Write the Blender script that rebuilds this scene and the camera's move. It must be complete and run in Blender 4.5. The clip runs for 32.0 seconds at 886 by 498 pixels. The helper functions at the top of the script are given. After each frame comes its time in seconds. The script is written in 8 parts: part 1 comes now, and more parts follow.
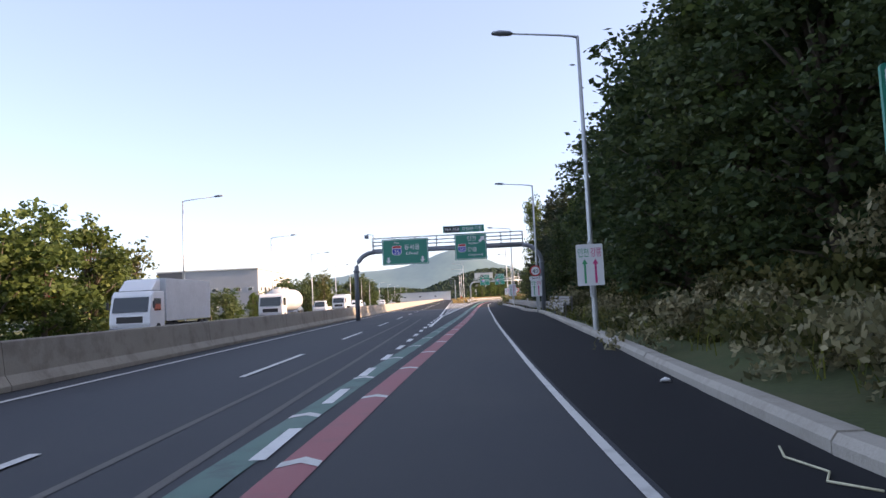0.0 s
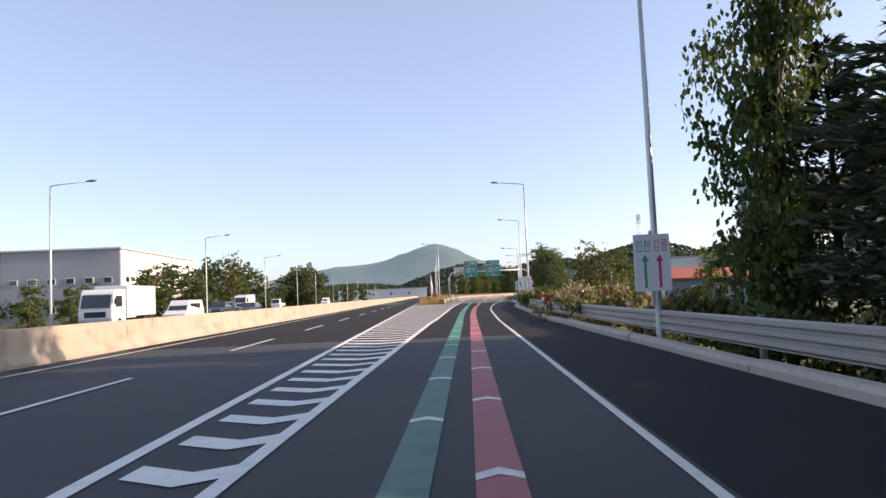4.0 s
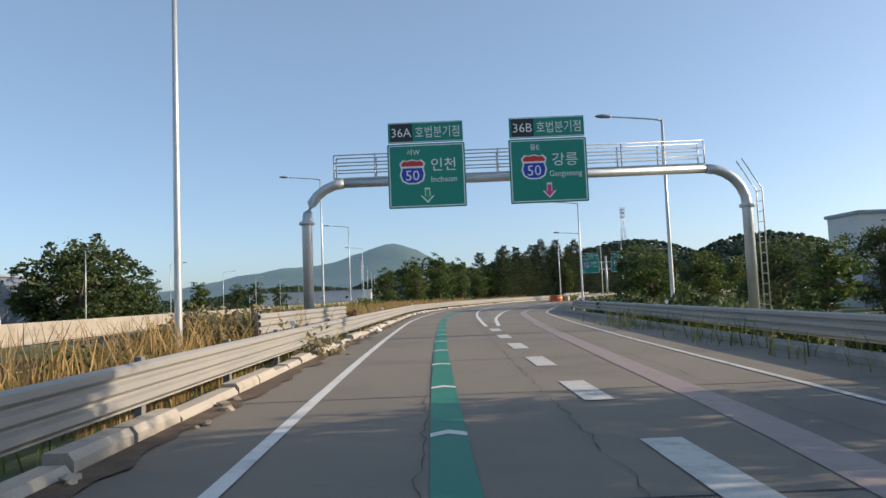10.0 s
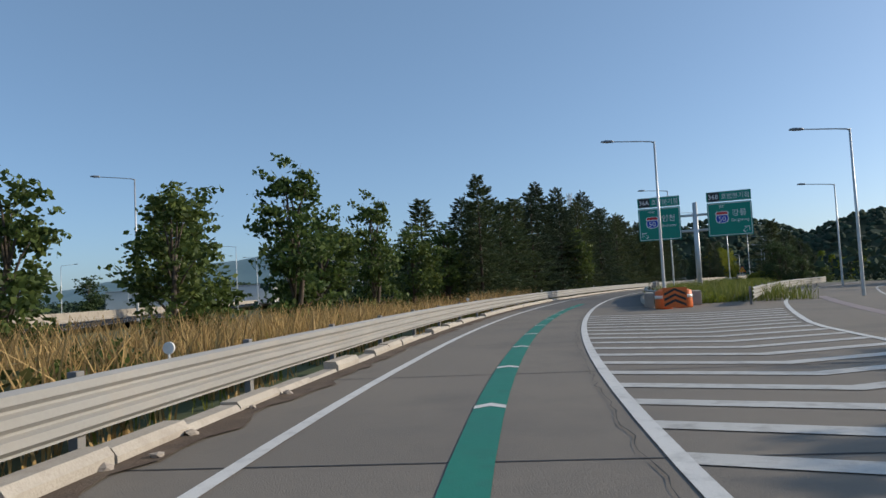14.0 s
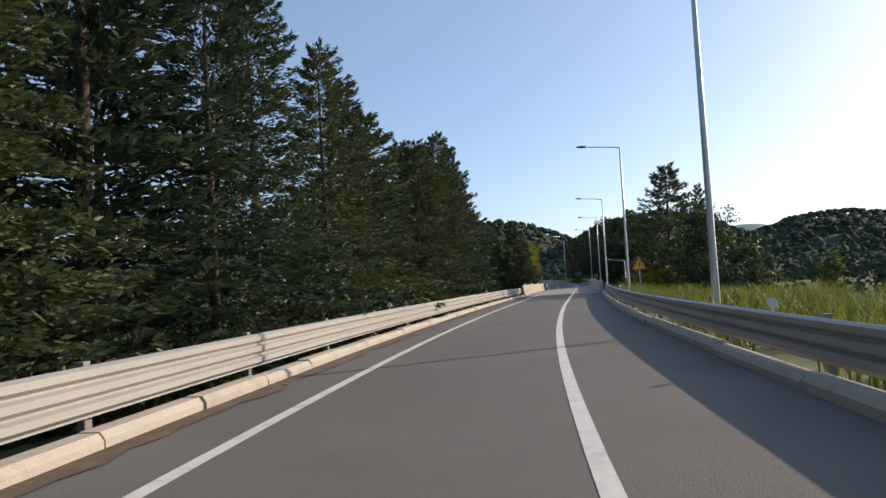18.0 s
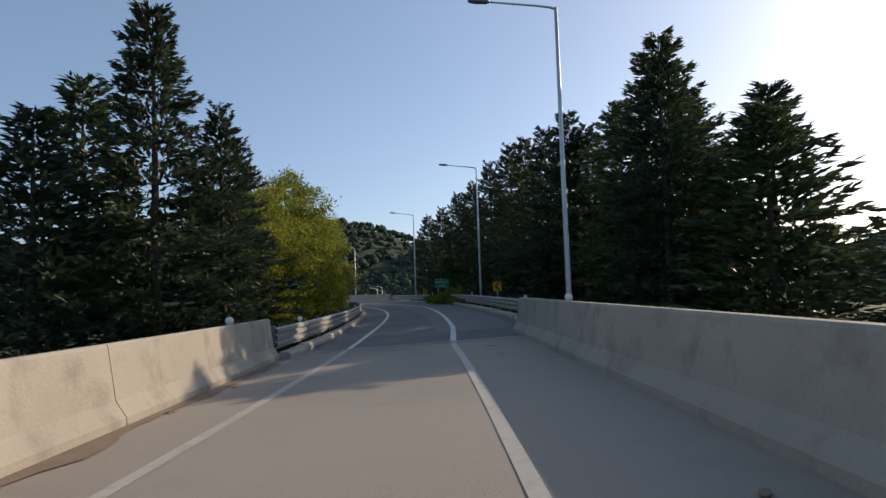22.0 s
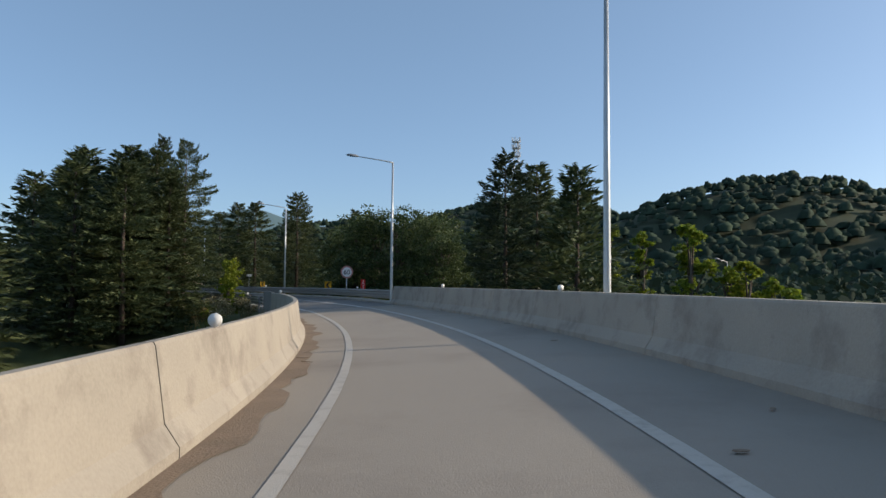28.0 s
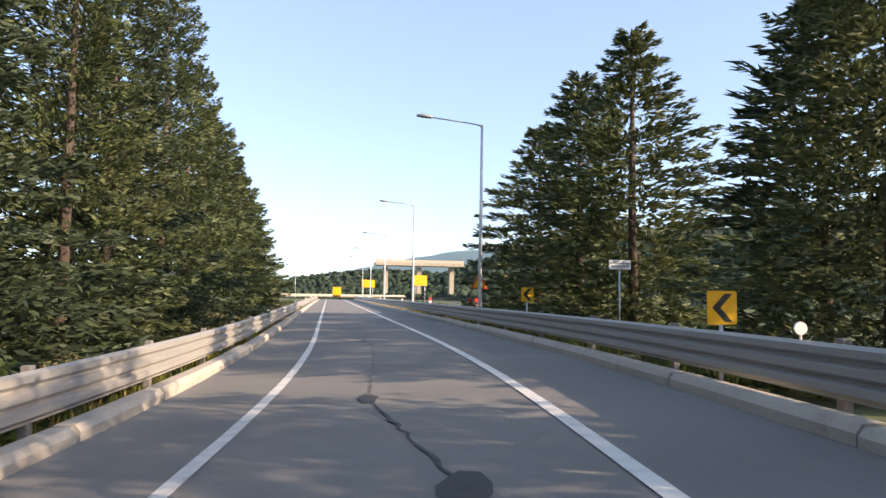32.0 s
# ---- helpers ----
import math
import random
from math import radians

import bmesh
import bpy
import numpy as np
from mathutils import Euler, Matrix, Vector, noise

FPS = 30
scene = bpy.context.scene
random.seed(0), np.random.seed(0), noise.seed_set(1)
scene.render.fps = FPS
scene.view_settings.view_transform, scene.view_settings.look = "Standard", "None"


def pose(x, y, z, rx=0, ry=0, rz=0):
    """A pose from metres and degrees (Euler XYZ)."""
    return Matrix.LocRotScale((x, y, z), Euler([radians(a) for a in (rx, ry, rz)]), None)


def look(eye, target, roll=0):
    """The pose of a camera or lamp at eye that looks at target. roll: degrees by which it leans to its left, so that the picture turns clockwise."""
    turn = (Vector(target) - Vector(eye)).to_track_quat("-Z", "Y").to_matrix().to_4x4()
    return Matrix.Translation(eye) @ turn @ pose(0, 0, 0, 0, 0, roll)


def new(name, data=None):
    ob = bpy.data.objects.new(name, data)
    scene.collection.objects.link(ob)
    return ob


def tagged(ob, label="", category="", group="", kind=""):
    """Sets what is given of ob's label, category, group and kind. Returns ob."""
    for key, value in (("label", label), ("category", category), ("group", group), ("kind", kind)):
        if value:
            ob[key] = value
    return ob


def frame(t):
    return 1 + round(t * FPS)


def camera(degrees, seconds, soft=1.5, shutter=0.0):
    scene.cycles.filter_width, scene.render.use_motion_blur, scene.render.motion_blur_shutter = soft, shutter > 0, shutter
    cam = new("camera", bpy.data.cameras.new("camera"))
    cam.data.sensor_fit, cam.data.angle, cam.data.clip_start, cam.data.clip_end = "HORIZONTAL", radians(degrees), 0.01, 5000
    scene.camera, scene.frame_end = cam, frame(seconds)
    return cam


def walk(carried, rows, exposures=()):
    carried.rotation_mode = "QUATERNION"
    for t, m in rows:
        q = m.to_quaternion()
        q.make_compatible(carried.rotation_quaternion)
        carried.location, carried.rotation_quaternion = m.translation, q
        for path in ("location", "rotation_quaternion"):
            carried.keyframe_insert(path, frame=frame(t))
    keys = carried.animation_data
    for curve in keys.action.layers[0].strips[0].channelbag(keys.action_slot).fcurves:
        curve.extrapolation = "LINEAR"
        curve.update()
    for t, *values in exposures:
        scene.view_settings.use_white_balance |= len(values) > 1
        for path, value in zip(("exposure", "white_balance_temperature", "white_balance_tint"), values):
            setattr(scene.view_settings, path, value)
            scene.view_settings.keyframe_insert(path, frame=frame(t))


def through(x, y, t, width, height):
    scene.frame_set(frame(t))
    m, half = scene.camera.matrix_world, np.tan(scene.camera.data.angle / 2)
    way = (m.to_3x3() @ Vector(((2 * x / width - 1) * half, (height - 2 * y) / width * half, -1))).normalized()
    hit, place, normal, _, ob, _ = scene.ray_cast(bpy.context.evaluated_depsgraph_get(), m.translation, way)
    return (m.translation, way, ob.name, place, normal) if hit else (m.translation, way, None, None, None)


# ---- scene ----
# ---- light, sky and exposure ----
SUN_POWER, SKY_POWER, MOUNTAIN_HAZE_GLOW = 3.5, 0.15, 0.8
EXPO = ((0.0, 1.5, 7900, 26), (3.5, 1.3, 8000, 25), (5.5, 0.4, 6700, 10), (10.0, 0.55, 6850, 9), (12.0, 0.12, 6350, 6), (13.0, -0.05, 6050, 5), (14.5, 0.25, 6300, 7), (17.0, 0.5, 6650, 10), (20.0, 0.5, 7000, 13), (22.0, 0.2, 6800, 11), (23.0, 0.9, 7000, 13), (24.0, 1.75, 7300, 15), (26.5, 0.35, 6800, 9), (28.0, 0.3, 6500, 7), (29.2, 0.5, 6700, 8), (30.0, 1.0, 7100, 11), (31.0, 1.25, 7400, 14), (32.0, 1.45, 7500, 17))

cam = camera(65.7, 32.0)
PATH = [
    (0.0, pose(0.00, 0.00, 1.500, 94.09, 2.79, -2.61)),
    (0.5, pose(0.66, 8.81, 1.500, 94.11, 2.84, -2.74)),
    (1.0, pose(1.38, 17.57, 1.500, 94.08, 2.70, -2.89)),
    (1.5, pose(2.15, 26.29, 1.500, 93.91, 2.43, -3.01)),
    (2.0, pose(2.93, 35.03, 1.500, 93.84, 2.22, -3.17)),
    (2.5, pose(3.73, 43.89, 1.500, 93.87, 2.26, -3.34)),
    (3.0, pose(4.56, 52.98, 1.500, 93.88, 2.31, -3.61)),
    (3.5, pose(5.42, 62.35, 1.500, 93.83, 2.30, -3.81)),
    (4.0, pose(6.32, 71.96, 1.500, 93.77, 2.43, -4.33)),
    (4.5, pose(7.28, 81.76, 1.500, 93.75, 2.50, -4.80)),
    (5.0, pose(8.28, 91.71, 1.500, 93.78, 2.50, -5.03)),
    (5.5, pose(9.30, 101.75, 1.500, 93.85, 2.42, -5.10)),
    (6.0, pose(10.36, 111.85, 1.500, 93.88, 2.55, -5.41)),
    (6.5, pose(11.47, 121.96, 1.500, 93.91, 2.69, -5.80)),
    (7.0, pose(12.65, 132.06, 1.500, 93.83, 2.73, -6.37)),
    (7.5, pose(13.91, 142.12, 1.500, 93.84, 2.71, -6.95)),
    (8.0, pose(15.25, 152.15, 1.500, 93.84, 2.75, -7.45)),
    (8.5, pose(16.63, 162.14, 1.500, 93.90, 2.74, -7.73)),
    (9.0, pose(17.97, 172.06, 1.500, 93.90, 2.58, -7.74)),
    (9.5, pose(19.23, 181.84, 1.500, 93.95, 2.51, -7.68)),
    (10.0, pose(20.44, 191.50, 1.500, 93.98, 2.32, -7.66)),
    (10.5, pose(21.68, 201.07, 1.500, 94.07, 2.02, -7.64)),
    (11.0, pose(22.99, 210.61, 1.500, 93.95, 2.19, -7.75)),
    (11.5, pose(24.37, 220.14, 1.500, 93.44, 2.22, -7.98)),
    (12.0, pose(25.83, 229.65, 1.500, 93.44, 2.32, -8.22)),
    (12.5, pose(27.42, 239.16, 1.500, 93.07, 2.63, -8.76)),
    (13.0, pose(29.25, 248.64, 1.500, 93.08, 2.77, -9.51)),
    (13.5, pose(31.42, 258.09, 1.500, 93.21, 2.89, -10.70)),
    (14.0, pose(34.11, 267.53, 1.500, 93.36, 2.93, -13.13)),
    (14.5, pose(37.49, 276.96, 1.500, 93.53, 2.92, -16.33)),
    (15.0, pose(41.54, 286.41, 1.500, 93.52, 2.90, -19.04)),
    (15.5, pose(46.17, 295.89, 1.500, 93.51, 2.90, -21.40)),
    (16.0, pose(51.29, 305.41, 1.500, 93.49, 2.92, -23.51)),
    (16.5, pose(56.85, 314.91, 1.500, 93.48, 2.94, -25.50)),
    (17.0, pose(62.82, 324.35, 1.500, 93.38, 3.00, -27.46)),
    (17.5, pose(69.21, 333.64, 1.500, 93.26, 3.07, -29.89)),
    (18.0, pose(76.00, 342.68, 1.500, 93.02, 3.20, -32.36)),
    (18.5, pose(83.15, 351.45, 1.500, 93.05, 3.14, -34.68)),
    (19.0, pose(90.58, 359.98, 1.500, 93.37, 3.05, -36.97)),
    (19.5, pose(98.26, 368.33, 1.501, 93.36, 3.05, -38.97)),
    (20.0, pose(106.09, 376.56, 1.501, 93.41, 3.12, -40.64)),
    (20.5, pose(114.02, 384.76, 1.501, 93.33, 3.16, -41.98)),
    (21.0, pose(122.00, 392.96, 1.500, 93.25, 3.15, -43.01)),
    (21.5, pose(130.00, 401.14, 1.500, 93.20, 2.59, -43.88)),
    (22.0, pose(137.91, 409.32, 1.497, 93.50, 2.03, -44.41)),
    (22.5, pose(145.63, 417.48, 1.493, 93.52, 1.33, -44.26)),
    (23.0, pose(153.04, 425.65, 1.489, 93.68, 0.63, -42.92)),
    (23.5, pose(160.10, 433.83, 1.486, 93.54, -0.01, -41.67)),
    (24.0, pose(166.84, 441.98, 1.486, 93.62, -0.73, -39.94)),
    (24.5, pose(173.23, 450.08, 1.488, 93.72, -1.38, -37.76)),
    (25.0, pose(179.19, 458.15, 1.493, 93.41, -1.23, -34.96)),
    (25.5, pose(184.67, 466.23, 1.498, 93.06, -1.01, -31.62)),
    (26.0, pose(189.56, 474.35, 1.501, 92.68, -0.81, -27.86)),
    (26.5, pose(193.76, 482.53, 1.502, 92.19, -0.69, -23.80)),
    (27.0, pose(197.21, 490.79, 1.502, 92.61, -0.47, -19.38)),
    (27.5, pose(199.86, 499.11, 1.500, 92.78, -0.44, -14.74)),
    (28.0, pose(201.74, 507.50, 1.497, 92.94, -0.45, -10.34)),
    (28.5, pose(202.90, 515.90, 1.492, 93.07, -0.39, -6.17)),
    (29.0, pose(203.40, 524.24, 1.489, 93.07, -0.43, -2.18)),
    (29.5, pose(203.29, 532.47, 1.487, 93.25, -0.55, 1.74)),
    (30.0, pose(202.66, 540.59, 1.485, 93.53, -0.60, 5.22)),
    (30.5, pose(201.60, 548.75, 1.484, 93.77, -0.84, 7.83)),
    (31.0, pose(200.08, 557.06, 1.483, 93.38, -0.80, 10.68)),
    (31.5, pose(197.94, 565.57, 1.482, 93.51, -0.89, 14.62)),
    (32.0, pose(195.02, 574.20, 1.478, 93.83, -0.91, 18.75)),
]
walk(cam, PATH, EXPO)

# ---- sky and sun ----
SUN_FROM = 95.0  # degrees clockwise from the y axis
SUN_UP = 22.0
world = bpy.data.worlds.new("sky")
scene.world = world
world.use_nodes = True
_bg = world.node_tree.nodes["Background"]
_sky = world.node_tree.nodes.new("ShaderNodeTexSky")
_sky.sky_type, _sky.sun_disc = "NISHITA", False
_sky.sun_elevation, _sky.sun_rotation = radians(SUN_UP), radians(SUN_FROM)
_sky.air_density, _sky.dust_density, _sky.ozone_density = 0.8, 3.0, 2.5
_sky.altitude = 1000.0
# even summer haze veils the clear sky
_haze = world.node_tree.nodes.new("ShaderNodeMix")
_haze.data_type = "RGBA"
_haze.inputs["Factor"].default_value = 0.32
_haze.inputs["B"].default_value = (1.75, 2.6, 3.55, 1)
world.node_tree.links.new(_sky.outputs[0], _haze.inputs["A"])
world.node_tree.links.new(_haze.outputs["Result"], _bg.inputs[0])
_bg.inputs[1].default_value = SKY_POWER
_sun = bpy.data.lights.new("sun", "SUN")
_sun.energy, _sun.angle, _sun.color = SUN_POWER, radians(0.6), (1.0, 0.84, 0.66)
_so = new("sun", _sun)
_a, _e = radians(SUN_FROM), radians(SUN_UP)
_so.matrix_basis = look((math.sin(_a) * 400 * math.cos(_e), math.cos(_a) * 400 * math.cos(_e), 400 * math.sin(_e)), (0, 0, 0))

# ---- the plan: bearing of the carriageway along its length, in metres and degrees to the left ----
BEARING = [(-80, -2.9), (0, -2.87), (12, -4.46), (24, -5.04), (36, -5.33), (48, -5.41), (60, -5.40), (72, -5.65), (84, -5.88), (96, -5.86), (108, -5.90), (120, -6.27), (132, -6.74), (144, -7.30), (156, -7.82), (168, -8.08), (180, -7.74), (192, -7.24), (204, -7.03), (216, -7.43), (228, -8.16), (240, -8.47), (252, -9.35), (264, -10.87), (276, -13.46), (288, -17.99), (300, -22.39), (312, -25.84), (324, -28.66), (336, -31.13), (348, -33.11), (360, -35.85), (372, -38.79), (384, -41.20), (396, -43.07), (408, -44.10), (420, -44.82), (432, -44.92), (444, -44.82), (456, -44.69), (468, -44.12), (480, -42.62), (492, -40.86), (504, -39.46), (516, -37.78), (528, -35.75), (540, -32.98), (552, -29.14), (564, -23.76), (576, -16.92), (588, -10.04), (600, -3.18), (612, 3.28), (624, 7.58), (636, 11.75), (648, 17.87), (660, 22.17), (676, 28.2), (900, 28.2)]
# metres from one station to the next
PACE = [(0, 1.024), (30, 1.012), (60, 0.991), (90, 0.937), (120, 0.915), (150, 0.910), (180, 0.913), (210, 0.923), (240, 0.936), (270, 0.920), (300, 0.987), (330, 1.041), (360, 1.086), (390, 1.038), (420, 0.959), (450, 0.930), (480, 0.928), (510, 0.926), (540, 0.927), (570, 1.028), (600, 1.052), (630, 0.974), (660, 1.007)]
ORIGIN = (-0.01, -0.07)
# cross slope of the carriageway, in degrees, its left side down
BANK = [(-100, 0.0), (391, 0), (438, 0.3), (462, 1.2), (486, 2.3), (514, 3.4), (531, 3.6), (570, 3.0), (595, 3.1), (619, 3.0), (654, 3.2), (700, 2.0), (740, 0.6), (900, 0.0)]
S_FIRST, S_LAST = -70.0, 820.0
MAIN_BEARING, MAIN_X = -3.6, -4.72
MAIN_ALONG = [(-100, -100), (0, 0.5), (60, 60.8), (100, 99.8), (140, 136.6), (180, 172.7), (210, 201), (1500, 1440)]

# ---- materials ----
def mat(name, base, rough=0.7, metal=0.0, var=0.12, scale=3.0, fine=40.0, bump=0.15, island=0.0, stain=None, coat=0.0):
    """A procedural surface: base colour, coarse and fine variation, optional stains and relief."""
    m = bpy.data.materials.new(name)
    m.use_nodes = True
    nt = m.node_tree
    n, l = nt.nodes, nt.links
    b = n["Principled BSDF"]
    b.inputs["Metallic"].default_value = metal
    b.inputs["Coat Weight"].default_value = coat
    tc = n.new("ShaderNodeNewGeometry")
    coarse = n.new("ShaderNodeTexNoise")
    coarse.inputs["Scale"].default_value, coarse.inputs["Detail"].default_value = 1.0 / scale, 6
    l.new(tc.outputs["Position"], coarse.inputs["Vector"])
    grain = n.new("ShaderNodeTexNoise")
    grain.inputs["Scale"].default_value, grain.inputs["Detail"].default_value = fine, 4
    l.new(tc.outputs["Position"], grain.inputs["Vector"])
    mix = n.new("ShaderNodeMath")
    mix.operation = "MULTIPLY_ADD"
    mix.inputs[1].default_value = 0.6
    l.new(coarse.outputs["Fac"], mix.inputs[0])
    half = n.new("ShaderNodeMath")
    half.operation = "MULTIPLY"
    half.inputs[1].default_value = 0.4
    l.new(grain.outputs["Fac"], half.inputs[0])
    l.new(half.outputs[0], mix.inputs[2])
    ramp = n.new("ShaderNodeValToRGB")
    r, g, bl = base
    ramp.color_ramp.elements[0].position, ramp.color_ramp.elements[1].position = 0.3, 0.7
    ramp.color_ramp.elements[0].color = (r * (1 - var), g * (1 - var), bl * (1 - var), 1)
    ramp.color_ramp.elements[1].color = (min(1, r * (1 + var)), min(1, g * (1 + var)), min(1, bl * (1 + var)), 1)
    l.new(mix.outputs[0], ramp.inputs["Fac"])
    col = ramp.outputs["Color"]
    if stain:
        sc, size, amount = stain
        sn = n.new("ShaderNodeTexNoise")
        sn.inputs["Scale"].default_value, sn.inputs["Detail"].default_value = 1.0 / size, 8
        sn.inputs["Roughness"].default_value = 0.65
        l.new(tc.outputs["Position"], sn.inputs["Vector"])
        sr = n.new("ShaderNodeValToRGB")
        sr.color_ramp.elements[0].position, sr.color_ramp.elements[1].position = 0.5, 0.72
        sr.color_ramp.elements[1].color = (amount, amount, amount, 1)
        l.new(sn.outputs["Fac"], sr.inputs["Fac"])
        mx = n.new("ShaderNodeMix")
        mx.data_type = "RGBA"
        l.new(sr.outputs["Color"], mx.inputs["Factor"])
        l.new(col, mx.inputs["A"])
        mx.inputs["B"].default_value = (*sc, 1)
        col = mx.outputs["Result"]
    if island:
        hs = n.new("ShaderNodeHueSaturation")
        mr = n.new("ShaderNodeMapRange")
        mr.inputs["To Min"].default_value, mr.inputs["To Max"].default_value = 1 - island, 1 + island
        l.new(tc.outputs["Random Per Island"], mr.inputs["Value"])
        l.new(mr.outputs["Result"], hs.inputs["Value"])
        l.new(col, hs.inputs["Color"])
        col = hs.outputs["Color"]
    l.new(col, b.inputs["Base Color"])
    rr = n.new("ShaderNodeMapRange")
    rr.inputs["To Min"].default_value, rr.inputs["To Max"].default_value = max(0.04, rough - 0.1), min(1, rough + 0.1)
    l.new(coarse.outputs["Fac"], rr.inputs["Value"])
    l.new(rr.outputs["Result"], b.inputs["Roughness"])
    if bump:
        bp = n.new("ShaderNodeBump")
        bp.inputs["Strength"].default_value, bp.inputs["Distance"].default_value = bump, 0.02
        l.new(grain.outputs["Fac"], bp.inputs["Height"])
        l.new(bp.outputs["Normal"], b.inputs["Normal"])
    return m


def leaf_mat(name, base, warm, spread=0.35, through=0.35, rough=0.55):
    """Foliage: each leaf or spray varies by itself between base and warm, and lets light through."""
    m = bpy.data.materials.new(name)
    m.use_nodes = True
    nt = m.node_tree
    n, l = nt.nodes, nt.links
    b = n["Principled BSDF"]
    g = n.new("ShaderNodeNewGeometry")
    oi = n.new("ShaderNodeObjectInfo")
    mx = n.new("ShaderNodeMix")
    mx.data_type = "RGBA"
    mx.inputs["A"].default_value, mx.inputs["B"].default_value = (*base, 1), (*warm, 1)
    noi = n.new("ShaderNodeTexNoise")
    noi.inputs["Scale"].default_value = 0.45
    l.new(g.outputs["Position"], noi.inputs["Vector"])
    av = n.new("ShaderNodeMath")
    av.operation = "MULTIPLY"
    l.new(g.outputs["Random Per Island"], av.inputs[0])
    l.new(noi.outputs["Fac"], av.inputs[1])
    ob = n.new("ShaderNodeMath")
    ob.operation = "MULTIPLY_ADD"
    ob.inputs[1].default_value = 0.3
    l.new(oi.outputs["Random"], ob.inputs[0])
    l.new(av.outputs[0], ob.inputs[2])
    l.new(ob.outputs[0], mx.inputs["Factor"])
    hs = n.new("ShaderNodeHueSaturation")
    mr = n.new("ShaderNodeMapRange")
    mr.inputs["To Min"].default_value, mr.inputs["To Max"].default_value = 1 - spread, 1 + spread
    l.new(g.outputs["Random Per Island"], mr.inputs["Value"])
    l.new(mr.outputs["Result"], hs.inputs["Value"])
    l.new(mx.outputs["Result"], hs.inputs["Color"])
    l.new(hs.outputs["Color"], b.inputs["Base Color"])
    b.inputs["Roughness"].default_value = rough
    b.inputs["Specular IOR Level"].default_value = 0.25
    tr = n.new("ShaderNodeBsdfTranslucent")
    l.new(hs.outputs["Color"], tr.inputs["Color"])
    ms = n.new("ShaderNodeMixShader")
    ms.inputs[0].default_value = through
    l.new(b.outputs[0], ms.inputs[1])
    l.new(tr.outputs[0], ms.inputs[2])
    l.new(ms.outputs[0], n["Material Output"].inputs["Surface"])
    return m


def glass_mat(name, tint=(0.02, 0.03, 0.035)):
    m = bpy.data.materials.new(name)
    m.use_nodes = True
    b = m.node_tree.nodes["Principled BSDF"]
    b.inputs["Base Color"].default_value, b.inputs["Roughness"].default_value = (*tint, 1), 0.05
    b.inputs["Coat Weight"].default_value = 1.0
    return m


def worn_paint(name, base, under, wear=0.5, size=0.5):
    """Road paint, worn through to the surface under it in patches and cracks."""
    m = mat(name, base, rough=0.6, var=0.1, scale=2, fine=60, bump=0.2, stain=(under, size, wear))
    return m


ASPHALT = mat("fresh_asphalt", (0.047, 0.051, 0.059), rough=0.75, var=0.22, scale=5, fine=90, bump=0.5, stain=((0.075, 0.075, 0.078), 7, 0.5))
ASPHALT_DARK = mat("new_black_asphalt", (0.021, 0.022, 0.025), rough=0.85, var=0.2, scale=5, fine=90, bump=0.5, stain=((0.034, 0.034, 0.036), 7, 0.4))
ASPHALT_OLD = mat("worn_asphalt", (0.140, 0.132, 0.122), rough=0.8, var=0.16, scale=4, fine=80, bump=0.45, stain=((0.20, 0.18, 0.165), 5, 0.7))
ASPHALT_PATCH = mat("patched_asphalt", (0.155, 0.15, 0.148), rough=0.8, var=0.2, scale=3, fine=80, bump=0.5, stain=((0.22, 0.205, 0.19), 3, 0.6))
ASPHALT_PALE = mat("pale_weathered_asphalt", (0.195, 0.186, 0.175), rough=0.8, var=0.2, scale=3, fine=80, bump=0.5, stain=((0.27, 0.25, 0.228), 4, 0.6))
CONCRETE_ROAD = mat("road_concrete", (0.195, 0.168, 0.136), rough=0.85, var=0.12, scale=4, fine=60, bump=0.35, stain=((0.13, 0.115, 0.10), 3.5, 0.75))
DECK_LINE = worn_paint("faint_deck_line", (0.46, 0.42, 0.36), (0.33, 0.29, 0.24), 0.9, 0.25)
DECK = mat("bridge_deck_concrete", (0.31, 0.268, 0.218), rough=0.85, var=0.10, scale=5, fine=60, bump=0.3, stain=((0.20, 0.165, 0.135), 4, 0.6))
BARRIER = mat("weathered_concrete", (0.35, 0.308, 0.25), rough=0.85, var=0.14, scale=1.5, fine=30, bump=0.35, stain=((0.18, 0.15, 0.125), 0.8, 0.8))
KERB = mat("kerb_concrete", (0.43, 0.385, 0.325), rough=0.85, var=0.15, scale=1.2, fine=35, bump=0.4, stain=((0.26, 0.22, 0.18), 0.6, 0.7))
CONCRETE_DARK = mat("dark_concrete", (0.28, 0.26, 0.23), rough=0.9, var=0.15, scale=2, fine=30, bump=0.4, stain=((0.12, 0.11, 0.1), 1.0, 0.7))
STEEL = mat("galvanised_steel", (0.52, 0.54, 0.55), rough=0.42, metal=0.55, var=0.10, scale=1.0, fine=25, bump=0.05, stain=((0.36, 0.35, 0.33), 0.7, 0.5))
# galvanised posts behind the beam, their shade put into a darker base colour
SHADED_POST_STEEL = mat("shaded_post_steel", (0.22, 0.21, 0.20), rough=0.7, metal=0.1, var=0.15, scale=0.5, fine=20, bump=0.1)
RAIL = mat("guardrail_steel", (0.34, 0.33, 0.31), rough=0.55, metal=0.2, var=0.08, scale=1.5, fine=20, bump=0.04, stain=((0.42, 0.37, 0.31), 0.9, 0.45))
RUST = mat("rusty_steel", (0.20, 0.11, 0.06), rough=0.9, metal=0.2, var=0.3, scale=0.3, fine=30, bump=0.3)
GREY_PAINT = mat("grey_painted_steel", (0.22, 0.24, 0.27), rough=0.5, metal=0.2, var=0.1, scale=2, fine=20, bump=0.05)
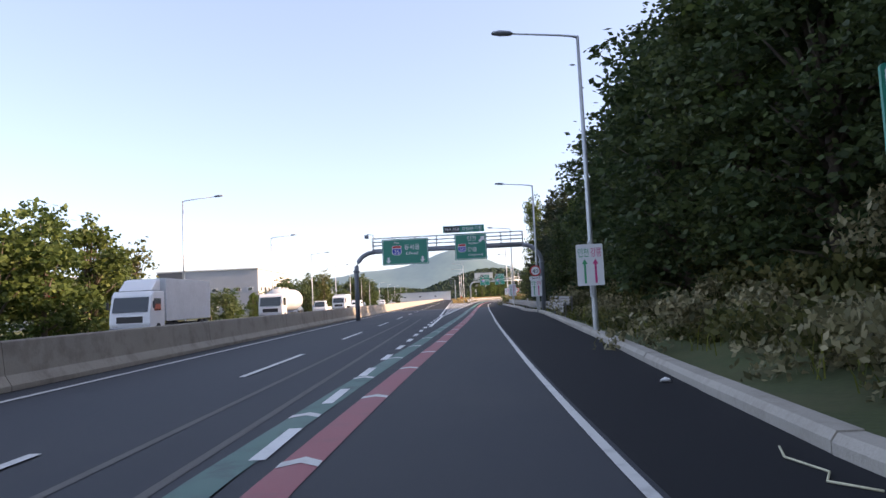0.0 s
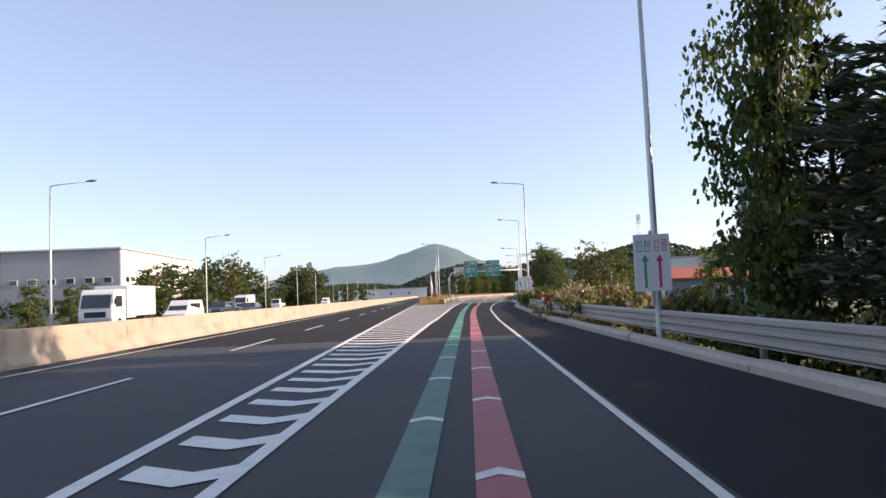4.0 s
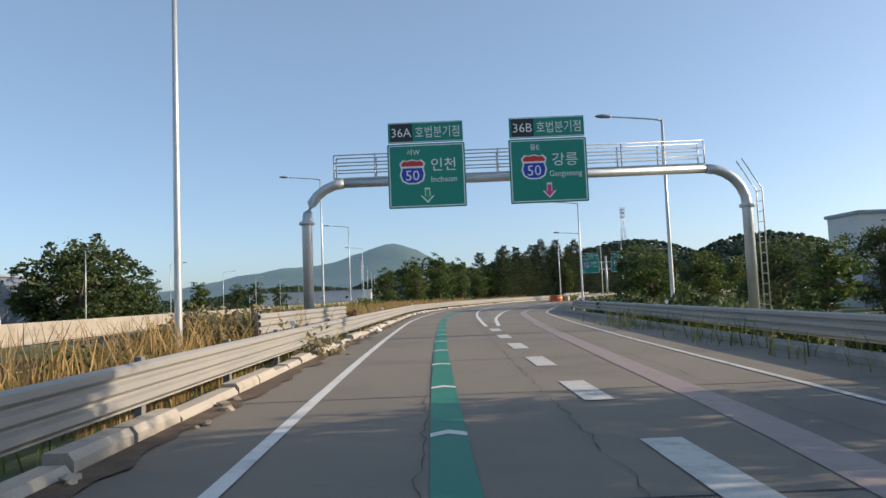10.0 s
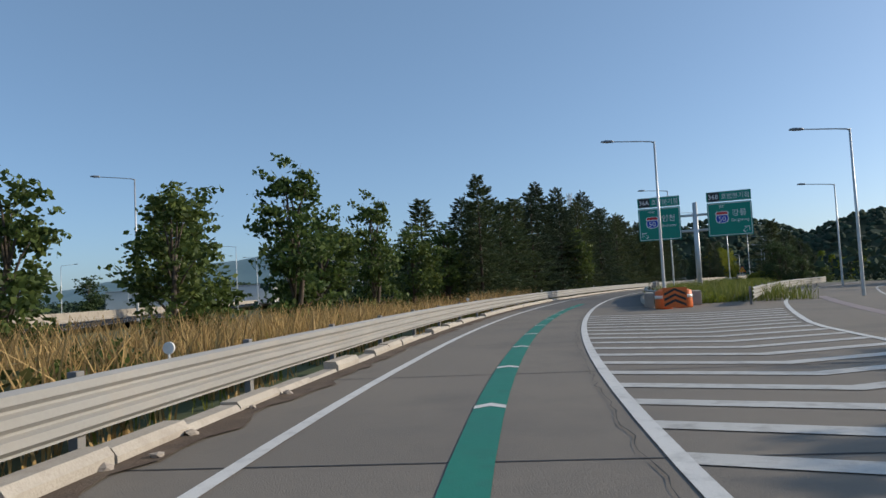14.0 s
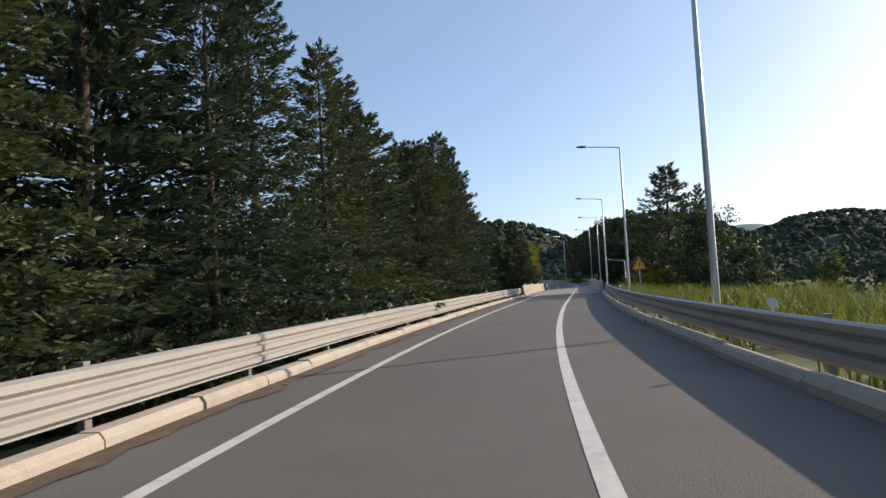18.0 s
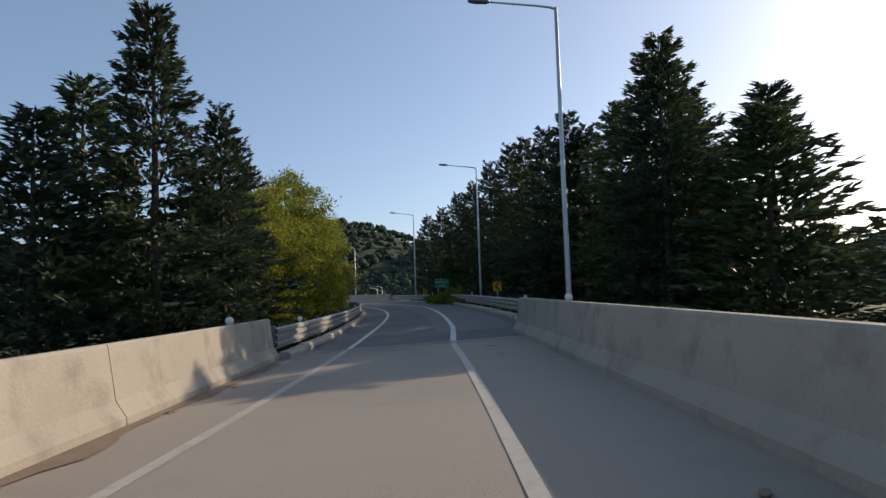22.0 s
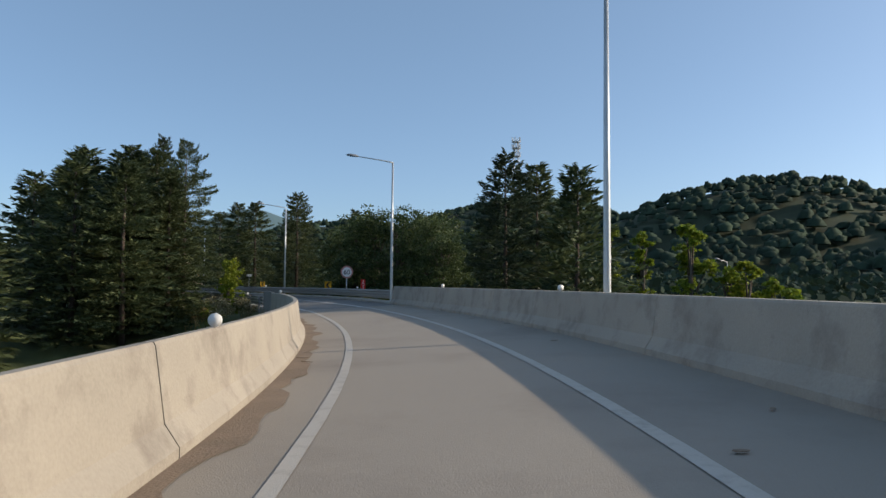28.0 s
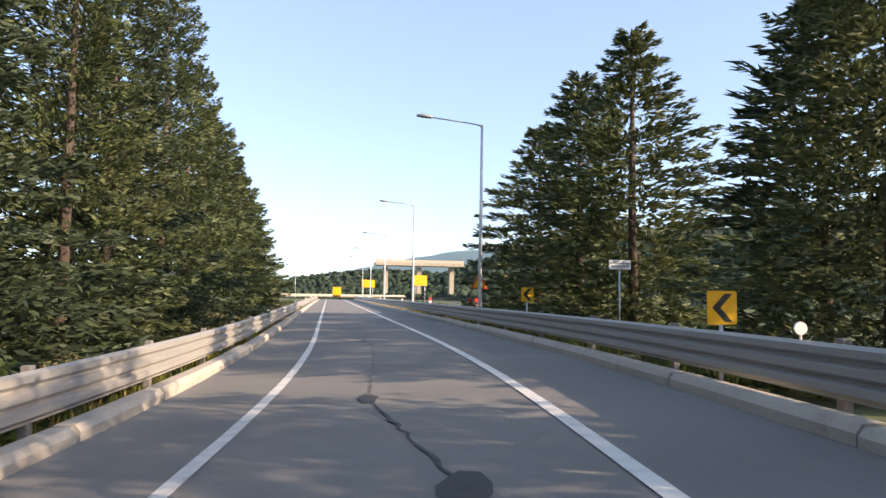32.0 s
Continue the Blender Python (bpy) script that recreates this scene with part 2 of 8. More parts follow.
WHITE_LINE = worn_paint("white_road_paint", (0.66, 0.64, 0.60), (0.30, 0.29, 0.27), 0.55, 0.35)
WHITE_FRESH = worn_paint("fresh_white_road_paint", (0.74, 0.73, 0.70), (0.36, 0.36, 0.35), 0.45, 0.3)
GREEN_LINE = worn_paint("green_road_paint", (0.015, 0.185, 0.125), (0.03, 0.11, 0.085), 0.5, 0.4)
GREEN_FADED = worn_paint("faded_green_road_paint", (0.055, 0.155, 0.125), (0.04, 0.055, 0.06), 0.75, 0.5)
RED_LINE = worn_paint("red_road_paint", (0.36, 0.085, 0.095), (0.22, 0.09, 0.095), 0.5, 0.5)
PINK_FADED = worn_paint("faded_red_road_paint", (0.29, 0.22, 0.20), (0.20, 0.172, 0.145), 0.9, 0.35)
WHITE_WORN = worn_paint("worn_white_road_paint", (0.52, 0.50, 0.46), (0.26, 0.23, 0.20), 0.85, 0.3)
GREEN_SIGN = mat("green_sign_sheet", (0.0, 0.24, 0.17), rough=0.4, var=0.06, scale=1, fine=10, bump=0.0)
WHITE_SIGN = mat("white_sign_sheet", (0.80, 0.80, 0.80), rough=0.4, var=0.04, scale=1, fine=10, bump=0.0)
BLACK_SIGN = mat("black_sign_sheet", (0.02, 0.02, 0.022), rough=0.4, var=0.05, scale=1, fine=10, bump=0.0)
BLUE_SIGN = mat("blue_sign_sheet", (0.012, 0.05, 0.42), rough=0.4, var=0.05, scale=1, fine=10, bump=0.0)
RED_SIGN = mat("red_sign_sheet", (0.62, 0.03, 0.03), rough=0.4, var=0.08, scale=1, fine=10, bump=0.0)
PINK_SIGN = mat("pink_sign_sheet", (0.72, 0.06, 0.22), rough=0.4, var=0.05, scale=1, fine=10, bump=0.0)
LIME_SIGN = mat("arrow_green_sheet", (0.02, 0.36, 0.16), rough=0.4, var=0.05, scale=1, fine=10, bump=0.0)
YELLOW_SIGN = mat("yellow_sign_sheet", (0.78, 0.40, 0.01), rough=0.45, var=0.08, scale=1, fine=10, bump=0.0)
ORANGE = mat("orange_plastic", (0.72, 0.16, 0.03), rough=0.5, var=0.15, scale=0.4, fine=15, bump=0.05)
REFLECTOR = mat("white_reflector", (0.78, 0.76, 0.72), rough=0.35, var=0.1, scale=0.5, fine=20, bump=0.0)
BARK = mat("bark", (0.10, 0.078, 0.06), rough=0.95, var=0.3, scale=0.4, fine=18, bump=0.8)
BARK_PINE = mat("conifer_bark", (0.075, 0.055, 0.045), rough=0.95, var=0.3, scale=0.4, fine=18, bump=0.8)
DEAD_WOOD = mat("dead_wood", (0.26, 0.22, 0.18), rough=0.95, var=0.2, scale=0.4, fine=18, bump=0.5)
SPRUCE = leaf_mat("spruce_needles", (0.046, 0.08, 0.04), (0.13, 0.138, 0.055), 0.35, 0.25)
FIR_DARK = leaf_mat("dark_fir_needles", (0.036, 0.062, 0.04), (0.085, 0.1, 0.05), 0.35, 0.22)
LEAF = leaf_mat("broad_leaves", (0.05, 0.095, 0.026), (0.13, 0.155, 0.04), 0.35, 0.4)
LEAF_DARK = leaf_mat("dark_broad_leaves", (0.04, 0.074, 0.03), (0.10, 0.12, 0.04), 0.35, 0.35)
LEAF_YELLOW = leaf_mat("yellowing_leaves", (0.085, 0.155, 0.022), (0.36, 0.30, 0.025), 0.3, 0.5)
LEAF_BRIGHT = leaf_mat("bright_vine_leaves", (0.12, 0.20, 0.02), (0.28, 0.28, 0.03), 0.3, 0.45)
SHRUB = leaf_mat("shrub_leaves", (0.055, 0.085, 0.025), (0.17, 0.14, 0.05), 0.4, 0.35)
DRY_SHRUB = leaf_mat("dry_undergrowth", (0.14, 0.15, 0.07), (0.36, 0.29, 0.17), 0.4, 0.3)
RED_SHRUB = leaf_mat("red_brown_shrub", (0.13, 0.045, 0.025), (0.20, 0.08, 0.03), 0.35, 0.3)
DRY_GRASS = leaf_mat("dry_grass", (0.34, 0.22, 0.085), (0.52, 0.36, 0.15), 0.35, 0.35)
GREEN_GRASS = leaf_mat("green_grass", (0.09, 0.13, 0.025), (0.25, 0.24, 0.05), 0.35, 0.4)
WOODS = leaf_mat("far_woods", (0.026, 0.046, 0.032), (0.042, 0.066, 0.04), 0.22, 0.1, 0.95)
EARTH = mat("earth_and_turf", (0.10, 0.095, 0.05), rough=0.95, var=0.3, scale=6, fine=8, bump=0.6, stain=((0.17, 0.125, 0.07), 3, 0.7))
TURF = mat("turf", (0.07, 0.09, 0.03), rough=0.95, var=0.3, scale=6, fine=10, bump=0.6, stain=((0.15, 0.12, 0.055), 4, 0.6))
SOIL = mat("dark_leaf_soil", (0.105, 0.072, 0.048), rough=0.95, var=0.4, scale=0.3, fine=30, bump=0.8, stain=((0.2, 0.16, 0.11), 0.8, 0.5))
DIRT = mat("roadside_dirt", (0.22, 0.16, 0.11), rough=0.95, var=0.3, scale=0.8, fine=30, bump=0.6)
CLAD_LIGHT = mat("light_cladding", (0.62, 0.61, 0.59), rough=0.5, var=0.06, scale=6, fine=3, bump=0.02)
CLAD_GREY = mat("grey_cladding", (0.30, 0.32, 0.35), rough=0.5, var=0.06, scale=6, fine=3, bump=0.02)
CLAD_DARK = mat("dark_grey_cladding", (0.075, 0.082, 0.095), rough=0.5, var=0.06, scale=6, fine=3, bump=0.02)
CLAD_BLUE = mat("blue_grey_cladding", (0.16, 0.20, 0.26), rough=0.5, var=0.06, scale=6, fine=3, bump=0.02)
CLAD_BEIGE = mat("beige_cladding", (0.40, 0.36, 0.31), rough=0.5, var=0.06, scale=6, fine=3, bump=0.02)
ROOF_RED = mat("red_roof_sheet", (0.36, 0.10, 0.06), rough=0.6, var=0.1, scale=3, fine=5, bump=0.05)
for _m, _spec in ((ASPHALT, 0.3), (ASPHALT_DARK, 0.15), (ASPHALT_OLD, 0.3), (ASPHALT_PATCH, 0.3), (ASPHALT_PALE, 0.3)):
    _m.node_tree.nodes["Principled BSDF"].inputs["Specular IOR Level"].default_value = _spec
GLASS = glass_mat("dark_glass")
CAR_WHITE = mat("white_vehicle_paint", (0.72, 0.73, 0.74), rough=0.3, var=0.03, scale=3, fine=10, bump=0.0, coat=0.6)
CAR_DARK = mat("dark_vehicle_paint", (0.03, 0.035, 0.05), rough=0.3, var=0.05, scale=3, fine=10, bump=0.0, coat=0.8)
CAR_GREY = mat("grey_vehicle_paint", (0.20, 0.21, 0.22), rough=0.3, var=0.05, scale=3, fine=10, bump=0.0, coat=0.8)
TARP = mat("silver_tarpaulin", (0.55, 0.57, 0.58), rough=0.6, var=0.12, scale=1, fine=6, bump=0.3)
RUBBER = mat("black_rubber", (0.018, 0.018, 0.018), rough=0.85, var=0.15, scale=0.5, fine=30, bump=0.1)
LENS = mat("lamp_lens", (0.62, 0.62, 0.60), rough=0.2, var=0.05, scale=1, fine=20, bump=0.0, coat=0.8)
LITTER = mat("white_plastic_litter", (0.75, 0.74, 0.72), rough=0.6, var=0.1, scale=0.1, fine=30, bump=0.2)
ROCK = mat("rubble_stone", (0.34, 0.29, 0.24), rough=0.9, var=0.25, scale=0.3, fine=25, bump=0.6)
STRAP_YELLOW = mat("faded_yellow_strap", (0.66, 0.62, 0.42), rough=0.7, var=0.15, scale=0.2, fine=40, bump=0.1)
TAR = mat("crack_sealing_tar", (0.03, 0.03, 0.032), rough=0.7, var=0.2, scale=0.5, fine=30, bump=0.2)


WOODS_FLOOR = mat("woodland_floor", (0.035, 0.05, 0.022), rough=0.95, var=0.3, scale=8, fine=0.4, bump=0.4)


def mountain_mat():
    """The backdrop mountain: dim woods, with the air's blue haze put in as emission."""
    m = mat("hazed_mountain_woods", (0.03, 0.05, 0.032), rough=0.95, var=0.35, scale=40, fine=0.08, bump=0.5)
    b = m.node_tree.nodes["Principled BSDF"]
    b.inputs["Emission Color"].default_value, b.inputs["Emission Strength"].default_value = (0.068, 0.115, 0.165, 1), MOUNTAIN_HAZE_GLOW
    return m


HAZED_MOUNTAIN_WOODS = mountain_mat()
# ---- helpers for building ----
RNG = random.Random(7)


def mesh_from(name, verts, faces, material=None, smooth=False):
    me = bpy.data.meshes.new(name)
    me.from_pydata([tuple(v) for v in verts], [], faces)
    if material:
        me.materials.append(material)
    if smooth:
        me.polygons.foreach_set("use_smooth", [True] * len(me.polygons))
    me.update()
    return me


def part(name, me, material, parent, label="", m=None):
    """Links a mesh or bmesh as one object under a thing or part."""
    if isinstance(me, bmesh.types.BMesh):
        bm, me = me, bpy.data.meshes.new(name)
        bm.to_mesh(me)
        bm.free()
    if material and not me.materials:
        me.materials.append(material)
    ob = new(name, me)
    if parent:
        ob.parent = parent
    if m is not None:
        ob.matrix_basis = m
    if label:
        ob["label"] = label
    return ob


def thing(name, label, category, m=None, group="", kind=""):
    ob = new(name)
    ob.empty_display_size = 0.2
    if m is not None:
        ob.matrix_basis = m
    return tagged(ob, label, category, group, kind)


def box(sx, sy, sz, at=(0, 0, 0), bevel=0.0):
    """A box centred on at in x and y and standing on at's z."""
    bm = bmesh.new()
    bmesh.ops.create_cube(bm, size=1)
    for v in bm.verts:
        v.co = Vector((v.co.x * sx + at[0], v.co.y * sy + at[1], (v.co.z + 0.5) * sz + at[2]))
    if bevel:
        bmesh.ops.bevel(bm, geom=bm.edges[:], offset=bevel, segments=2, affect="EDGES", profile=0.7)
    return bm


def tube(points, radii, sides=10, caps=True):
    """Verts and faces of a round bar along points."""
    verts, faces = [], []
    pts = [Vector(p) for p in points]
    for i, p in enumerate(pts):
        a = pts[max(0, i - 1)]
        b = pts[min(len(pts) - 1, i + 1)]
        d = (b - a).normalized()
        u = d.cross(Vector((0, 0, 1)) if abs(d.z) < 0.95 else Vector((1, 0, 0))).normalized()
        w = d.cross(u)
        r = radii[i] if hasattr(radii, "__len__") else radii
        for k in range(sides):
            an = 2 * math.pi * k / sides
            verts.append(p + u * (r * math.cos(an)) + w * (r * math.sin(an)))
    for i in range(len(pts) - 1):
        for k in range(sides):
            a, b = i * sides + k, i * sides + (k + 1) % sides
            faces.append((a, a + sides, b + sides, b))
    if caps:
        faces.append(tuple(range(sides)))
        n = (len(pts) - 1) * sides
        faces.append(tuple(reversed(range(n, n + sides))))
    return verts, faces


def tube_mesh(name, points, radii, material, sides=10):
    v, f = tube(points, radii, sides)
    return mesh_from(name, v, f, material, True)


def plate(w, h, r=0.03, depth=0.03, y=0.0, z=0.0, x=0.0):
    """A rounded upright plate facing -y, centred at (x, z), its front at y."""
    bm = bmesh.new()
    ring = []
    for cx, cz, a0 in ((w / 2 - r, h / 2 - r, 0), (-w / 2 + r, h / 2 - r, 90), (-w / 2 + r, -h / 2 + r, 180), (w / 2 - r, -h / 2 + r, 270)):
        for k in range(4):
            a = radians(a0 + 30 * k)
            ring.append((cx + r * math.cos(a), cz + r * math.sin(a)))
    front = [bm.verts.new((x + px, y, z + pz)) for px, pz in ring]
    back = [bm.verts.new((x + px, y + depth, z + pz)) for px, pz in ring]
    bm.faces.new(front)
    bm.faces.new(list(reversed(back)))
    for i in range(len(ring)):
        j = (i + 1) % len(ring)
        bm.faces.new((front[j], front[i], back[i], back[j]))
    bmesh.ops.recalc_face_normals(bm, faces=bm.faces[:])
    return bm


def flat_shape(points, y=0.0, depth=0.006):
    """A thin upright shape facing -y from its outline in x and z."""
    bm = bmesh.new()
    f = [bm.verts.new((px, y, pz)) for px, pz in points]
    b = [bm.verts.new((px, y + depth, pz)) for px, pz in points]
    bm.faces.new(f)
    bm.faces.new(list(reversed(b)))
    for i in range(len(points)):
        j = (i + 1) % len(points)
        bm.faces.new((f[j], f[i], b[i], b[j]))
    bmesh.ops.recalc_face_normals(bm, faces=bm.faces[:])
    return bm


def disc_points(r, n=28, cx=0.0, cz=0.0):
    return [(cx + r * math.cos(2 * math.pi * k / n), cz + r * math.sin(2 * math.pi * k / n)) for k in range(n)]


def letters(words, size, x, z, y, material, parent, name="lettering", width=None):
    """Upright lettering that faces -y, its middle at x and z."""
    cu = bpy.data.curves.new(name, "FONT")
    cu.body, cu.size, cu.align_x, cu.align_y, cu.extrude = words, size, "CENTER", "CENTER", 0.003
    cu.resolution_u = 2
    tmp = bpy.data.objects.new(name, cu)
    scene.collection.objects.link(tmp)
    dg = bpy.context.evaluated_depsgraph_get()
    me = bpy.data.meshes.new_from_object(tmp.evaluated_get(dg))
    bpy.data.objects.remove(tmp)
    if len(me.vertices):
        xs = [v.co.x for v in me.vertices]
        ys = [v.co.y for v in me.vertices]
        wide = max(xs) - min(xs)
        k = min(1.0, width / wide) if width else 1.0
        mx, my = (max(xs) + min(xs)) / 2, (max(ys) + min(ys)) / 2
        for v in me.vertices:
            v.co = Vector(((v.co.x - mx) * k + x, y - v.co.z, v.co.y - my + z))
    me.materials.clear()
    me.materials.append(material)
    return part(name, me, material, parent)


# ---- the line of the carriageway ----
def table(rows, u):
    if u <= rows[0][0]:
        return rows[0][1]
    for (a, x), (b, y) in zip(rows, rows[1:]):
        if u <= b:
            return x + (y - x) * (u - a) / (b - a)
    return rows[-1][1]


def soft_table(rows, u, w):
    return sum(table(rows, u + w * (k - 4) / 4) for k in range(9)) / 9


STEP = 1.0
LINE = []
_x, _y = ORIGIN
_pts = [ORIGIN]
for _i in range(int(-S_FIRST / STEP)):
    _u = -(_i + 0.5) * STEP
    _a, _d = radians(soft_table(BEARING, _u, 6.0)), STEP * table(PACE, _u)
    _x, _y = _x + math.sin(_a) * _d, _y - math.cos(_a) * _d
    _pts.append((_x, _y))
_pts.reverse()
_x, _y = ORIGIN
for _i in range(int(S_LAST / STEP)):
    _u = (_i + 0.5) * STEP
    _a, _d = radians(soft_table(BEARING, _u, 6.0)), STEP * table(PACE, _u)
    _x, _y = _x - math.sin(_a) * _d, _y + math.cos(_a) * _d
    _pts.append((_x, _y))
for _i, (_x, _y) in enumerate(_pts):
    _u = S_FIRST + _i * STEP
    LINE.append((_x, _y, math.tan(radians(soft_table(BANK, _u, 8.0))), radians(soft_table(BEARING, _u, 6.0))))


def at(s, lat=0.0, z=0.0):
    """The place s metres along the carriageway and lat metres to the right of its line, z above the surface."""
    u = (s - S_FIRST) / STEP
    i = max(0, min(len(LINE) - 2, int(u)))
    f = u - i
    x0, y0, z0, a0 = LINE[i]
    x1, y1, z1, a1 = LINE[i + 1]
    a = a0 + (a1 - a0) * f
    return Vector((x0 + (x1 - x0) * f + lat * math.cos(a), y0 + (y1 - y0) * f + lat * math.sin(a), (z0 + (z1 - z0) * f) * max(-8.0, min(8.0, lat)) + z))


def bearing(s):
    u = (s - S_FIRST) / STEP
    i = max(0, min(len(LINE) - 1, int(u)))
    return math.degrees(LINE[i][3])


def stand(s, lat, z=0.0, turn=0.0):
    """A pose on the carriageway, y along it."""
    p = at(s, lat, z)
    return pose(p.x, p.y, p.z, 0, 0, bearing(s) + turn)


def sweep(name, profile, s0, s1, step=2.0, lat=0.0, closed=True, path=None, caps=True):
    """Verts and faces of a profile of (across, up) drawn along the carriageway from s0 to s1. lat: a number or a table of s."""
    path = path or at
    n = max(1, int(math.ceil(abs(s1 - s0) / step)))
    verts, faces = [], []
    m = len(profile)
    for i in range(n + 1):
        s = s0 + (s1 - s0) * i / n
        la = lat if isinstance(lat, (int, float)) else table(lat, s)
        for dx, dz in profile:
            verts.append(path(s, la + dx, dz))
    for i in range(n):
        for k in range(m if closed else m - 1):
            a, b = i * m + k, i * m + (k + 1) % m
            faces.append((a, b, b + m, a + m))
    if closed and caps:
        faces.append(tuple(reversed(range(m))))
        faces.append(tuple(range(n * m, n * m + m)))
    return verts, faces


def ribbon(s0, s1, left, right, z, step=2.0, path=None):
    """A flat strip between two laterals, each a number or a table of s."""
    path = path or at
    n = max(1, int(math.ceil(abs(s1 - s0) / step)))
    verts, faces = [], []
    for i in range(n + 1):
        s = s0 + (s1 - s0) * i / n
        for la in (left, right):
            la = la if isinstance(la, (int, float)) else table(la, s)
            verts.append(path(s, la, z))
    for i in range(n):
        faces.append((2 * i, 2 * i + 1, 2 * i + 3, 2 * i + 2))
    return verts, faces


def join(*lists):
    verts, faces = [], []
    for v, f in lists:
        o = len(verts)
        verts.extend(v)
        faces.extend(tuple(i + o for i in q) for q in f)
    return verts, faces


# the straight expressway beside the slip road
def main_at(y, x=0.0, z=0.0):
    a = radians(MAIN_BEARING)
    y = table(MAIN_ALONG, y)
    return Vector((MAIN_X + x * math.cos(a) - y * math.sin(a), x * math.sin(a) + y * math.cos(a), z))


# ---- plants ----
def leaf_quads(centres, normals_spread, size, rng, elong=1.6, droop=0.0):
    """Arrays of small pointed leaves at centres."""
    n = len(centres)
    c = np.asarray(centres, float)
    d = rng.normal(size=(n, 3))
    d[:, 2] = d[:, 2] * normals_spread - droop
    d /= np.linalg.norm(d, axis=1, keepdims=True) + 1e-9
    e = rng.normal(size=(n, 3))
    e -= (e * d).sum(1, keepdims=True) * d
    e /= np.linalg.norm(e, axis=1, keepdims=True) + 1e-9
    s = size * rng.uniform(0.6, 1.3, (n, 1))
    a, b = c - d * s * elong / 2, c + d * s * elong / 2
    l, r = c + e * s / 2, c - e * s / 2
    v = np.stack([a, l, b, r], 1).reshape(-1, 3)
    f = np.arange(4 * n).reshape(-1, 4)
    return v, f


def quads_mesh(name, v, f, material):
    me = bpy.data.meshes.new(name)
    n, k = len(v), len(f)
    me.vertices.add(n)
    me.vertices.foreach_set("co", np.asarray(v, np.float32).ravel())
    me.loops.add(4 * k)
    me.loops.foreach_set("vertex_index", np.asarray(f, np.int32).ravel())
    me.polygons.add(k)
    me.polygons.foreach_set("loop_start", np.arange(0, 4 * k, 4, dtype=np.int32))
    me.materials.append(material)
    me.update(calc_edges=True)
    me.validate()
    return me


def conifer_meshes(height, spread, seed, material, bare=0.05, density=1.0, fine=1.0):
    """Trunk and crown of a spruce: whorls of drooping boughs, each a fan of needled sprays."""
    rng = np.random.default_rng(seed)
    trunk = tube_mesh("trunk", [(0, 0, 0), (rng.normal(0, .05), rng.normal(0, .05), height * 0.5), (0, 0, height * 0.98)], [height * 0.016, height * 0.010, 0.02], BARK_PINE, 8)
    boughs = []
    z = height * bare
    lean = rng.uniform(0, 6.28)
    while z < height * 0.97:
        u = (z - height * bare) / (height * (1 - bare))
        reach = spread * (1 - u) ** 0.74 * (0.86 + 0.14 * math.sin(9 * u + seed)) + 0.22
        if u < 0.1:
            reach *= 0.7 + 3 * u
        n = int(rng.integers(7, 10))
        a0 = rng.uniform(0, 6.28)
        for k in range(n):
            a = a0 + 6.283 * k / n + rng.normal(0, 0.2)
            r = reach * rng.uniform(0.66, 1.12) * (1 + 0.12 * math.cos(a - lean))
            boughs.append((z + rng.normal(0, 0.14), a, r, u))
        z += (0.34 + 0.24 * (1 - u)) * height / 14 * rng.uniform(0.8, 1.2)
    cen, dirs, sizes = [], [], []
    for z, a, r, u in boughs:
        rise = 0.62 * u * u - 0.16 + rng.normal(0, 0.06)
        m = int((r * 12 * density + 8) * fine ** 1.6)
        t = np.sqrt(rng.uniform(0.02, 1.0, m))
        side = rng.uniform(-1, 1, m) * (1.12 - t) * r * 0.42
        x = r * t
        zz = z + rise * x - 0.13 * r * t * t + 0.16 * r * t ** 4 + rng.normal(0, 0.07, m)
        ca, sa = math.cos(a), math.sin(a)
        cen.append(np.stack([x * ca - side * sa, x * sa + side * ca, zz], 1))
        fan = np.sign(side) * rng.uniform(0.1, 0.85, m)
        dirs.append(np.stack([np.cos(a + fan), np.sin(a + fan), rng.normal(0.02 + 0.25 * u, 0.3, m)], 1))
        sizes.append((0.42 + 0.16 * (1 - t)) * (0.7 + 0.3 * r / spread) * height / 14 / fine)
    c, d, s = np.concatenate(cen), np.concatenate(dirs), np.concatenate(sizes)[:, None]
    d /= np.linalg.norm(d, axis=1, keepdims=True)
    e = np.cross(d, np.array([0, 0, 1.0])) + rng.normal(0, 0.75, c.shape)
    e -= (e * d).sum(1, keepdims=True) * d
    e /= np.linalg.norm(e, axis=1, keepdims=True) + 1e-9
    s = s * rng.uniform(0.7, 1.3, s.shape)
    a, b = c - d * s * 0.55, c + d * s * 0.95
    l, q = c + e * s * 0.21, c - e * s * 0.21
    v = np.stack([a, l, b, q], 1).reshape(-1, 3)
    return trunk, quads_mesh("crown", v, np.arange(len(v)).reshape(-1, 4), material)


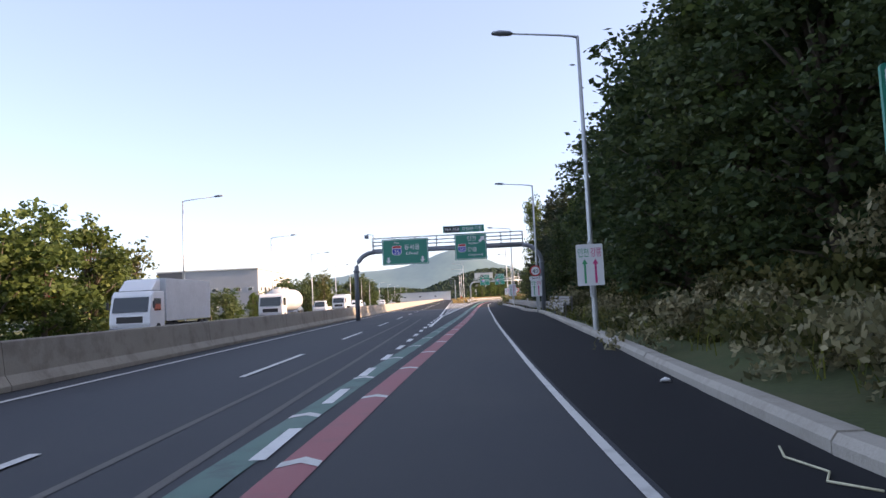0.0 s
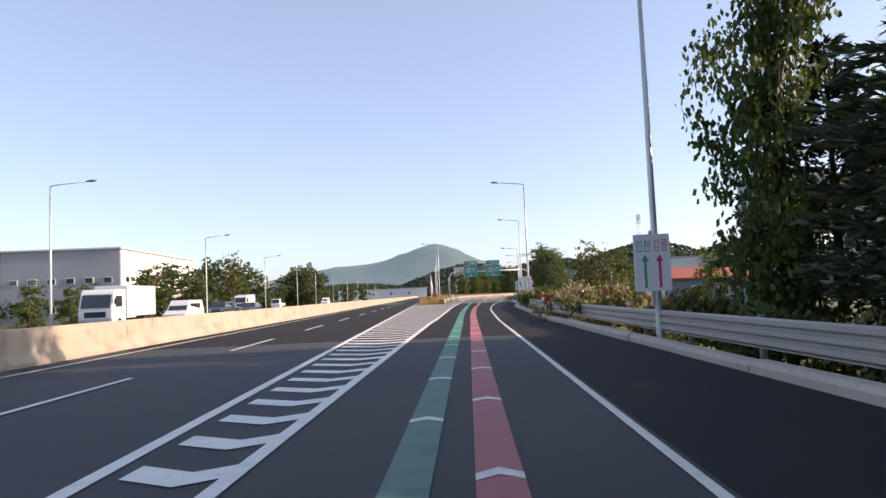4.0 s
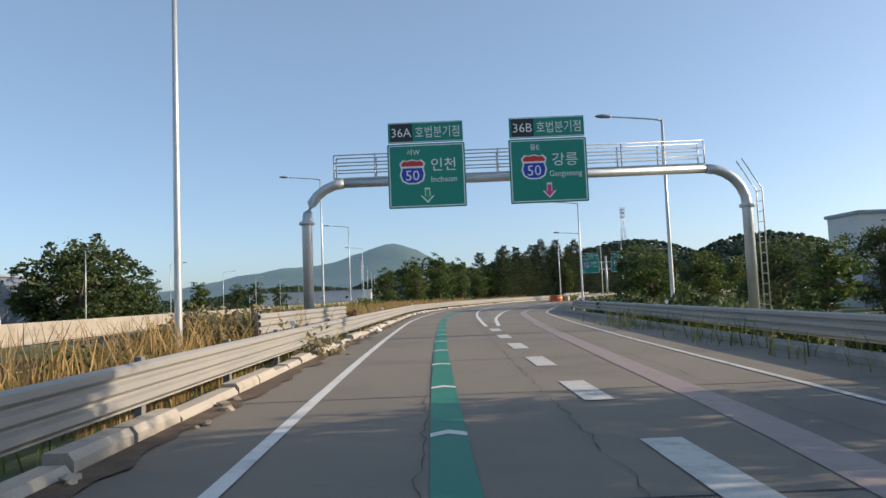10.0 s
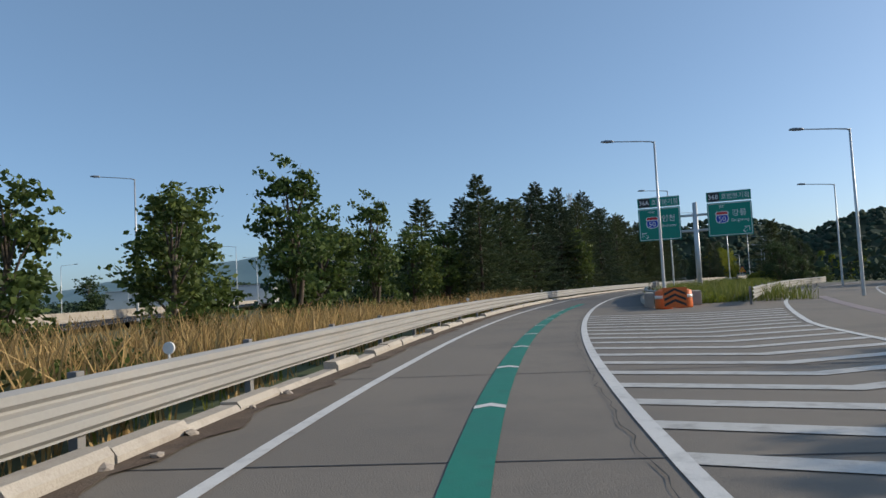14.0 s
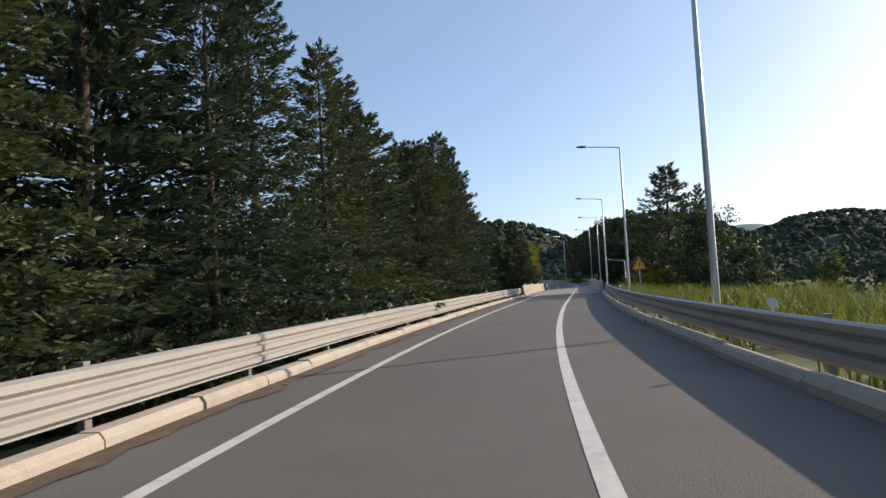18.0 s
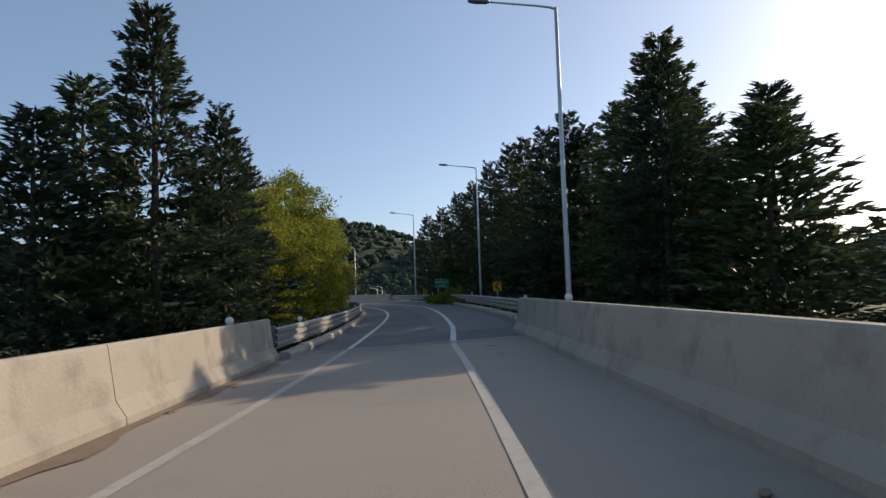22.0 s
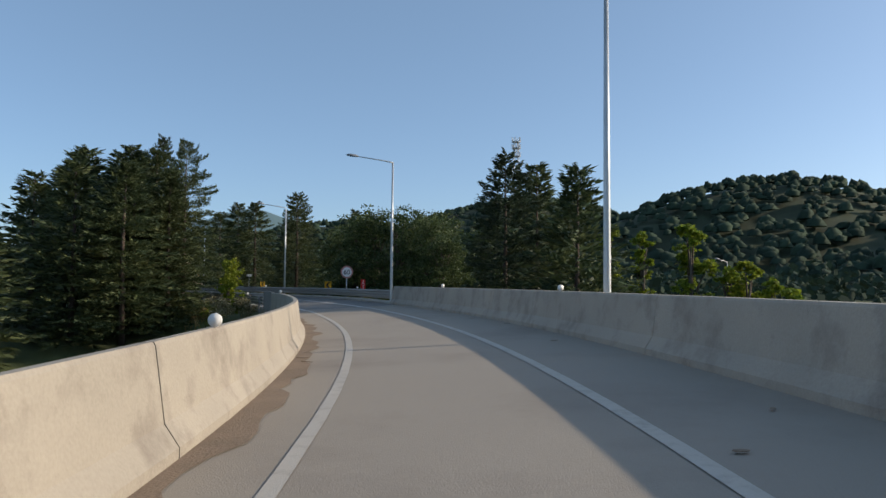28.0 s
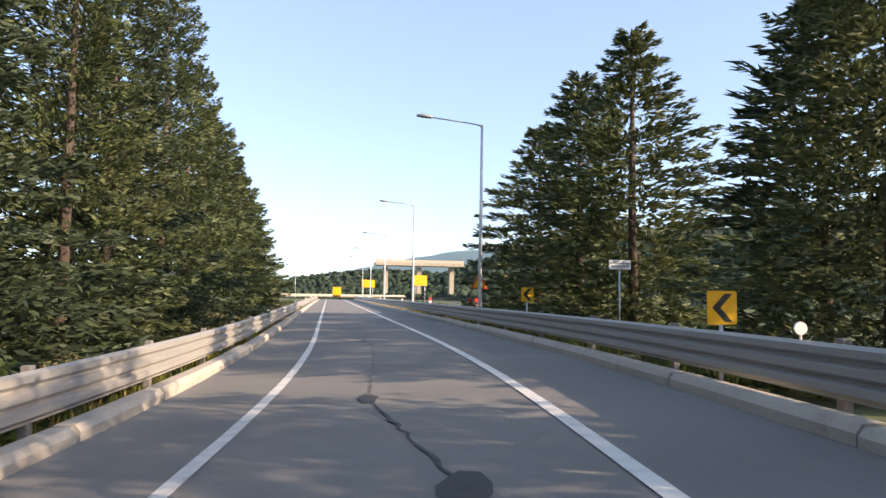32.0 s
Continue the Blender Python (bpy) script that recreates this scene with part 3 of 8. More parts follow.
def broad_meshes(height, spread, seed, material, leaf=0.26, count=3200, bare=0.25, blobs=16, bark=None, twigs=0):
    """Trunk with limbs, and a crown of leaves in uneven clumps."""
    rng = np.random.default_rng(seed)
    v, f = tube([(0, 0, 0), (rng.normal(0, .15), rng.normal(0, .15), height * 0.35), (rng.normal(0, .3), rng.normal(0, .3), height * 0.8)], [height * 0.018 + 0.03, height * 0.013 + .02, 0.03], 8)
    cen, rad = [], []
    for k in range(blobs):
        u = (k + rng.random()) / blobs
        z = height * (bare + (0.93 - bare) * u)
        w = spread * (0.45 + 0.75 * math.sin(math.pi * min(1, 0.12 + 0.86 * u))) * 0.62
        a = rng.uniform(0, 6.283)
        r = w * rng.uniform(0.25, 1.0)
        p = (r * math.cos(a), r * math.sin(a), z)
        cen.append(p)
        rad.append(spread * rng.uniform(0.26, 0.46))
        v2, f2 = tube([(0, 0, z * 0.6), (p[0] * 0.5, p[1] * 0.5, z * 0.85), p], [height * 0.007 + .01, height * 0.005 + 0.01, 0.012], 5)
        v, f = join((v, f), (v2, f2))
    for k in range(twigs):
        a, z = rng.uniform(0, 6.283), height * rng.uniform(0.6, 0.95)
        r = spread * rng.uniform(0.2, 0.5)
        v2, f2 = tube([(r * .3 * math.cos(a), r * .3 * math.sin(a), z * 0.9), (r * math.cos(a), r * math.sin(a), z * 1.05 + .3)], [0.02, 0.006], 4)
        v, f = join((v, f), (v2, f2))
    trunk = mesh_from("trunk", v, f, bark or BARK, True)
    # leaves hang in flat sprays round each limb's end, with gaps between them
    m = blobs * 16
    own = rng.integers(0, blobs, m)
    d = rng.normal(size=(m, 3))
    d /= np.linalg.norm(d, axis=1, keepdims=True)
    spray = np.asarray(cen)[own] + d * (np.asarray(rad)[own] * rng.uniform(0.5, 1.1, m) ** 0.7)[:, None] * np.array([1.12, 1.12, 0.9])
    pick = rng.integers(0, m, count)
    c = spray[pick] + rng.normal(size=(count, 3)) * np.array([0.085, 0.085, 0.04]) * spread
    c[:, 2] = np.maximum(c[:, 2], height * bare * 0.55)
    lv, lf = leaf_quads(c, 0.7, leaf, rng, 1.5, 0.35)
    return trunk, quads_mesh("crown", lv, lf, material)


def tree_thing(name, meshes, label, category="tree", m=None, group=""):
    t = thing(name, label, category, m, group)
    part("trunk", meshes[0], None, t)
    part("crown", meshes[1], None, t)
    return t


def shrub_mesh(w, h, count, leaf, material, seed, upright=0.0):
    leaf = leaf * 0.85
    rng = np.random.default_rng(seed)
    k = 7
    cc = np.stack([rng.normal(0, w * 0.28, k), rng.normal(0, w * 0.28, k), rng.uniform(0.25, 0.7, k) * h], 1)
    rr = rng.uniform(0.25, 0.42, k) * w
    p = rng.integers(0, k, count)
    d = rng.normal(size=(count, 3))
    d /= np.linalg.norm(d, axis=1, keepdims=True)
    c = cc[p] + d * rr[p][:, None] * rng.uniform(0.3, 1.05, (count, 1)) * np.array([1, 1, h / w * 0.9])
    c[:, 2] = np.abs(c[:, 2])
    v, f = leaf_quads(c, 1.0 + upright, leaf, rng, 1.7 + upright)
    return quads_mesh("shrub", v, f, material)


def blades(points, height, width, material, name, seed, lean=0.3):
    """Grass blades, each a bent strip of two faces, at the given places."""
    rng = np.random.default_rng(seed)
    p = np.asarray(points, float)
    n = len(p)
    a = rng.uniform(0, 6.283, n)
    h = height * rng.uniform(0.5, 1.25, n)
    ln = rng.normal(0, lean, (n, 2)) * h[:, None]
    side = np.stack([np.cos(a), np.sin(a), np.zeros(n)], 1) * (width / 2)
    mid = p + np.stack([ln[:, 0] * 0.35, ln[:, 1] * 0.35, h * 0.6], 1)
    tip = p + np.stack([ln[:, 0], ln[:, 1], h], 1)
    v = np.stack([p - side, p + side, mid + side * 0.8, mid - side * 0.8, tip + side * 0.15, tip - side * 0.15], 1).reshape(-1, 3)
    i = np.arange(n)[:, None] * 6
    f = np.concatenate([i + np.array([[0, 1, 2, 3]]), i + np.array([[3, 2, 4, 5]])], 0)
    return quads_mesh(name, v, f, material)


# ---- kinds of things ----
def lamp_meshes(height, reach):
    """Pole, arm and head of a street lamp whose arm reaches to -x."""
    pole = tube_mesh("pole", [(0, 0, 0), (0, 0, 0.5), (0, 0, height * 0.5), (0, 0, height)], [0.105, 0.10, 0.08, 0.055], STEEL, 10)
    base = bpy.data.meshes.new("base_plate")
    bm = box(0.4, 0.4, 0.05, (0, 0, 0), 0.01)
    bm.to_mesh(base)
    bm.free()
    base.materials.append(STEEL)
    arm = tube_mesh("arm", [(0, 0, height - 0.06), (-0.18, 0, height), (-0.7, 0, height + 0.07), (-reach, 0, height + 0.22)], [0.05, 0.042, 0.036, 0.032], STEEL, 8)
    hv, hf = [], []
    for i, (x, w, h) in enumerate(((0, .05, .05), (-.1, .13, .10), (-.45, .16, .12), (-.7, .11, .07), (-.75, .04, .02))):
        for k in range(8):
            a = 2 * math.pi * k / 8
            hv.append((-reach + 0.05 + x, w * math.cos(a), height + 0.22 + h * math.sin(a) * (0.6 if math.sin(a) < 0 else 1.0) - x * 0.06))
    for i in range(4):
        for k in range(8):
            a, b = i * 8 + k, i * 8 + (k + 1) % 8
            hf.append((a, b, b + 8, a + 8))
    hf += [tuple(reversed(range(8))), tuple(range(32, 40))]
    head = mesh_from("lamp_head", hv, hf, GREY_PAINT, True)
    return pole, base, arm, head


LAMP_CACHE = {}


def street_lamp(m, height=10.3, reach=2.3, label="galvanised steel street lamp with one arm beside the road", group="street lamps along the road", cross=False):
    key = (height, reach)
    if key not in LAMP_CACHE:
        LAMP_CACHE[key] = lamp_meshes(height, reach)
    pole, base, arm, head = LAMP_CACHE[key]
    t = thing("street_lamp", label, "street lamp", m, group)
    part("pole", pole, None, t)
    part("base_plate", base, None, t)
    part("arm", arm, None, t)
    part("lamp_head", head, None, t, "grey lamp head")
    if cross:
        for z in (5.15, 5.3):
            part("cross_arm", tube_mesh("cross_arm", [(-0.75, -0.1, z), (0.75, -0.1, z)], 0.035, STEEL, 6), None, t)
    return t


W_BEAM = [(-0.02, 0.84)]
for _z in (0.75, 0.565, 0.38):
    W_BEAM += [(-0.085, _z + 0.055), (-0.085, _z - 0.025), (-0.02, _z - 0.075), (-0.02, _z - 0.1)]
W_BEAM += [(dx + 0.015, dz) for dx, dz in reversed(W_BEAM)]
POST_MESH = None
DISC_MESH = None


def guardrail(s0, s1, lat, side, label, path=None, lift=0.0, posts=4.0, discs=24.0, double=False, start=0.0, turn=bearing):
    """Pressed steel guardrail. side: 1 when the road lies to its left."""
    global POST_MESH, DISC_MESH
    path = path or at
    t = thing("guardrail", label, "guardrail", None, "guardrails along the road")
    for up in ((0.0, 0.42) if double else (0.0,)):
        prof = [(dx * side, dz + lift + up) for dx, dz in W_BEAM]
        if side < 0:
            prof.reverse()
        s = s0
        while s < s1 - 0.5:
            e = min(s + 8.0, s1)
            v, f = sweep("beam", prof, s, e + 0.06, 2.0, lat, path=path)
            part("beam", mesh_from("beam", v, f, RAIL), None, t)
            s = e
    if POST_MESH is None:
        bm = box(0.10, 0.13, 1.43, (0, 0, -0.55), 0.012)
        POST_MESH = bpy.data.meshes.new("post")
        bm.to_mesh(POST_MESH)
        bm.free()
        POST_MESH.materials.append(SHADED_POST_STEEL)
        v, f = tube([(0, -0.015, 0.1), (0, 0.015, 0.1)], 0.075, 14)
        v2, f2 = tube([(0, 0, -0.1), (0, 0, 0.05)], 0.015, 6)
        DISC_MESH = mesh_from("reflector", *join((v, f), (v2, f2)), REFLECTOR)
    s = s0 + 0.4
    while s < s1:
        la = lat if isinstance(lat, (int, float)) else table(lat, s)
        p = path(s, la + 0.11 * side, lift + (0.42 if double else 0.0))
        part("post", POST_MESH, None, t, "", pose(p.x, p.y, p.z, 0, 0, turn(s)))
        s += posts
    s = s0 + 6 + start
    while discs and s < s1:
        la = lat if isinstance(lat, (int, float)) else table(lat, s)
        p = path(s, la + 0.03 * side, lift + 0.86)
        part("reflector", DISC_MESH, None, t, "round white reflector disc", pose(p.x, p.y, p.z, 0, 0, turn(s)))
        s += discs
    return t


SHIELD = [(-0.5, 0.34), (-0.36, 0.48), (-0.2, 0.44), (0, 0.5), (0.2, 0.44), (0.36, 0.48), (0.5, 0.34), (0.44, 0.1), (0.5, -0.12), (0.42, -0.38), (0.2, -0.5), (-0.2, -0.5), (-0.42, -0.38), (-0.5, -0.12), (-0.44, 0.1)]


def route_shield(number, x, z, w, y, parent):
    sh = part("route_shield", flat_shape([(x + px * w * 1.08, z + pz * w * 1.06) for px, pz in SHIELD], y, 0.004), WHITE_SIGN, parent, "route shield in red, white and blue")
    top = [(px * 0.98, pz) for px, pz in SHIELD if pz > 0.3] + [(0.46, 0.24), (-0.46, 0.24)]
    part("shield_top", flat_shape([(x + px * w * 0.96, z + pz * w * 0.96) for px, pz in top], y - 0.004, 0.003), RED_SIGN, sh)
    low = [(-0.45, 0.16), (0.45, 0.16)] + [p for p in SHIELD if p[1] < 0.15 and p[0] > 0] + [p for p in SHIELD if p[1] < 0.15 and p[0] < 0]
    part("shield_field", flat_shape([(x + px * w * 0.94, z + pz * w * 0.94) for px, pz in low], y - 0.004, 0.003), BLUE_SIGN, sh)
    letters(number, w * 0.62, x, z - w * 0.16, y - 0.008, WHITE_SIGN, sh, "route_number")


ARROW = [(0, -0.5), (0.45, 0.0), (0.17, -0.06), (0.17, 0.5), (-0.17, 0.5), (-0.17, -0.06), (-0.45, 0.0)]


def arrow(x, z, size, y, material, parent, turn=0.0, name="arrow"):
    c, s = math.cos(radians(turn)), math.sin(radians(turn))
    return part(name, flat_shape([(x + (px * c - pz * s) * size, z + (px * s + pz * c) * size) for px, pz in ARROW], y, 0.004), material, parent)


def green_board(name, w, h, x, z, y, parent, label=""):
    b = part(name, plate(w, h, 0.06, 0.05, y, z, x), GREEN_SIGN, parent, label or "green direction board with a white border")
    t = 0.035
    for sx, sz, ww, hh in ((0, h / 2 - 0.07, w - 0.14, t), (0, -h / 2 + 0.07, w - 0.14, t), (-w / 2 + 0.07, 0, t, h - 0.14 - t), (w / 2 - 0.07, 0, t, h - 0.14 - t)):
        part("border", flat_shape([(x + sx - ww / 2, z + sz - hh / 2), (x + sx + ww / 2, z + sz - hh / 2), (x + sx + ww / 2, z + sz + hh / 2), (x + sx - ww / 2, z + sz + hh / 2)], y - 0.004, 0.003), WHITE_SIGN, b)
    for dx in (-w * 0.3, w * 0.3):
        part("back_rail", box(0.08, 0.08, h * 0.9, (x + dx, y + 0.09, z - h * 0.45)), STEEL, b)
    return b


def exit_plate(words, tags, w, h, x, z, y, parent):
    b = part("exit_plate", plate(w, h, 0.04, 0.05, y, z, x), GREEN_SIGN, parent, "green junction plate with black number fields")
    n = len(tags)
    fw = h * 1.12
    x0 = x - w / 2 + 0.05
    for i, tag in enumerate(tags):
        cx = x0 + fw * (i + 0.5) + 0.02
        part("number_field", plate(fw * 0.96, h - 0.1, 0.02, 0.003, y - 0.004, z, cx), BLACK_SIGN, b)
        letters(tag, h * 0.62, cx, z, y - 0.009, WHITE_SIGN, b, "exit_number", fw * 0.85)
    rest = w - n * fw - 0.15
    letters(words, h * 0.62, x + w / 2 - rest / 2 - 0.06, z, y - 0.006, WHITE_SIGN, b, "junction_name", rest * 0.92)
    for sz in (h / 2 - 0.03, -h / 2 + 0.03):
        part("border", flat_shape([(x - w / 2 + 0.03, z + sz - 0.012), (x + w / 2 - 0.03, z + sz - 0.012), (x + w / 2 - 0.03, z + sz + 0.012), (x - w / 2 + 0.03, z + sz + 0.012)], y - 0.004, 0.003), WHITE_SIGN, b)
    return b


def gantry_frame(t, x0, x1, height, bend, mesh_mat, leg=0.23, ladder=False, rail0=None, rail1=None):
    """Arched pipe gantry across the road from x0 to x1, with a railed walkway."""
    pts = [(x0, 0, -0.3), (x0, 0, height - bend)]
    for k in range(1, 7):
        a = radians(15 * k)
        pts.append((x0 + bend * (1 - math.cos(a)), 0, height - bend + bend * math.sin(a)))
    beam0 = len(pts)
    left = tube_mesh("leg", pts, [leg] * 2 + [leg * 0.95] * 6, mesh_mat, 14)
    part("leg", left, None, t)
    pr = [(x0 + x1 - px, py, pz) for px, py, pz in pts]
    part("leg", tube_mesh("leg", pr, [leg] * 2 + [leg * 0.95] * 6, mesh_mat, 14), None, t)
    for x in (x0, x1):
        part("flange", tube_mesh("flange", [(x, 0, height - bend - 0.06), (x, 0, height - bend + 0.06)], leg * 1.45, mesh_mat, 14), None, t)
    part("beam", tube_mesh("beam", [(x0 + bend, 0, height), (x1 - bend, 0, height)], leg * 0.82, mesh_mat, 14), None, t)
    a, b = rail0 if rail0 is not None else x0 + bend, rail1 if rail1 is not None else x1 - bend
    part("walkway", box(b - a, 0.7, 0.05, ((a + b) / 2, 0.42, height + 0.2)), mesh_mat, t)
    for z in (0.55, 0.85, 1.15):
        part("hand_rail", tube_mesh("hand_rail", [(a, 0.75, height + z), (b, 0.75, height + z)], 0.025, mesh_mat, 6), None, t)
        part("hand_rail", tube_mesh("hand_rail", [(a, 0.1, height + z), (b, 0.1, height + z)], 0.025, mesh_mat, 6), None, t)
    n = max(2, int((b - a) / 1.6))
    for i in range(n + 1):
        x = a + (b - a) * i / n
        for y in (0.1, 0.75):
            part("rail_post", tube_mesh("rail_post", [(x, y, height + 0.2), (x, y, height + 1.15)], 0.028, mesh_mat, 6), None, t)
    if ladder:
        for y in (-0.25, 0.25):
            part("ladder_rail", tube_mesh("ladder_rail", [(x1 + 0.5, y, 0.4), (x1 + 0.5, y, height - bend * 0.6), (x1 - 0.2, y, height + 0.3)], 0.025, mesh_mat, 6), None, t)
        for i in range(int(height / 0.4)):
            z = 0.6 + 0.4 * i
            if z < height - bend * 0.6:
                part("rung", tube_mesh("rung", [(x1 + 0.5, -0.25, z), (x1 + 0.5, 0.25, z)], 0.016, mesh_mat, 5), None, t)


def speed_sign(number, m, height, dia, label, faded=False, post=True):
    t = thing("speed_sign", label, "road sign", m)
    if post:
        part("post", tube_mesh("post", [(0, 0.06, -0.5), (0, 0.06, height)], 0.045, STEEL, 8), None, t)
    ring = part("disc", flat_shape(disc_points(dia / 2, 36, 0, height), 0, 0.02), RED_SIGN, t, "red ring" if not faded else "faded red ring")
    if faded:
        ring.data.materials[0] = FADED_RED
    part("field", flat_shape(disc_points(dia * 0.385, 36, 0, height), -0.005, 0.004), WHITE_SIGN, t)
    letters(number, dia * 0.56, 0, height, -0.010, BLACK_SIGN, t, "number", dia * 0.62)
    return t


FADED_RED = mat("faded_red_sheet", (0.52, 0.24, 0.21), rough=0.5, var=0.12, scale=0.5, fine=10, bump=0.0)


def chevron_sign(m, size=0.75, height=1.35, label="yellow chevron sign with a black arrow on a post"):
    t = thing("chevron_sign", label, "road sign", m, "chevron signs on the bend")
    part("post", tube_mesh("post", [(0, 0.05, -0.6), (0, 0.05, height)], 0.035, STEEL, 8), None, t)
    part("board", plate(size, size * 1.1, 0.03, 0.02, 0, height, 0), YELLOW_SIGN, t)
    w = size
    ch = [(-0.34, 0), (0.08, 0.46), (0.34, 0.46), (-0.06, 0), (0.34, -0.46), (0.08, -0.46)]
    part("chevron", flat_shape([(px * w, height + pz * w) for px, pz in ch], -0.005, 0.004), BLACK_SIGN, t)
    return t


def warning_triangle(m, size=1.25, height=1.9):
    t = thing("warning_sign", "yellow warning triangle with a red border on a post", "road sign", m)
    part("post", tube_mesh("post", [(0, 0.05, -0.6), (0, 0.05, height + 0.3)], 0.04, STEEL, 8), None, t)
    s = size

    def tri(k):
        return [(-0.5 * s * k, height - 0.29 * s * k), (0.5 * s * k, height - 0.29 * s * k), (0, height + 0.575 * s * k)]
    part("border", flat_shape(tri(1.0), 0, 0.02), RED_SIGN, t)
    part("field", flat_shape(tri(0.76), -0.005, 0.004), YELLOW_SIGN, t)
    part("symbol", flat_shape([(-0.06, height - 0.12), (0.03, height - 0.12), (0.1, height + 0.1), (0.02, height + 0.28), (-0.02, height + 0.12)], -0.010, 0.004), BLACK_SIGN, t)
    return t


def route_board(m, w, h, height, bent, label, post=True):
    """White board with a green and a red arrow for the two branches."""
    t = thing("lane_sign", label, "road sign", m)
    if post:
        part("bracket", box(0.08, 0.08, h + 0.5, (0, 0.07, height - h / 2 - 0.4)), STEEL, t)
    b = part("board", plate(w, h, 0.04, 0.03, 0, height, 0), WHITE_SIGN, t)
    letters("인천", h * 0.24, -w * 0.24, height + h * 0.30, -0.004, LIME_SIGN, b, "lettering", w * 0.4)
    letters("강릉", h * 0.24, w * 0.24, height + h * 0.30, -0.004, PINK_SIGN, b, "lettering", w * 0.4)
    for sx, ma in ((-1, LIME_SIGN), (1, PINK_SIGN)):
        x = sx * w * 0.2
        if not bent:
            part("arrow", flat_shape([(x - 0.035, height - h * 0.44), (x + 0.035, height - h * 0.44), (x + 0.035, height + h * 0.02), (x + 0.10, height + h * 0.02), (x, height + h * 0.14), (x - 0.10, height + h * 0.02), (x - 0.035, height + h * 0.02)], -0.005, 0.003), ma, b)
        else:
            x = sx * w * 0.11
            q = sx * w
            part("arrow", flat_shape([(x - 0.035, height - h * 0.44), (x + 0.035, height - h * 0.44), (x + 0.035, height - h * 0.08), (x + q * 0.2, height + h * 0.06), (x + q * 0.26, height + h * 0.0), (x + q * 0.29, height + h * 0.16), (x + q * 0.06, height + h * 0.16), (x + q * 0.13, height + h * 0.1), (x - 0.035, height - h * 0.02)], -0.005, 0.003), ma, b)
    return t


def wheel(parent, x, y, r, w=0.24):
    wh = part("wheel", tube_mesh("tyre", [(x - w / 2, y, r), (x - w / 2 + 0.02, y, r), (x + w / 2 - 0.02, y, r), (x + w / 2, y, r)], [r * 0.9, r, r, r * 0.9], RUBBER, 18), None, parent)
    part("rim", tube_mesh("rim", [(x - w / 2 - 0.01, y, r), (x + w / 2 + 0.01, y, r)], r * 0.58, STEEL, 14), None, wh)


def prism(outline, half, material, name, bevel=0.04, taper=0.0, z_taper=1.0):
    """A body from its side outline in y and z, drawn out to both sides; narrower towards the top by taper."""
    bm = bmesh.new()
    a = [bm.verts.new((-half + taper * max(0, pz - z_taper), py, pz)) for py, pz in outline]
    b = [bm.verts.new((half - taper * max(0, pz - z_taper), py, pz)) for py, pz in outline]
    bm.faces.new(a)
    bm.faces.new(list(reversed(b)))
    for i in range(len(outline)):
        j = (i + 1) % len(outline)
        bm.faces.new((a[j], a[i], b[i], b[j]))
    bmesh.ops.recalc_face_normals(bm, faces=bm.faces[:])
    if bevel:
        bmesh.ops.bevel(bm, geom=bm.edges[:], offset=bevel, segments=2, affect="EDGES", profile=0.7)
    me = bpy.data.meshes.new(name)
    bm.to_mesh(me)
    bm.free()
    me.materials.append(material)
    return me


def truck(m, label, paint, load, length=7.2, height=3.3, width=2.4, curtain=False, tank=False):
    """A lorry, its front towards -y."""
    t = thing("truck", label, "truck", m)
    w = width / 2
    part("cab", prism([(0.15, 0.5), (0.0, 0.9), (0.05, 1.5), (0.35, 2.5), (0.6, 2.75), (2.0, 2.75), (2.0, 0.5)], w * 0.97, paint, "cab", 0.08), None, t)
    part("windscreen", prism([(0.03, 1.55), (0.31, 2.4), (0.36, 2.4), (0.08, 1.55)], w * 0.84, GLASS, "windscreen", 0.0), None, t, "dark windscreen")
    for sx in (-1, 1):
        part("side_window", box(0.02, 0.9, 0.7, (sx * w * 0.98, 1.0, 1.6)), GLASS, t)
        part("headlight", box(0.35, 0.06, 0.18, (sx * w * 0.7, 0.05, 0.75), 0.02), LENS, t)
        part("mirror", box(0.12, 0.1, 0.4, (sx * (w + 0.12), 0.2, 1.75), 0.03), BLACK_SIGN, t)
    part("grille", box(width * 0.62, 0.05, 0.36, (0, 0.02, 0.95), 0.01), BLACK_SIGN, t)
    part("bumper", box(width * 0.96, 0.2, 0.32, (0, 0.1, 0.38), 0.05), CAR_GREY, t)
    part("chassis", box(0.9, length - 1.0, 0.25, (0, length / 2 + 0.4, 0.55)), BLACK_SIGN, t)
    if tank:
        part("tank", tube_mesh("tank", [(0, 2.2, 2.1), (0, 2.4, 2.1), (0, length - 0.2, 2.1), (0, length, 2.1)], [0.7, 1.15, 1.15, 0.7], load, 20), None, t, "rounded silver bulk tank")
        for k in range(3):
            part("hatch", tube_mesh("hatch", [(0, 3.2 + 1.6 * k, 3.2), (0, 3.2 + 1.6 * k, 3.4)], 0.3, STEEL, 12), None, t)
    else:
        part("cargo_box", box(width, length - 2.15, height - 0.95, (0, (length + 2.15) / 2, 0.95), 0.07), load, t)
        if curtain:
            part("wind_deflector", prism([(0.7, 2.78), (1.9, 2.78), (1.9, height - 0.05), (1.5, height - 0.1)], w * 0.8, paint, "wind_deflector", 0.06), None, t)
    for y in (1.1, length - 1.6, length - 0.7):
        for sx in (-1, 1):
            wheel(t, sx * (w - 0.15), y, 0.46)
    return t


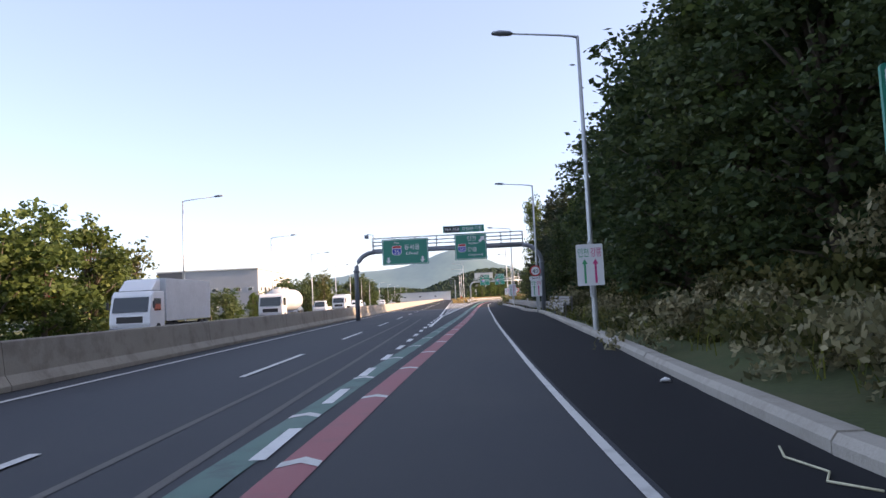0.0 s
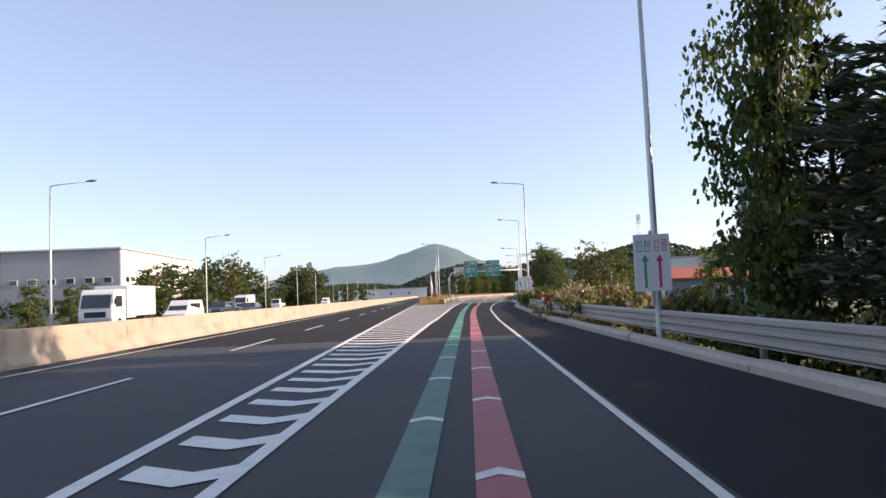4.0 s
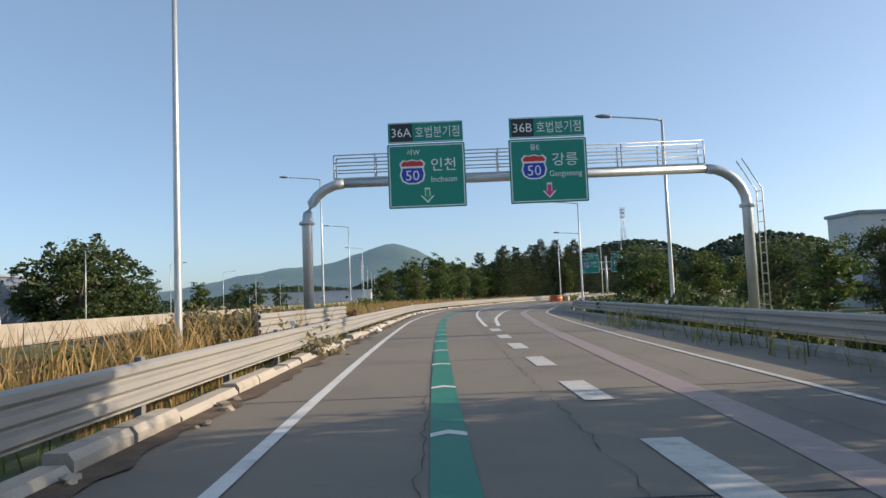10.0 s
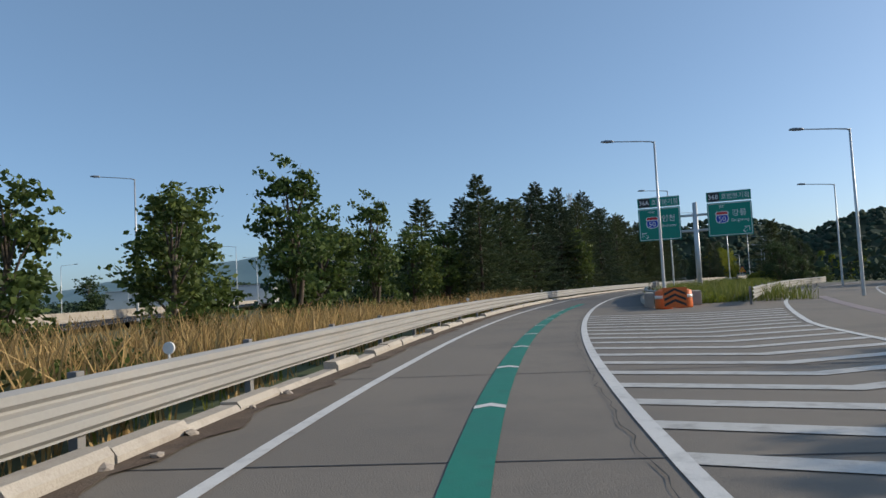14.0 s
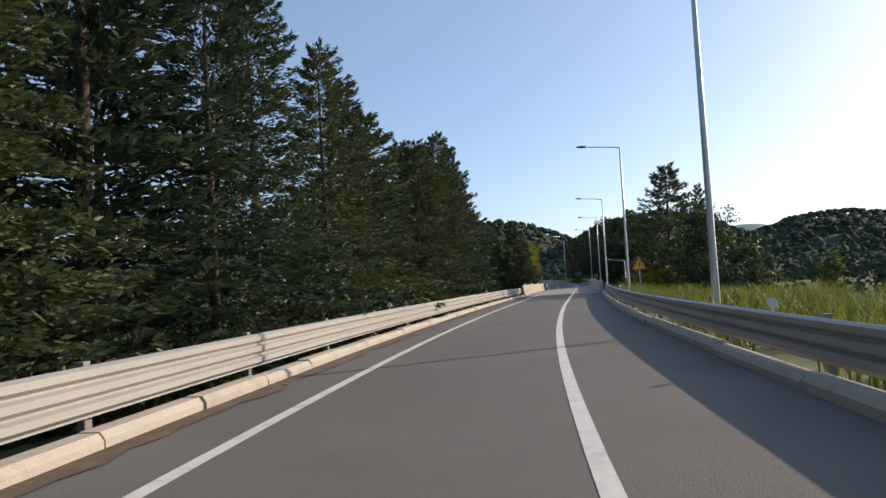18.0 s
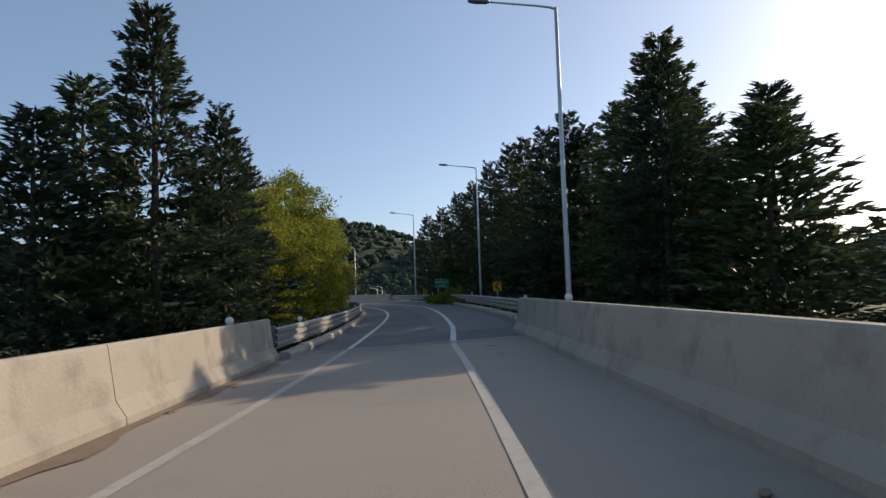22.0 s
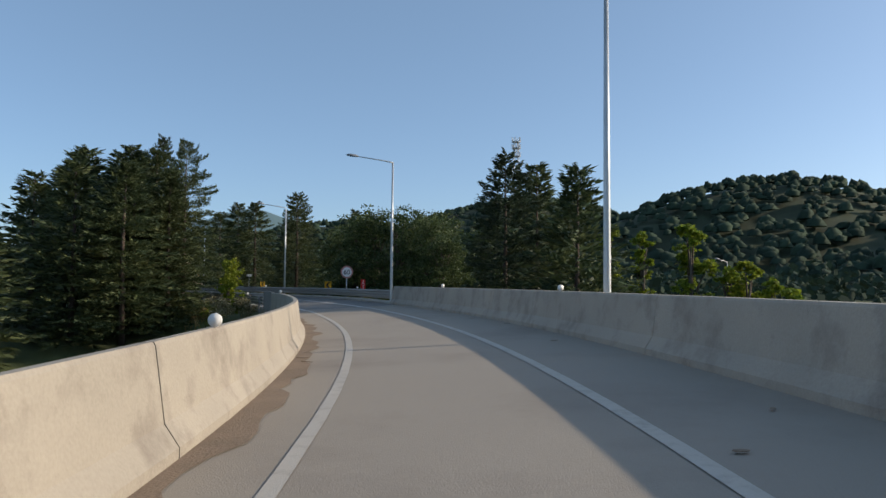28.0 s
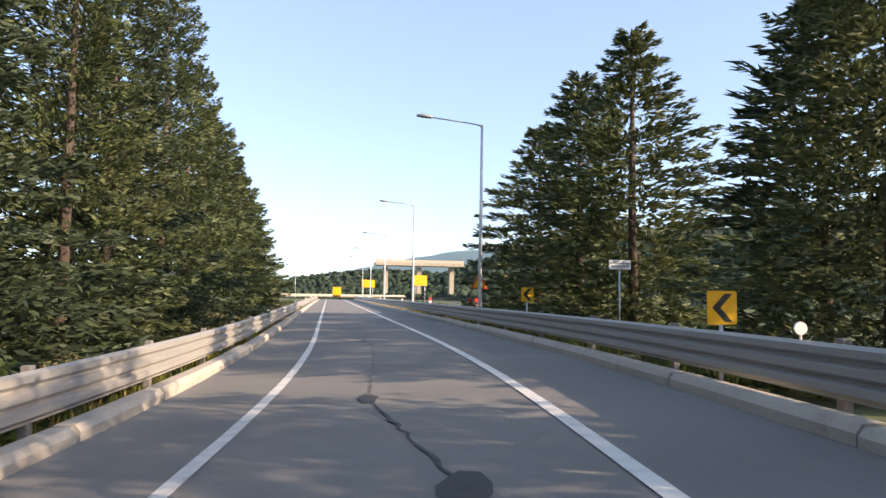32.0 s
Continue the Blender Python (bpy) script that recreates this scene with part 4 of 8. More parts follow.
def van(m, label, paint, length=4.4, height=1.9, width=1.75, pickup=False, name="van"):
    """A small van, lorry or car, its front towards -y."""
    t = thing(name, label, "van" if name == "van" else "car", m)
    w = width / 2
    if pickup:
        out = [(0, 0.35), (0, 0.95), (0.15, 1.1), (0.5, height), (1.7, height), (1.75, 0.95), (1.75, 0.35)]
        part("bed", box(width, length - 1.85, 0.5, (0, (length + 1.85) / 2, 0.6), 0.03), paint, t)
        part("chassis", box(width * 0.7, length - 0.6, 0.25, (0, length / 2 + 0.2, 0.4)), BLACK_SIGN, t)
    elif name == "van":
        out = [(0, 0.3), (0, 0.85), (0.7, 1.1), (1.35, height), (length - 0.1, height), (length, 1.0), (length, 0.3)]
    else:
        out = [(0, 0.3), (0, 0.7), (1.1, 0.92), (1.8, height), (length - 1.2, height), (length - 0.3, 1.0), (length, 0.9), (length, 0.3)]
    part("body", prism(out, w, paint, "body", 0.07, 0.16, 1.0), None, t)
    if name == "car":
        glass = [(1.22, 0.96), (1.80, height - 0.1), (1.84, height - 0.1), (1.26, 0.96)]
        rear = [(length - 1.16, height - 0.1), (length - 0.42, 1.02), (length - 0.38, 1.02), (length - 1.1, height - 0.1)]
    else:
        x0, x1 = (0.12, 0.48) if pickup else (0.74, 1.3)
        glass = [(x0, 1.14), (x1, height - 0.12), (x1 + 0.05, height - 0.12), (x0 + 0.05, 1.14)]
        glass = [(py - 0.03, pz) for py, pz in glass]
        rear = [(length - 0.05, 1.1), (length - 0.12, height - 0.2), (length - 0.08, height - 0.2), (length + 0.01, 1.1)]
    part("windscreen", prism(glass, w * 0.8, GLASS, "windscreen", 0.0), None, t, "dark glass")
    if not pickup:
        part("rear_window", prism(rear, w * 0.75, GLASS, "rear_window", 0.0), None, t, "dark glass")
    for sx in (-1, 1):
        part("side_window", box(0.03, (length - 2.2) if not pickup else 0.8, height * 0.22, (sx * (w - 0.09), length / 2 + 0.3 if not pickup else 1.1, height * 0.64)), GLASS, t)
        part("headlight", box(0.3, 0.06, 0.14, (sx * w * 0.72, 0.02, 0.66), 0.02), LENS, t)
        part("tail_light", box(0.14, 0.05, 0.26, (sx * w * 0.85, length, 0.78), 0.02), RED_SIGN, t)
        for y in (0.75, length - 0.8):
            wheel(t, sx * (w - 0.1), y, 0.31, 0.2)
    return t


# ---- laterals of the carriageway, tables of distance and metres to the right of its line ----
EDGE_LINE = [(-60, -1.7), (24, -1.78), (40, -2.05), (58, -2.33), (65, -2.11), (110, -1.62), (115, -1.48), (137, -1.38), (143, -1.53), (165, -1.71), (187, -1.89), (208, -1.95), (229, -2.24), (250, -2.5), (270, -2.24), (301, -2.05), (343, -2.37), (353, -2.25), (374, -2.44), (396, -2.38), (420, -2.42), (444, -2.8), (468, -2.97), (492, -2.38), (515, -1.5), (526, -1.18), (566, -1.18), (575, -1.26), (592, -1.29), (608, -1.05), (624, -1.0), (641, -1.65), (659, -2.4), (672, -2.5)]
RIGHT_LINE = [(-60, 1.2), (5, 1.38), (22, 1.53), (40, 1.62), (58, 1.77), (109, 2.0), (142, 2.42), (165, 3.1), (189, 4.3), (203, 5.1), (212, 5.25), (226, 5.66), (240, 6.2), (258, 7.0), (272, 8.6), (282, 9.6), (297, 11.6), (325, 16.0), (345, 20.5), (375, 30)]
GORE_R = [(238, 2.45), (249, 2.9), (260, 3.7), (272, 4.6), (280, 5.6), (297, 7.4), (307, 7.9), (325, 11.2), (345, 15.5), (375, 25)]
LINE_R = [(238, 1.86), (253, 1.86), (270, 1.85), (301, 1.7), (320, 1.6), (343, 1.31), (353, 1.3), (374, 1.15), (396, 1.15), (419, 1.02), (443, 0.7), (468, 0.5), (483, 0.4), (492, 0.94), (515, 1.85), (526, 2.26), (566, 2.02), (575, 1.94), (591, 2.04), (607, 2.2), (624, 2.32), (641, 1.86), (659, 1.4), (672, 1.3)]
KERB_R1 = [(-70, 3.0), (5, 3.15), (21, 4.2), (37, 4.9), (55, 5.5), (62, 4.7), (71, 5.0), (111, 4.25), (125, 4.6), (145, 4.8), (163, 5.9), (182, 5.8), (193, 7.2), (210, 7.2), (245, 8.4), (258, 8.3), (289, 13.0), (305, 16.0), (325, 20.5), (345, 26), (375, 37)]
RAIL_R1 = [(u, v + 0.75) for u, v in KERB_R1]
KERB_L = [(184, -4.6), (189, -3.75), (208, -3.5), (229, -3.5), (250, -3.4), (271, -3.7), (301, -3.2), (343, -3.75), (353, -3.5), (374, -3.75), (396, -3.65), (420, -3.8), (435, -3.6)]
RAIL_L = [(u, v - 0.42) for u, v in KERB_L]
KERB_R2 = [(318, 5.4), (328, 4.2), (343, 3.6), (354, 3.65), (376, 3.85), (397, 3.6), (420, 3.45), (438, 3.5)]
RAIL_R2 = [(u, v + 0.4) for u, v in KERB_R2]
BRIDGE_A = (435.0, 484.0)
BRIDGE_B = (561.0, 628.0)
BAR_LA = [(434, -3.5), (445, -4.1), (469, -4.28), (482, -4.2)]
BAR_RA = [(437, 3.4), (444, 2.85), (455, 2.7), (477, 2.45), (486, 2.5)]
KERB_LB = [(482, -3.9), (493, -3.65), (515, -3.15), (527, -2.9), (560, -2.55)]
KERB_RB = [(486, 3.0), (494, 3.7), (517, 4.33), (528, 4.6), (562, 4.6)]
BAR_LB = [(556, -2.5), (566, -2.4), (575, -2.4), (592, -2.34), (608, -2.28), (624, -2.38), (629, -2.74)]
BAR_RB = [(562, 4.7), (567, 3.95), (576, 4.12), (592, 4.22), (609, 4.35), (628, 4.4)]
KERB_LC = [(629, -2.75), (641, -3.34), (660, -4.05), (675, -4.1)]
KERB_RC = [(628, 4.4), (642, 4.2), (660, 3.5), (675, 3.4)]


def shift(rows, d):
    return [(u, v + d) for u, v in rows]


def strip(name, s0, s1, left, right, z, material, label, category="road", kind="structure", step=2.0, path=None):
    v, f = ribbon(s0, s1, left, right, z, step, path)
    ob = part(name, mesh_from(name, v, f, material), None, None)
    return tagged(ob, label, category, "", kind)


# ---- the ground: one sheet to the horizon ----
def smooth(u):
    u = np.clip(u, 0, 1)
    return u * u * (3 - 2 * u)


LINE_XY = np.array([(p[0], p[1]) for p in LINE])
LINE_A = np.array([p[3] for p in LINE])


def along(x, y):
    """Distance along and lateral of many places, by the nearest station of the carriageway."""
    x, y = np.asarray(x, float).ravel(), np.asarray(y, float).ravel()
    s, lat = np.empty(len(x)), np.empty(len(x))
    for a in range(0, len(x), 2000):
        d = (x[a:a + 2000, None] - LINE_XY[None, :, 0]) ** 2 + (y[a:a + 2000, None] - LINE_XY[None, :, 1]) ** 2
        i = d.argmin(1)
        dx, dy = x[a:a + 2000] - LINE_XY[i, 0], y[a:a + 2000] - LINE_XY[i, 1]
        s[a:a + 2000] = S_FIRST + i * STEP
        sign = np.sign(dx * np.cos(LINE_A[i]) + dy * np.sin(LINE_A[i]))
        lat[a:a + 2000] = sign * np.sqrt(dx * dx + dy * dy)
    return s, lat


def ground_height(x, y):
    s, lat = along(x, y)
    x, y = np.asarray(x, float).ravel(), np.asarray(y, float).ravel()
    # side levels
    right_edge = np.interp(s, *zip(*[(-70, 4), (37, 5.6), (62, 6.2), (145, 6.6), (182, 7.5), (193, 8.4), (245, 9.6), (258, 9.6), (289, 14.5), (325, 22), (345, 28), (352, 4.7), (435, 4.6), (560, 5.6), (628, 5.6), (660, 5.2), (900, 5.2)]))
    left_edge = np.interp(s, *zip(*[(-70, -30), (186, -30), (190, -5.0), (435, -5.0), (560, -4.6), (640, -4.6), (900, -5.4)]))
    level_r = np.interp(s, *zip(*[(-70, -0.3), (55, -0.3), (80, -1.6), (240, -1.6), (330, -1.6), (352, -0.35), (405, -0.4), (428, -1.4), (445, -6), (470, -6), (490, -2.2), (550, -2.2), (572, -6.2), (615, -6.2), (636, -1.6), (690, -1.2), (900, -1.2)]))
    level_l = np.interp(s, *zip(*[(-70, -1), (180, -1), (190, -0.25), (300, -0.3), (345, -1.0), (425, -1.6), (445, -6), (470, -6), (490, -2.2), (550, -2.2), (572, -6.2), (615, -6.2), (636, -1.2), (690, -0.6), (900, -0.6)]))
    over = np.where(lat > 0, lat - right_edge, left_edge - lat)
    level = np.where(lat > 0, level_r, level_l)
    z = -0.16 + (level + 0.16) * smooth(over / 5.0)
    # under the two bridges the ground falls away
    for a, b in (BRIDGE_A, BRIDGE_B):
        t = smooth((s - a - 1) / 8) * smooth((b - 1 - s) / 8)
        z = np.where(np.abs(lat) < 60, np.minimum(z, -0.16 + (-6.2) * t), z)
    # the cut slope beside the expressway
    rise = np.interp(lat, [8.0, 10, 13, 18, 26, 42, 72], [0, 1.5, 4.6, 7.4, 11, 15.5, 18.5])
    fade = smooth((72 - s) / 22) * smooth((s + 75) / 12)
    z = np.where(lat > 8.0, z + rise * fade, z)
    # the expressway itself, and the flat beside it
    a = radians(MAIN_BEARING)
    mx = (x - MAIN_X) * math.cos(a) + y * math.sin(a)
    on_main = smooth((6.0 - mx) / 2.0) * smooth((mx + 26) / 4.0)
    z = np.where((mx < 6.0) & (s < 260), -0.17 * on_main + (-1.2) * (1 - on_main), z)
    z = np.where((mx < 6.5) & (mx > -24) & (s >= 260) & (y > 200), np.minimum(z, -0.3), z)
    # the verges follow the cross slope of the road
    z += np.clip(lat, -8, 8) * np.interp(s, [S_FIRST + k * STEP for k in range(len(LINE))], [p[2] for p in LINE]) * smooth((30 - np.abs(lat)) / 15)
    wob = np.array([noise.noise(Vector((px * 0.06, py * 0.06, 0))) for px, py in zip(x, y)])
    far = smooth((over - 3) / 10)
    z += wob * 0.5 * far
    z[(np.abs(lat) > 400)] = -2.0
    return z


_gx = np.concatenate([[-4800, -2500, -1400, -900, -600, -420, -300, -230], np.arange(-190, 330, 4.0), [345, 370, 410, 470, 560, 700, 950, 1500, 2600, 4800]])
_gy = np.concatenate([[-4800, -2500, -1200, -600, -300, -160, -110], np.arange(-80, 760, 4.0), [775, 800, 850, 930, 1050, 1250, 1600, 2200, 3200, 4900]])
_X, _Y = np.meshgrid(_gx, _gy)
_Z = ground_height(_X, _Y)
_nx = len(_gx)
_gf = [(j * _nx + i, j * _nx + i + 1, (j + 1) * _nx + i + 1, (j + 1) * _nx + i) for j in range(len(_gy) - 1) for i in range(_nx - 1)]
tagged(part("ground", mesh_from("ground", np.stack([_X.ravel(), _Y.ravel(), _Z], 1), _gf, TURF, True), None, None),
       "turf and bare earth beside the road", "ground", "", "structure")


def ground_z(x, y):
    return float(ground_height([x], [y])[0])


# ---- pavements ----
# one lane asphalt; from 97 on its blacker colour stands in for lower exposure
strip("expressway_pavement", -70, 97, -14.6, 3.62, -0.012, ASPHALT, "dark grey asphalt of the expressway", step=20, path=main_at)
strip("expressway_pavement", 97, 1500, -14.6, 3.62, -0.012, ASPHALT_DARK, "fresh asphalt of the expressway, blackened to match lower exposure", step=20, path=main_at)
strip("opposite_pavement", -70, 1500, -24.5, -14.6, -0.016, ASPHALT, "dark asphalt of the opposite carriageway", step=20, path=main_at)
SLIP_LEFT = [(-70, -2.0), (0, -1.9), (58, -2.7), (111, -4.5), (137, -5.65), (147, -6.2), (171, -7.7), (182, -8.2), (190, -8.6)]
strip("slip_pavement", -70, 97, SLIP_LEFT, shift(RIGHT_LINE, 0.12), 0.0, ASPHALT, "dark grey asphalt of the slip road")
strip("slip_pavement", 97, 182, SLIP_LEFT, shift(RIGHT_LINE, 0.12), 0.0, ASPHALT_DARK, "fresh asphalt of the slip road, blackened to match lower exposure")
strip("slip_shoulder", -70, 182, shift(RIGHT_LINE, 0.12), shift(KERB_R1, 0.1), 0.0, ASPHALT_DARK, "black new asphalt of the hard shoulder")
strip("slip_road_slabs", 182, 375, [(182, -8.2), (184, -6.2), (187, -4.4), (192, -3.7), *[(u, v - 0.1) for u, v in KERB_L if 200 < u < 375]], shift(KERB_R1, 0.1), 0.0, CONCRETE_ROAD, "stained brown-grey concrete slab road")
strip("ramp_asphalt", 326, 434.97, shift(KERB_L, -0.1), shift(KERB_R2, 0.1), 0.006, ASPHALT_OLD, "worn grey asphalt of the ramp")
strip("ramp_middle_asphalt", 484, 562, shift(KERB_LB, -0.1), shift(KERB_RB, 0.1), 0.0, ASPHALT_PATCH, "patched grey asphalt between the bridges")
strip("ramp_patch", 489, 560, [(489, 0.2), (526, 0.7), (560, 0.5)], shift(KERB_RB, -0.4), 0.004, ASPHALT_PALE, "lighter resurfaced strip of asphalt")
strip("ramp_end_asphalt", 626, 815, shift(KERB_LC, -0.3), shift(KERB_RC, 0.3), 0.0, ASPHALT_PALE, "pale weathered asphalt with cracks")


def deck(name, span, left, right, label):
    s0, s1 = span
    n = int((s1 - s0) / 2)
    verts, faces = [], []
    for i in range(n + 1):
        s = s0 + (s1 - s0) * i / n
        la, lb = table(left, s) - 0.55, table(right, s) + 0.55
        for l, z in ((la, 0.006), (lb, 0.006), (lb, -0.45), (lb - 1.2, -0.6), (lb - 1.6, -1.5), (la + 1.6, -1.5), (la + 1.2, -0.6), (la, -0.45)):
            verts.append(at(s, l, z))
    for i in range(n):
        for k in range(8):
            a, b = i * 8 + k, i * 8 + (k + 1) % 8
            faces.append((a, b, b + 8, a + 8))
    faces += [tuple(reversed(range(8))), tuple(range(8 * n, 8 * n + 8))]
    ob = part(name, mesh_from(name, verts, faces, DECK), None, None)
    tagged(ob, label, "bridge", "", "structure")
    return ob


deck("bridge_deck_first", BRIDGE_A, BAR_LA, BAR_RA, "pale concrete deck of the first ramp bridge")
deck("bridge_deck_second", (560.5, 626.4), BAR_LB, BAR_RB, "pale concrete deck of the second ramp bridge")
for s in (452, 467, 578, 594, 610):
    for la in (-2.2, 2.6):
        p = at(s, la, -1.5)
        ob = part("bridge_pier", tube_mesh("bridge_pier", [(p.x, p.y, -7), (p.x, p.y, -1.5)], 0.55, CONCRETE_DARK, 14), None, None)
        tagged(ob, "round grey concrete bridge pier", "pier", "bridge piers", "structure")

# ---- barriers ----
F_SHAPE = [(0.0, 0.0), (-0.40, 0.0), (-0.40, 0.12), (-0.26, 0.34), (-0.16, 1.05), (-0.14, 1.09), (-0.02, 1.09), (0.0, 1.05)]


def barrier(name, s0, s1, lat, side, label, path=None, height=1.09, piece=10.0, material=None, both=False):
    """Concrete safety barrier in cast lengths. side 1: the road lies to its left."""
    k = height / 1.09
    prof = [((dx + 0.40) * side, dz * k) for dx, dz in F_SHAPE]
    if both:
        prof = [(-0.32, 0), (-0.32, 0.12 * k), (-0.18, 0.34 * k), (-0.1, 1.05 * k), (-0.08, 1.09 * k), (0.08, 1.09 * k), (0.1, 1.05 * k), (0.18, 0.34 * k), (0.32, 0.12 * k), (0.32, 0)]
        prof.reverse()
    elif side > 0:
        prof.reverse()
    t = thing(name, label, "barrier", None, "", "structure")
    s = s0
    while s < s1 - 0.3:
        e = min(s + piece, s1)
        v, f = sweep("segment", prof, s + 0.012, e - 0.012, 2.0, lat, path=path)
        part("segment", mesh_from("segment", v, f, material or BARRIER), None, t)
        s = e
    return t


barrier("barrier_bridge_first_left", 434.5, 482, BAR_LA, -1, "sunlit weathered concrete bridge parapet", piece=9.4)
barrier("barrier_bridge_first_right", 438, 486, BAR_RA, 1, "shaded weathered concrete bridge parapet", piece=9.4)
barrier("barrier_bridge_second_left", 557, 626.2, BAR_LB, -1, "sunlit curved concrete bridge parapet", piece=12)
barrier("barrier_bridge_second_end", 626.3, 629.2, BAR_LB, -1, "grey end block of the bridge parapet", height=1.16, piece=3, material=CONCRETE_DARK)
barrier("barrier_bridge_second_right", 562.5, 628, BAR_RB, 1, "shaded curved concrete bridge parapet", piece=12)
barrier("barrier_median", -70, 420, -4.9, 1, "stained concrete median barrier of the expressway", main_at, 1.05, 12.0, None, True)
barrier("barrier_median_far", 420, 1400, -4.9, 1, "far concrete median barrier of the expressway", main_at, 1.05, 40.0, None, True)
for s, lats in ((440, (BAR_LA,)), (452, (BAR_LA,)), (464, (BAR_LA, BAR_RA)), (478, (BAR_LA, BAR_RA)), (572, (BAR_LB, BAR_RB)), (581, (BAR_LB,)), (590, (BAR_RB,)), (595, (BAR_LB,)), (604, (BAR_RB,)), (618, (BAR_RB,)), (624, (BAR_LB,))):
    for rows in lats:
        p = at(s, table(rows, s) + (0.25 if rows in (BAR_RA, BAR_RB) else -0.25), 1.09)
        t = thing("reflector_post", "round white reflector on the parapet", "reflector", pose(p.x, p.y, p.z, 0, 0, bearing(s)), "reflectors on the parapets")
        part("disc", tube_mesh("disc", [(0, -0.015, 0.09), (0, 0.015, 0.09)], 0.085, REFLECTOR, 16), None, t)
        part("stem", tube_mesh("stem", [(0, 0, 0), (0, 0, 0.05)], 0.015, STEEL, 6), None, t)

# ---- kerbs ----
KERB_PROFILE = [(0.0, -0.2), (0.0, 0.13), (0.06, 0.21), (0.30, 0.21), (0.30, -0.2)]


def kerb(name, s0, s1, lat, side, label, piece=2.0, material=None, broken=0.0):
    """Kerb of cast stones, their face on the table's lateral."""
    t = thing(name, label, "kerb", None, "", "structure")
    prof = [(dx * side, dz) for dx, dz in KERB_PROFILE]
    if side > 0:
        prof.reverse()
    rng = random.Random(int(s0) + 3)
    s = s0
    k = 0
    while s < s1 - 0.2:
        e = min(s + piece, s1)
        off = rng.uniform(-0.02, 0.02) + side * broken * rng.uniform(-0.05, 0.15)
        drop = rng.uniform(-0.03, 0.0) - broken * rng.random() ** 1.5
        v, f = sweep("kerbstone", [(a + off, b + drop) for a, b in prof], s + 0.02, e - 0.02, piece, lat)
        part("kerbstone", mesh_from("kerbstone", v, f, material or KERB), None, t)
        s = e
    return t


kerb("kerb_cutting", -66, 40, KERB_R1, 1, "pale concrete kerb along the cut slope", 4.0)
kerb("kerb_expressway", 40, 182, KERB_R1, 1, "pale concrete kerb under the guardrail", 4.0)
# from 182 on the kerb takes the darker concrete
kerb("kerb_branch", 182, 372, KERB_R1, 1, "darker concrete kerb of the branching road", 4.0, CONCRETE_DARK)
kerb("kerb_slip_left", 191.4, 320, KERB_L, -1, "broken dusty concrete kerb half buried in leaf soil", 1.4, None, 0.13)
kerb("kerb_ramp_left", 320, 434, KERB_L, -1, "dusty concrete kerb under the guardrail", 2.0, None, 0.03)
kerb("kerb_ramp_right", 326, 438, KERB_R2, 1, "weedy concrete kerb under the guardrail", 4.0)
kerb("kerb_middle_left", 482, 557, KERB_LB, -1, "sunlit concrete kerb under the guardrail", 3.0)
kerb("kerb_middle_right", 486, 562, KERB_RB, 1, "concrete kerb under the overgrown guardrail", 4.0)
kerb("kerb_end_left", 629, 810, KERB_LC, -1, "broken concrete kerb with weeds", 3.0)
kerb("kerb_end_right", 628, 810, KERB_RC, 1, "concrete kerb under the guardrail", 4.0)

# ---- guardrails ----
guardrail(41, 178, RAIL_R1, 1, "galvanised guardrail along the slip road")
guardrail(42, 56, shift(RAIL_R1, 0.5), 1, "raised second guardrail beam at the cut slope", lift=0.38, discs=0)
guardrail(178, 372, RAIL_R1, 1, "shaded guardrail along the branching road")
guardrail(192, 434, RAIL_L, -1, "sunlit dented galvanised guardrail with a kerb below")
guardrail(221, 236, shift(RAIL_L, -0.7), -1, "raised second guardrail beam on the verge", lift=0.42, discs=0)
guardrail(322, 437, RAIL_R2, 1, "shaded galvanised guardrail along the ramp", start=4)
guardrail(332, 352, shift(RAIL_R2, 0.6), 1, "raised second guardrail beam on the island", lift=0.42, discs=0)
guardrail(322, 362, [(322, 9.2), (330, 11.0), (345, 14.5), (362, 19.5)], -1, "guardrail on the island beside the branching road", discs=0)
guardrail(482, 557, shift(KERB_LB, -0.42), -1, "galvanised guardrail below yellowing trees", start=-2)
guardrail(486.5, 562, shift(KERB_RB, 0.42), 1, "galvanised guardrail overgrown with vines")
guardrail(629.5, 812, shift(KERB_LC, -0.42), -1, "dented galvanised guardrail with weeds")
guardrail(628.5, 812, shift(KERB_RC, 0.42), 1, "galvanised guardrail on the outside of the bend", start=3)

# ---- road markings ----

def mark(name, s0, s1, left, right, material, label, z=0.012, step=2.0, path=None):
    v, f = ribbon(s0, s1, left, right, z, step, path)
    ob = part(name, mesh_from(name, v, f, material), None, None)
    return tagged(ob, label, "road marking", "", "structure")


def mark_group(name, label):
    return thing(name, label, "road marking", None, "", "structure")


mark("edge_line_slip", 36, 187, shift(EDGE_LINE, -0.085), shift(EDGE_LINE, 0.085), WHITE_FRESH, "fresh white edge line of the slip road")
mark("edge_line_left", 187, 443, shift(EDGE_LINE, -0.085), shift(EDGE_LINE, 0.085), WHITE_LINE, "white edge line on the ramp")
mark("edge_line_deck_first", 443, 484, shift(EDGE_LINE, -0.08), shift(EDGE_LINE, 0.08), DECK_LINE, "worn white edge line on the bridge", 0.016)
mark("edge_line_middle", 484, 561, shift(EDGE_LINE, -0.08), shift(EDGE_LINE, 0.08), WHITE_LINE, "white edge line between the bridges")
mark("edge_line_deck_second", 561, 626, shift(EDGE_LINE, -0.08), shift(EDGE_LINE, 0.08), DECK_LINE, "worn white edge line on the curved bridge", 0.016)
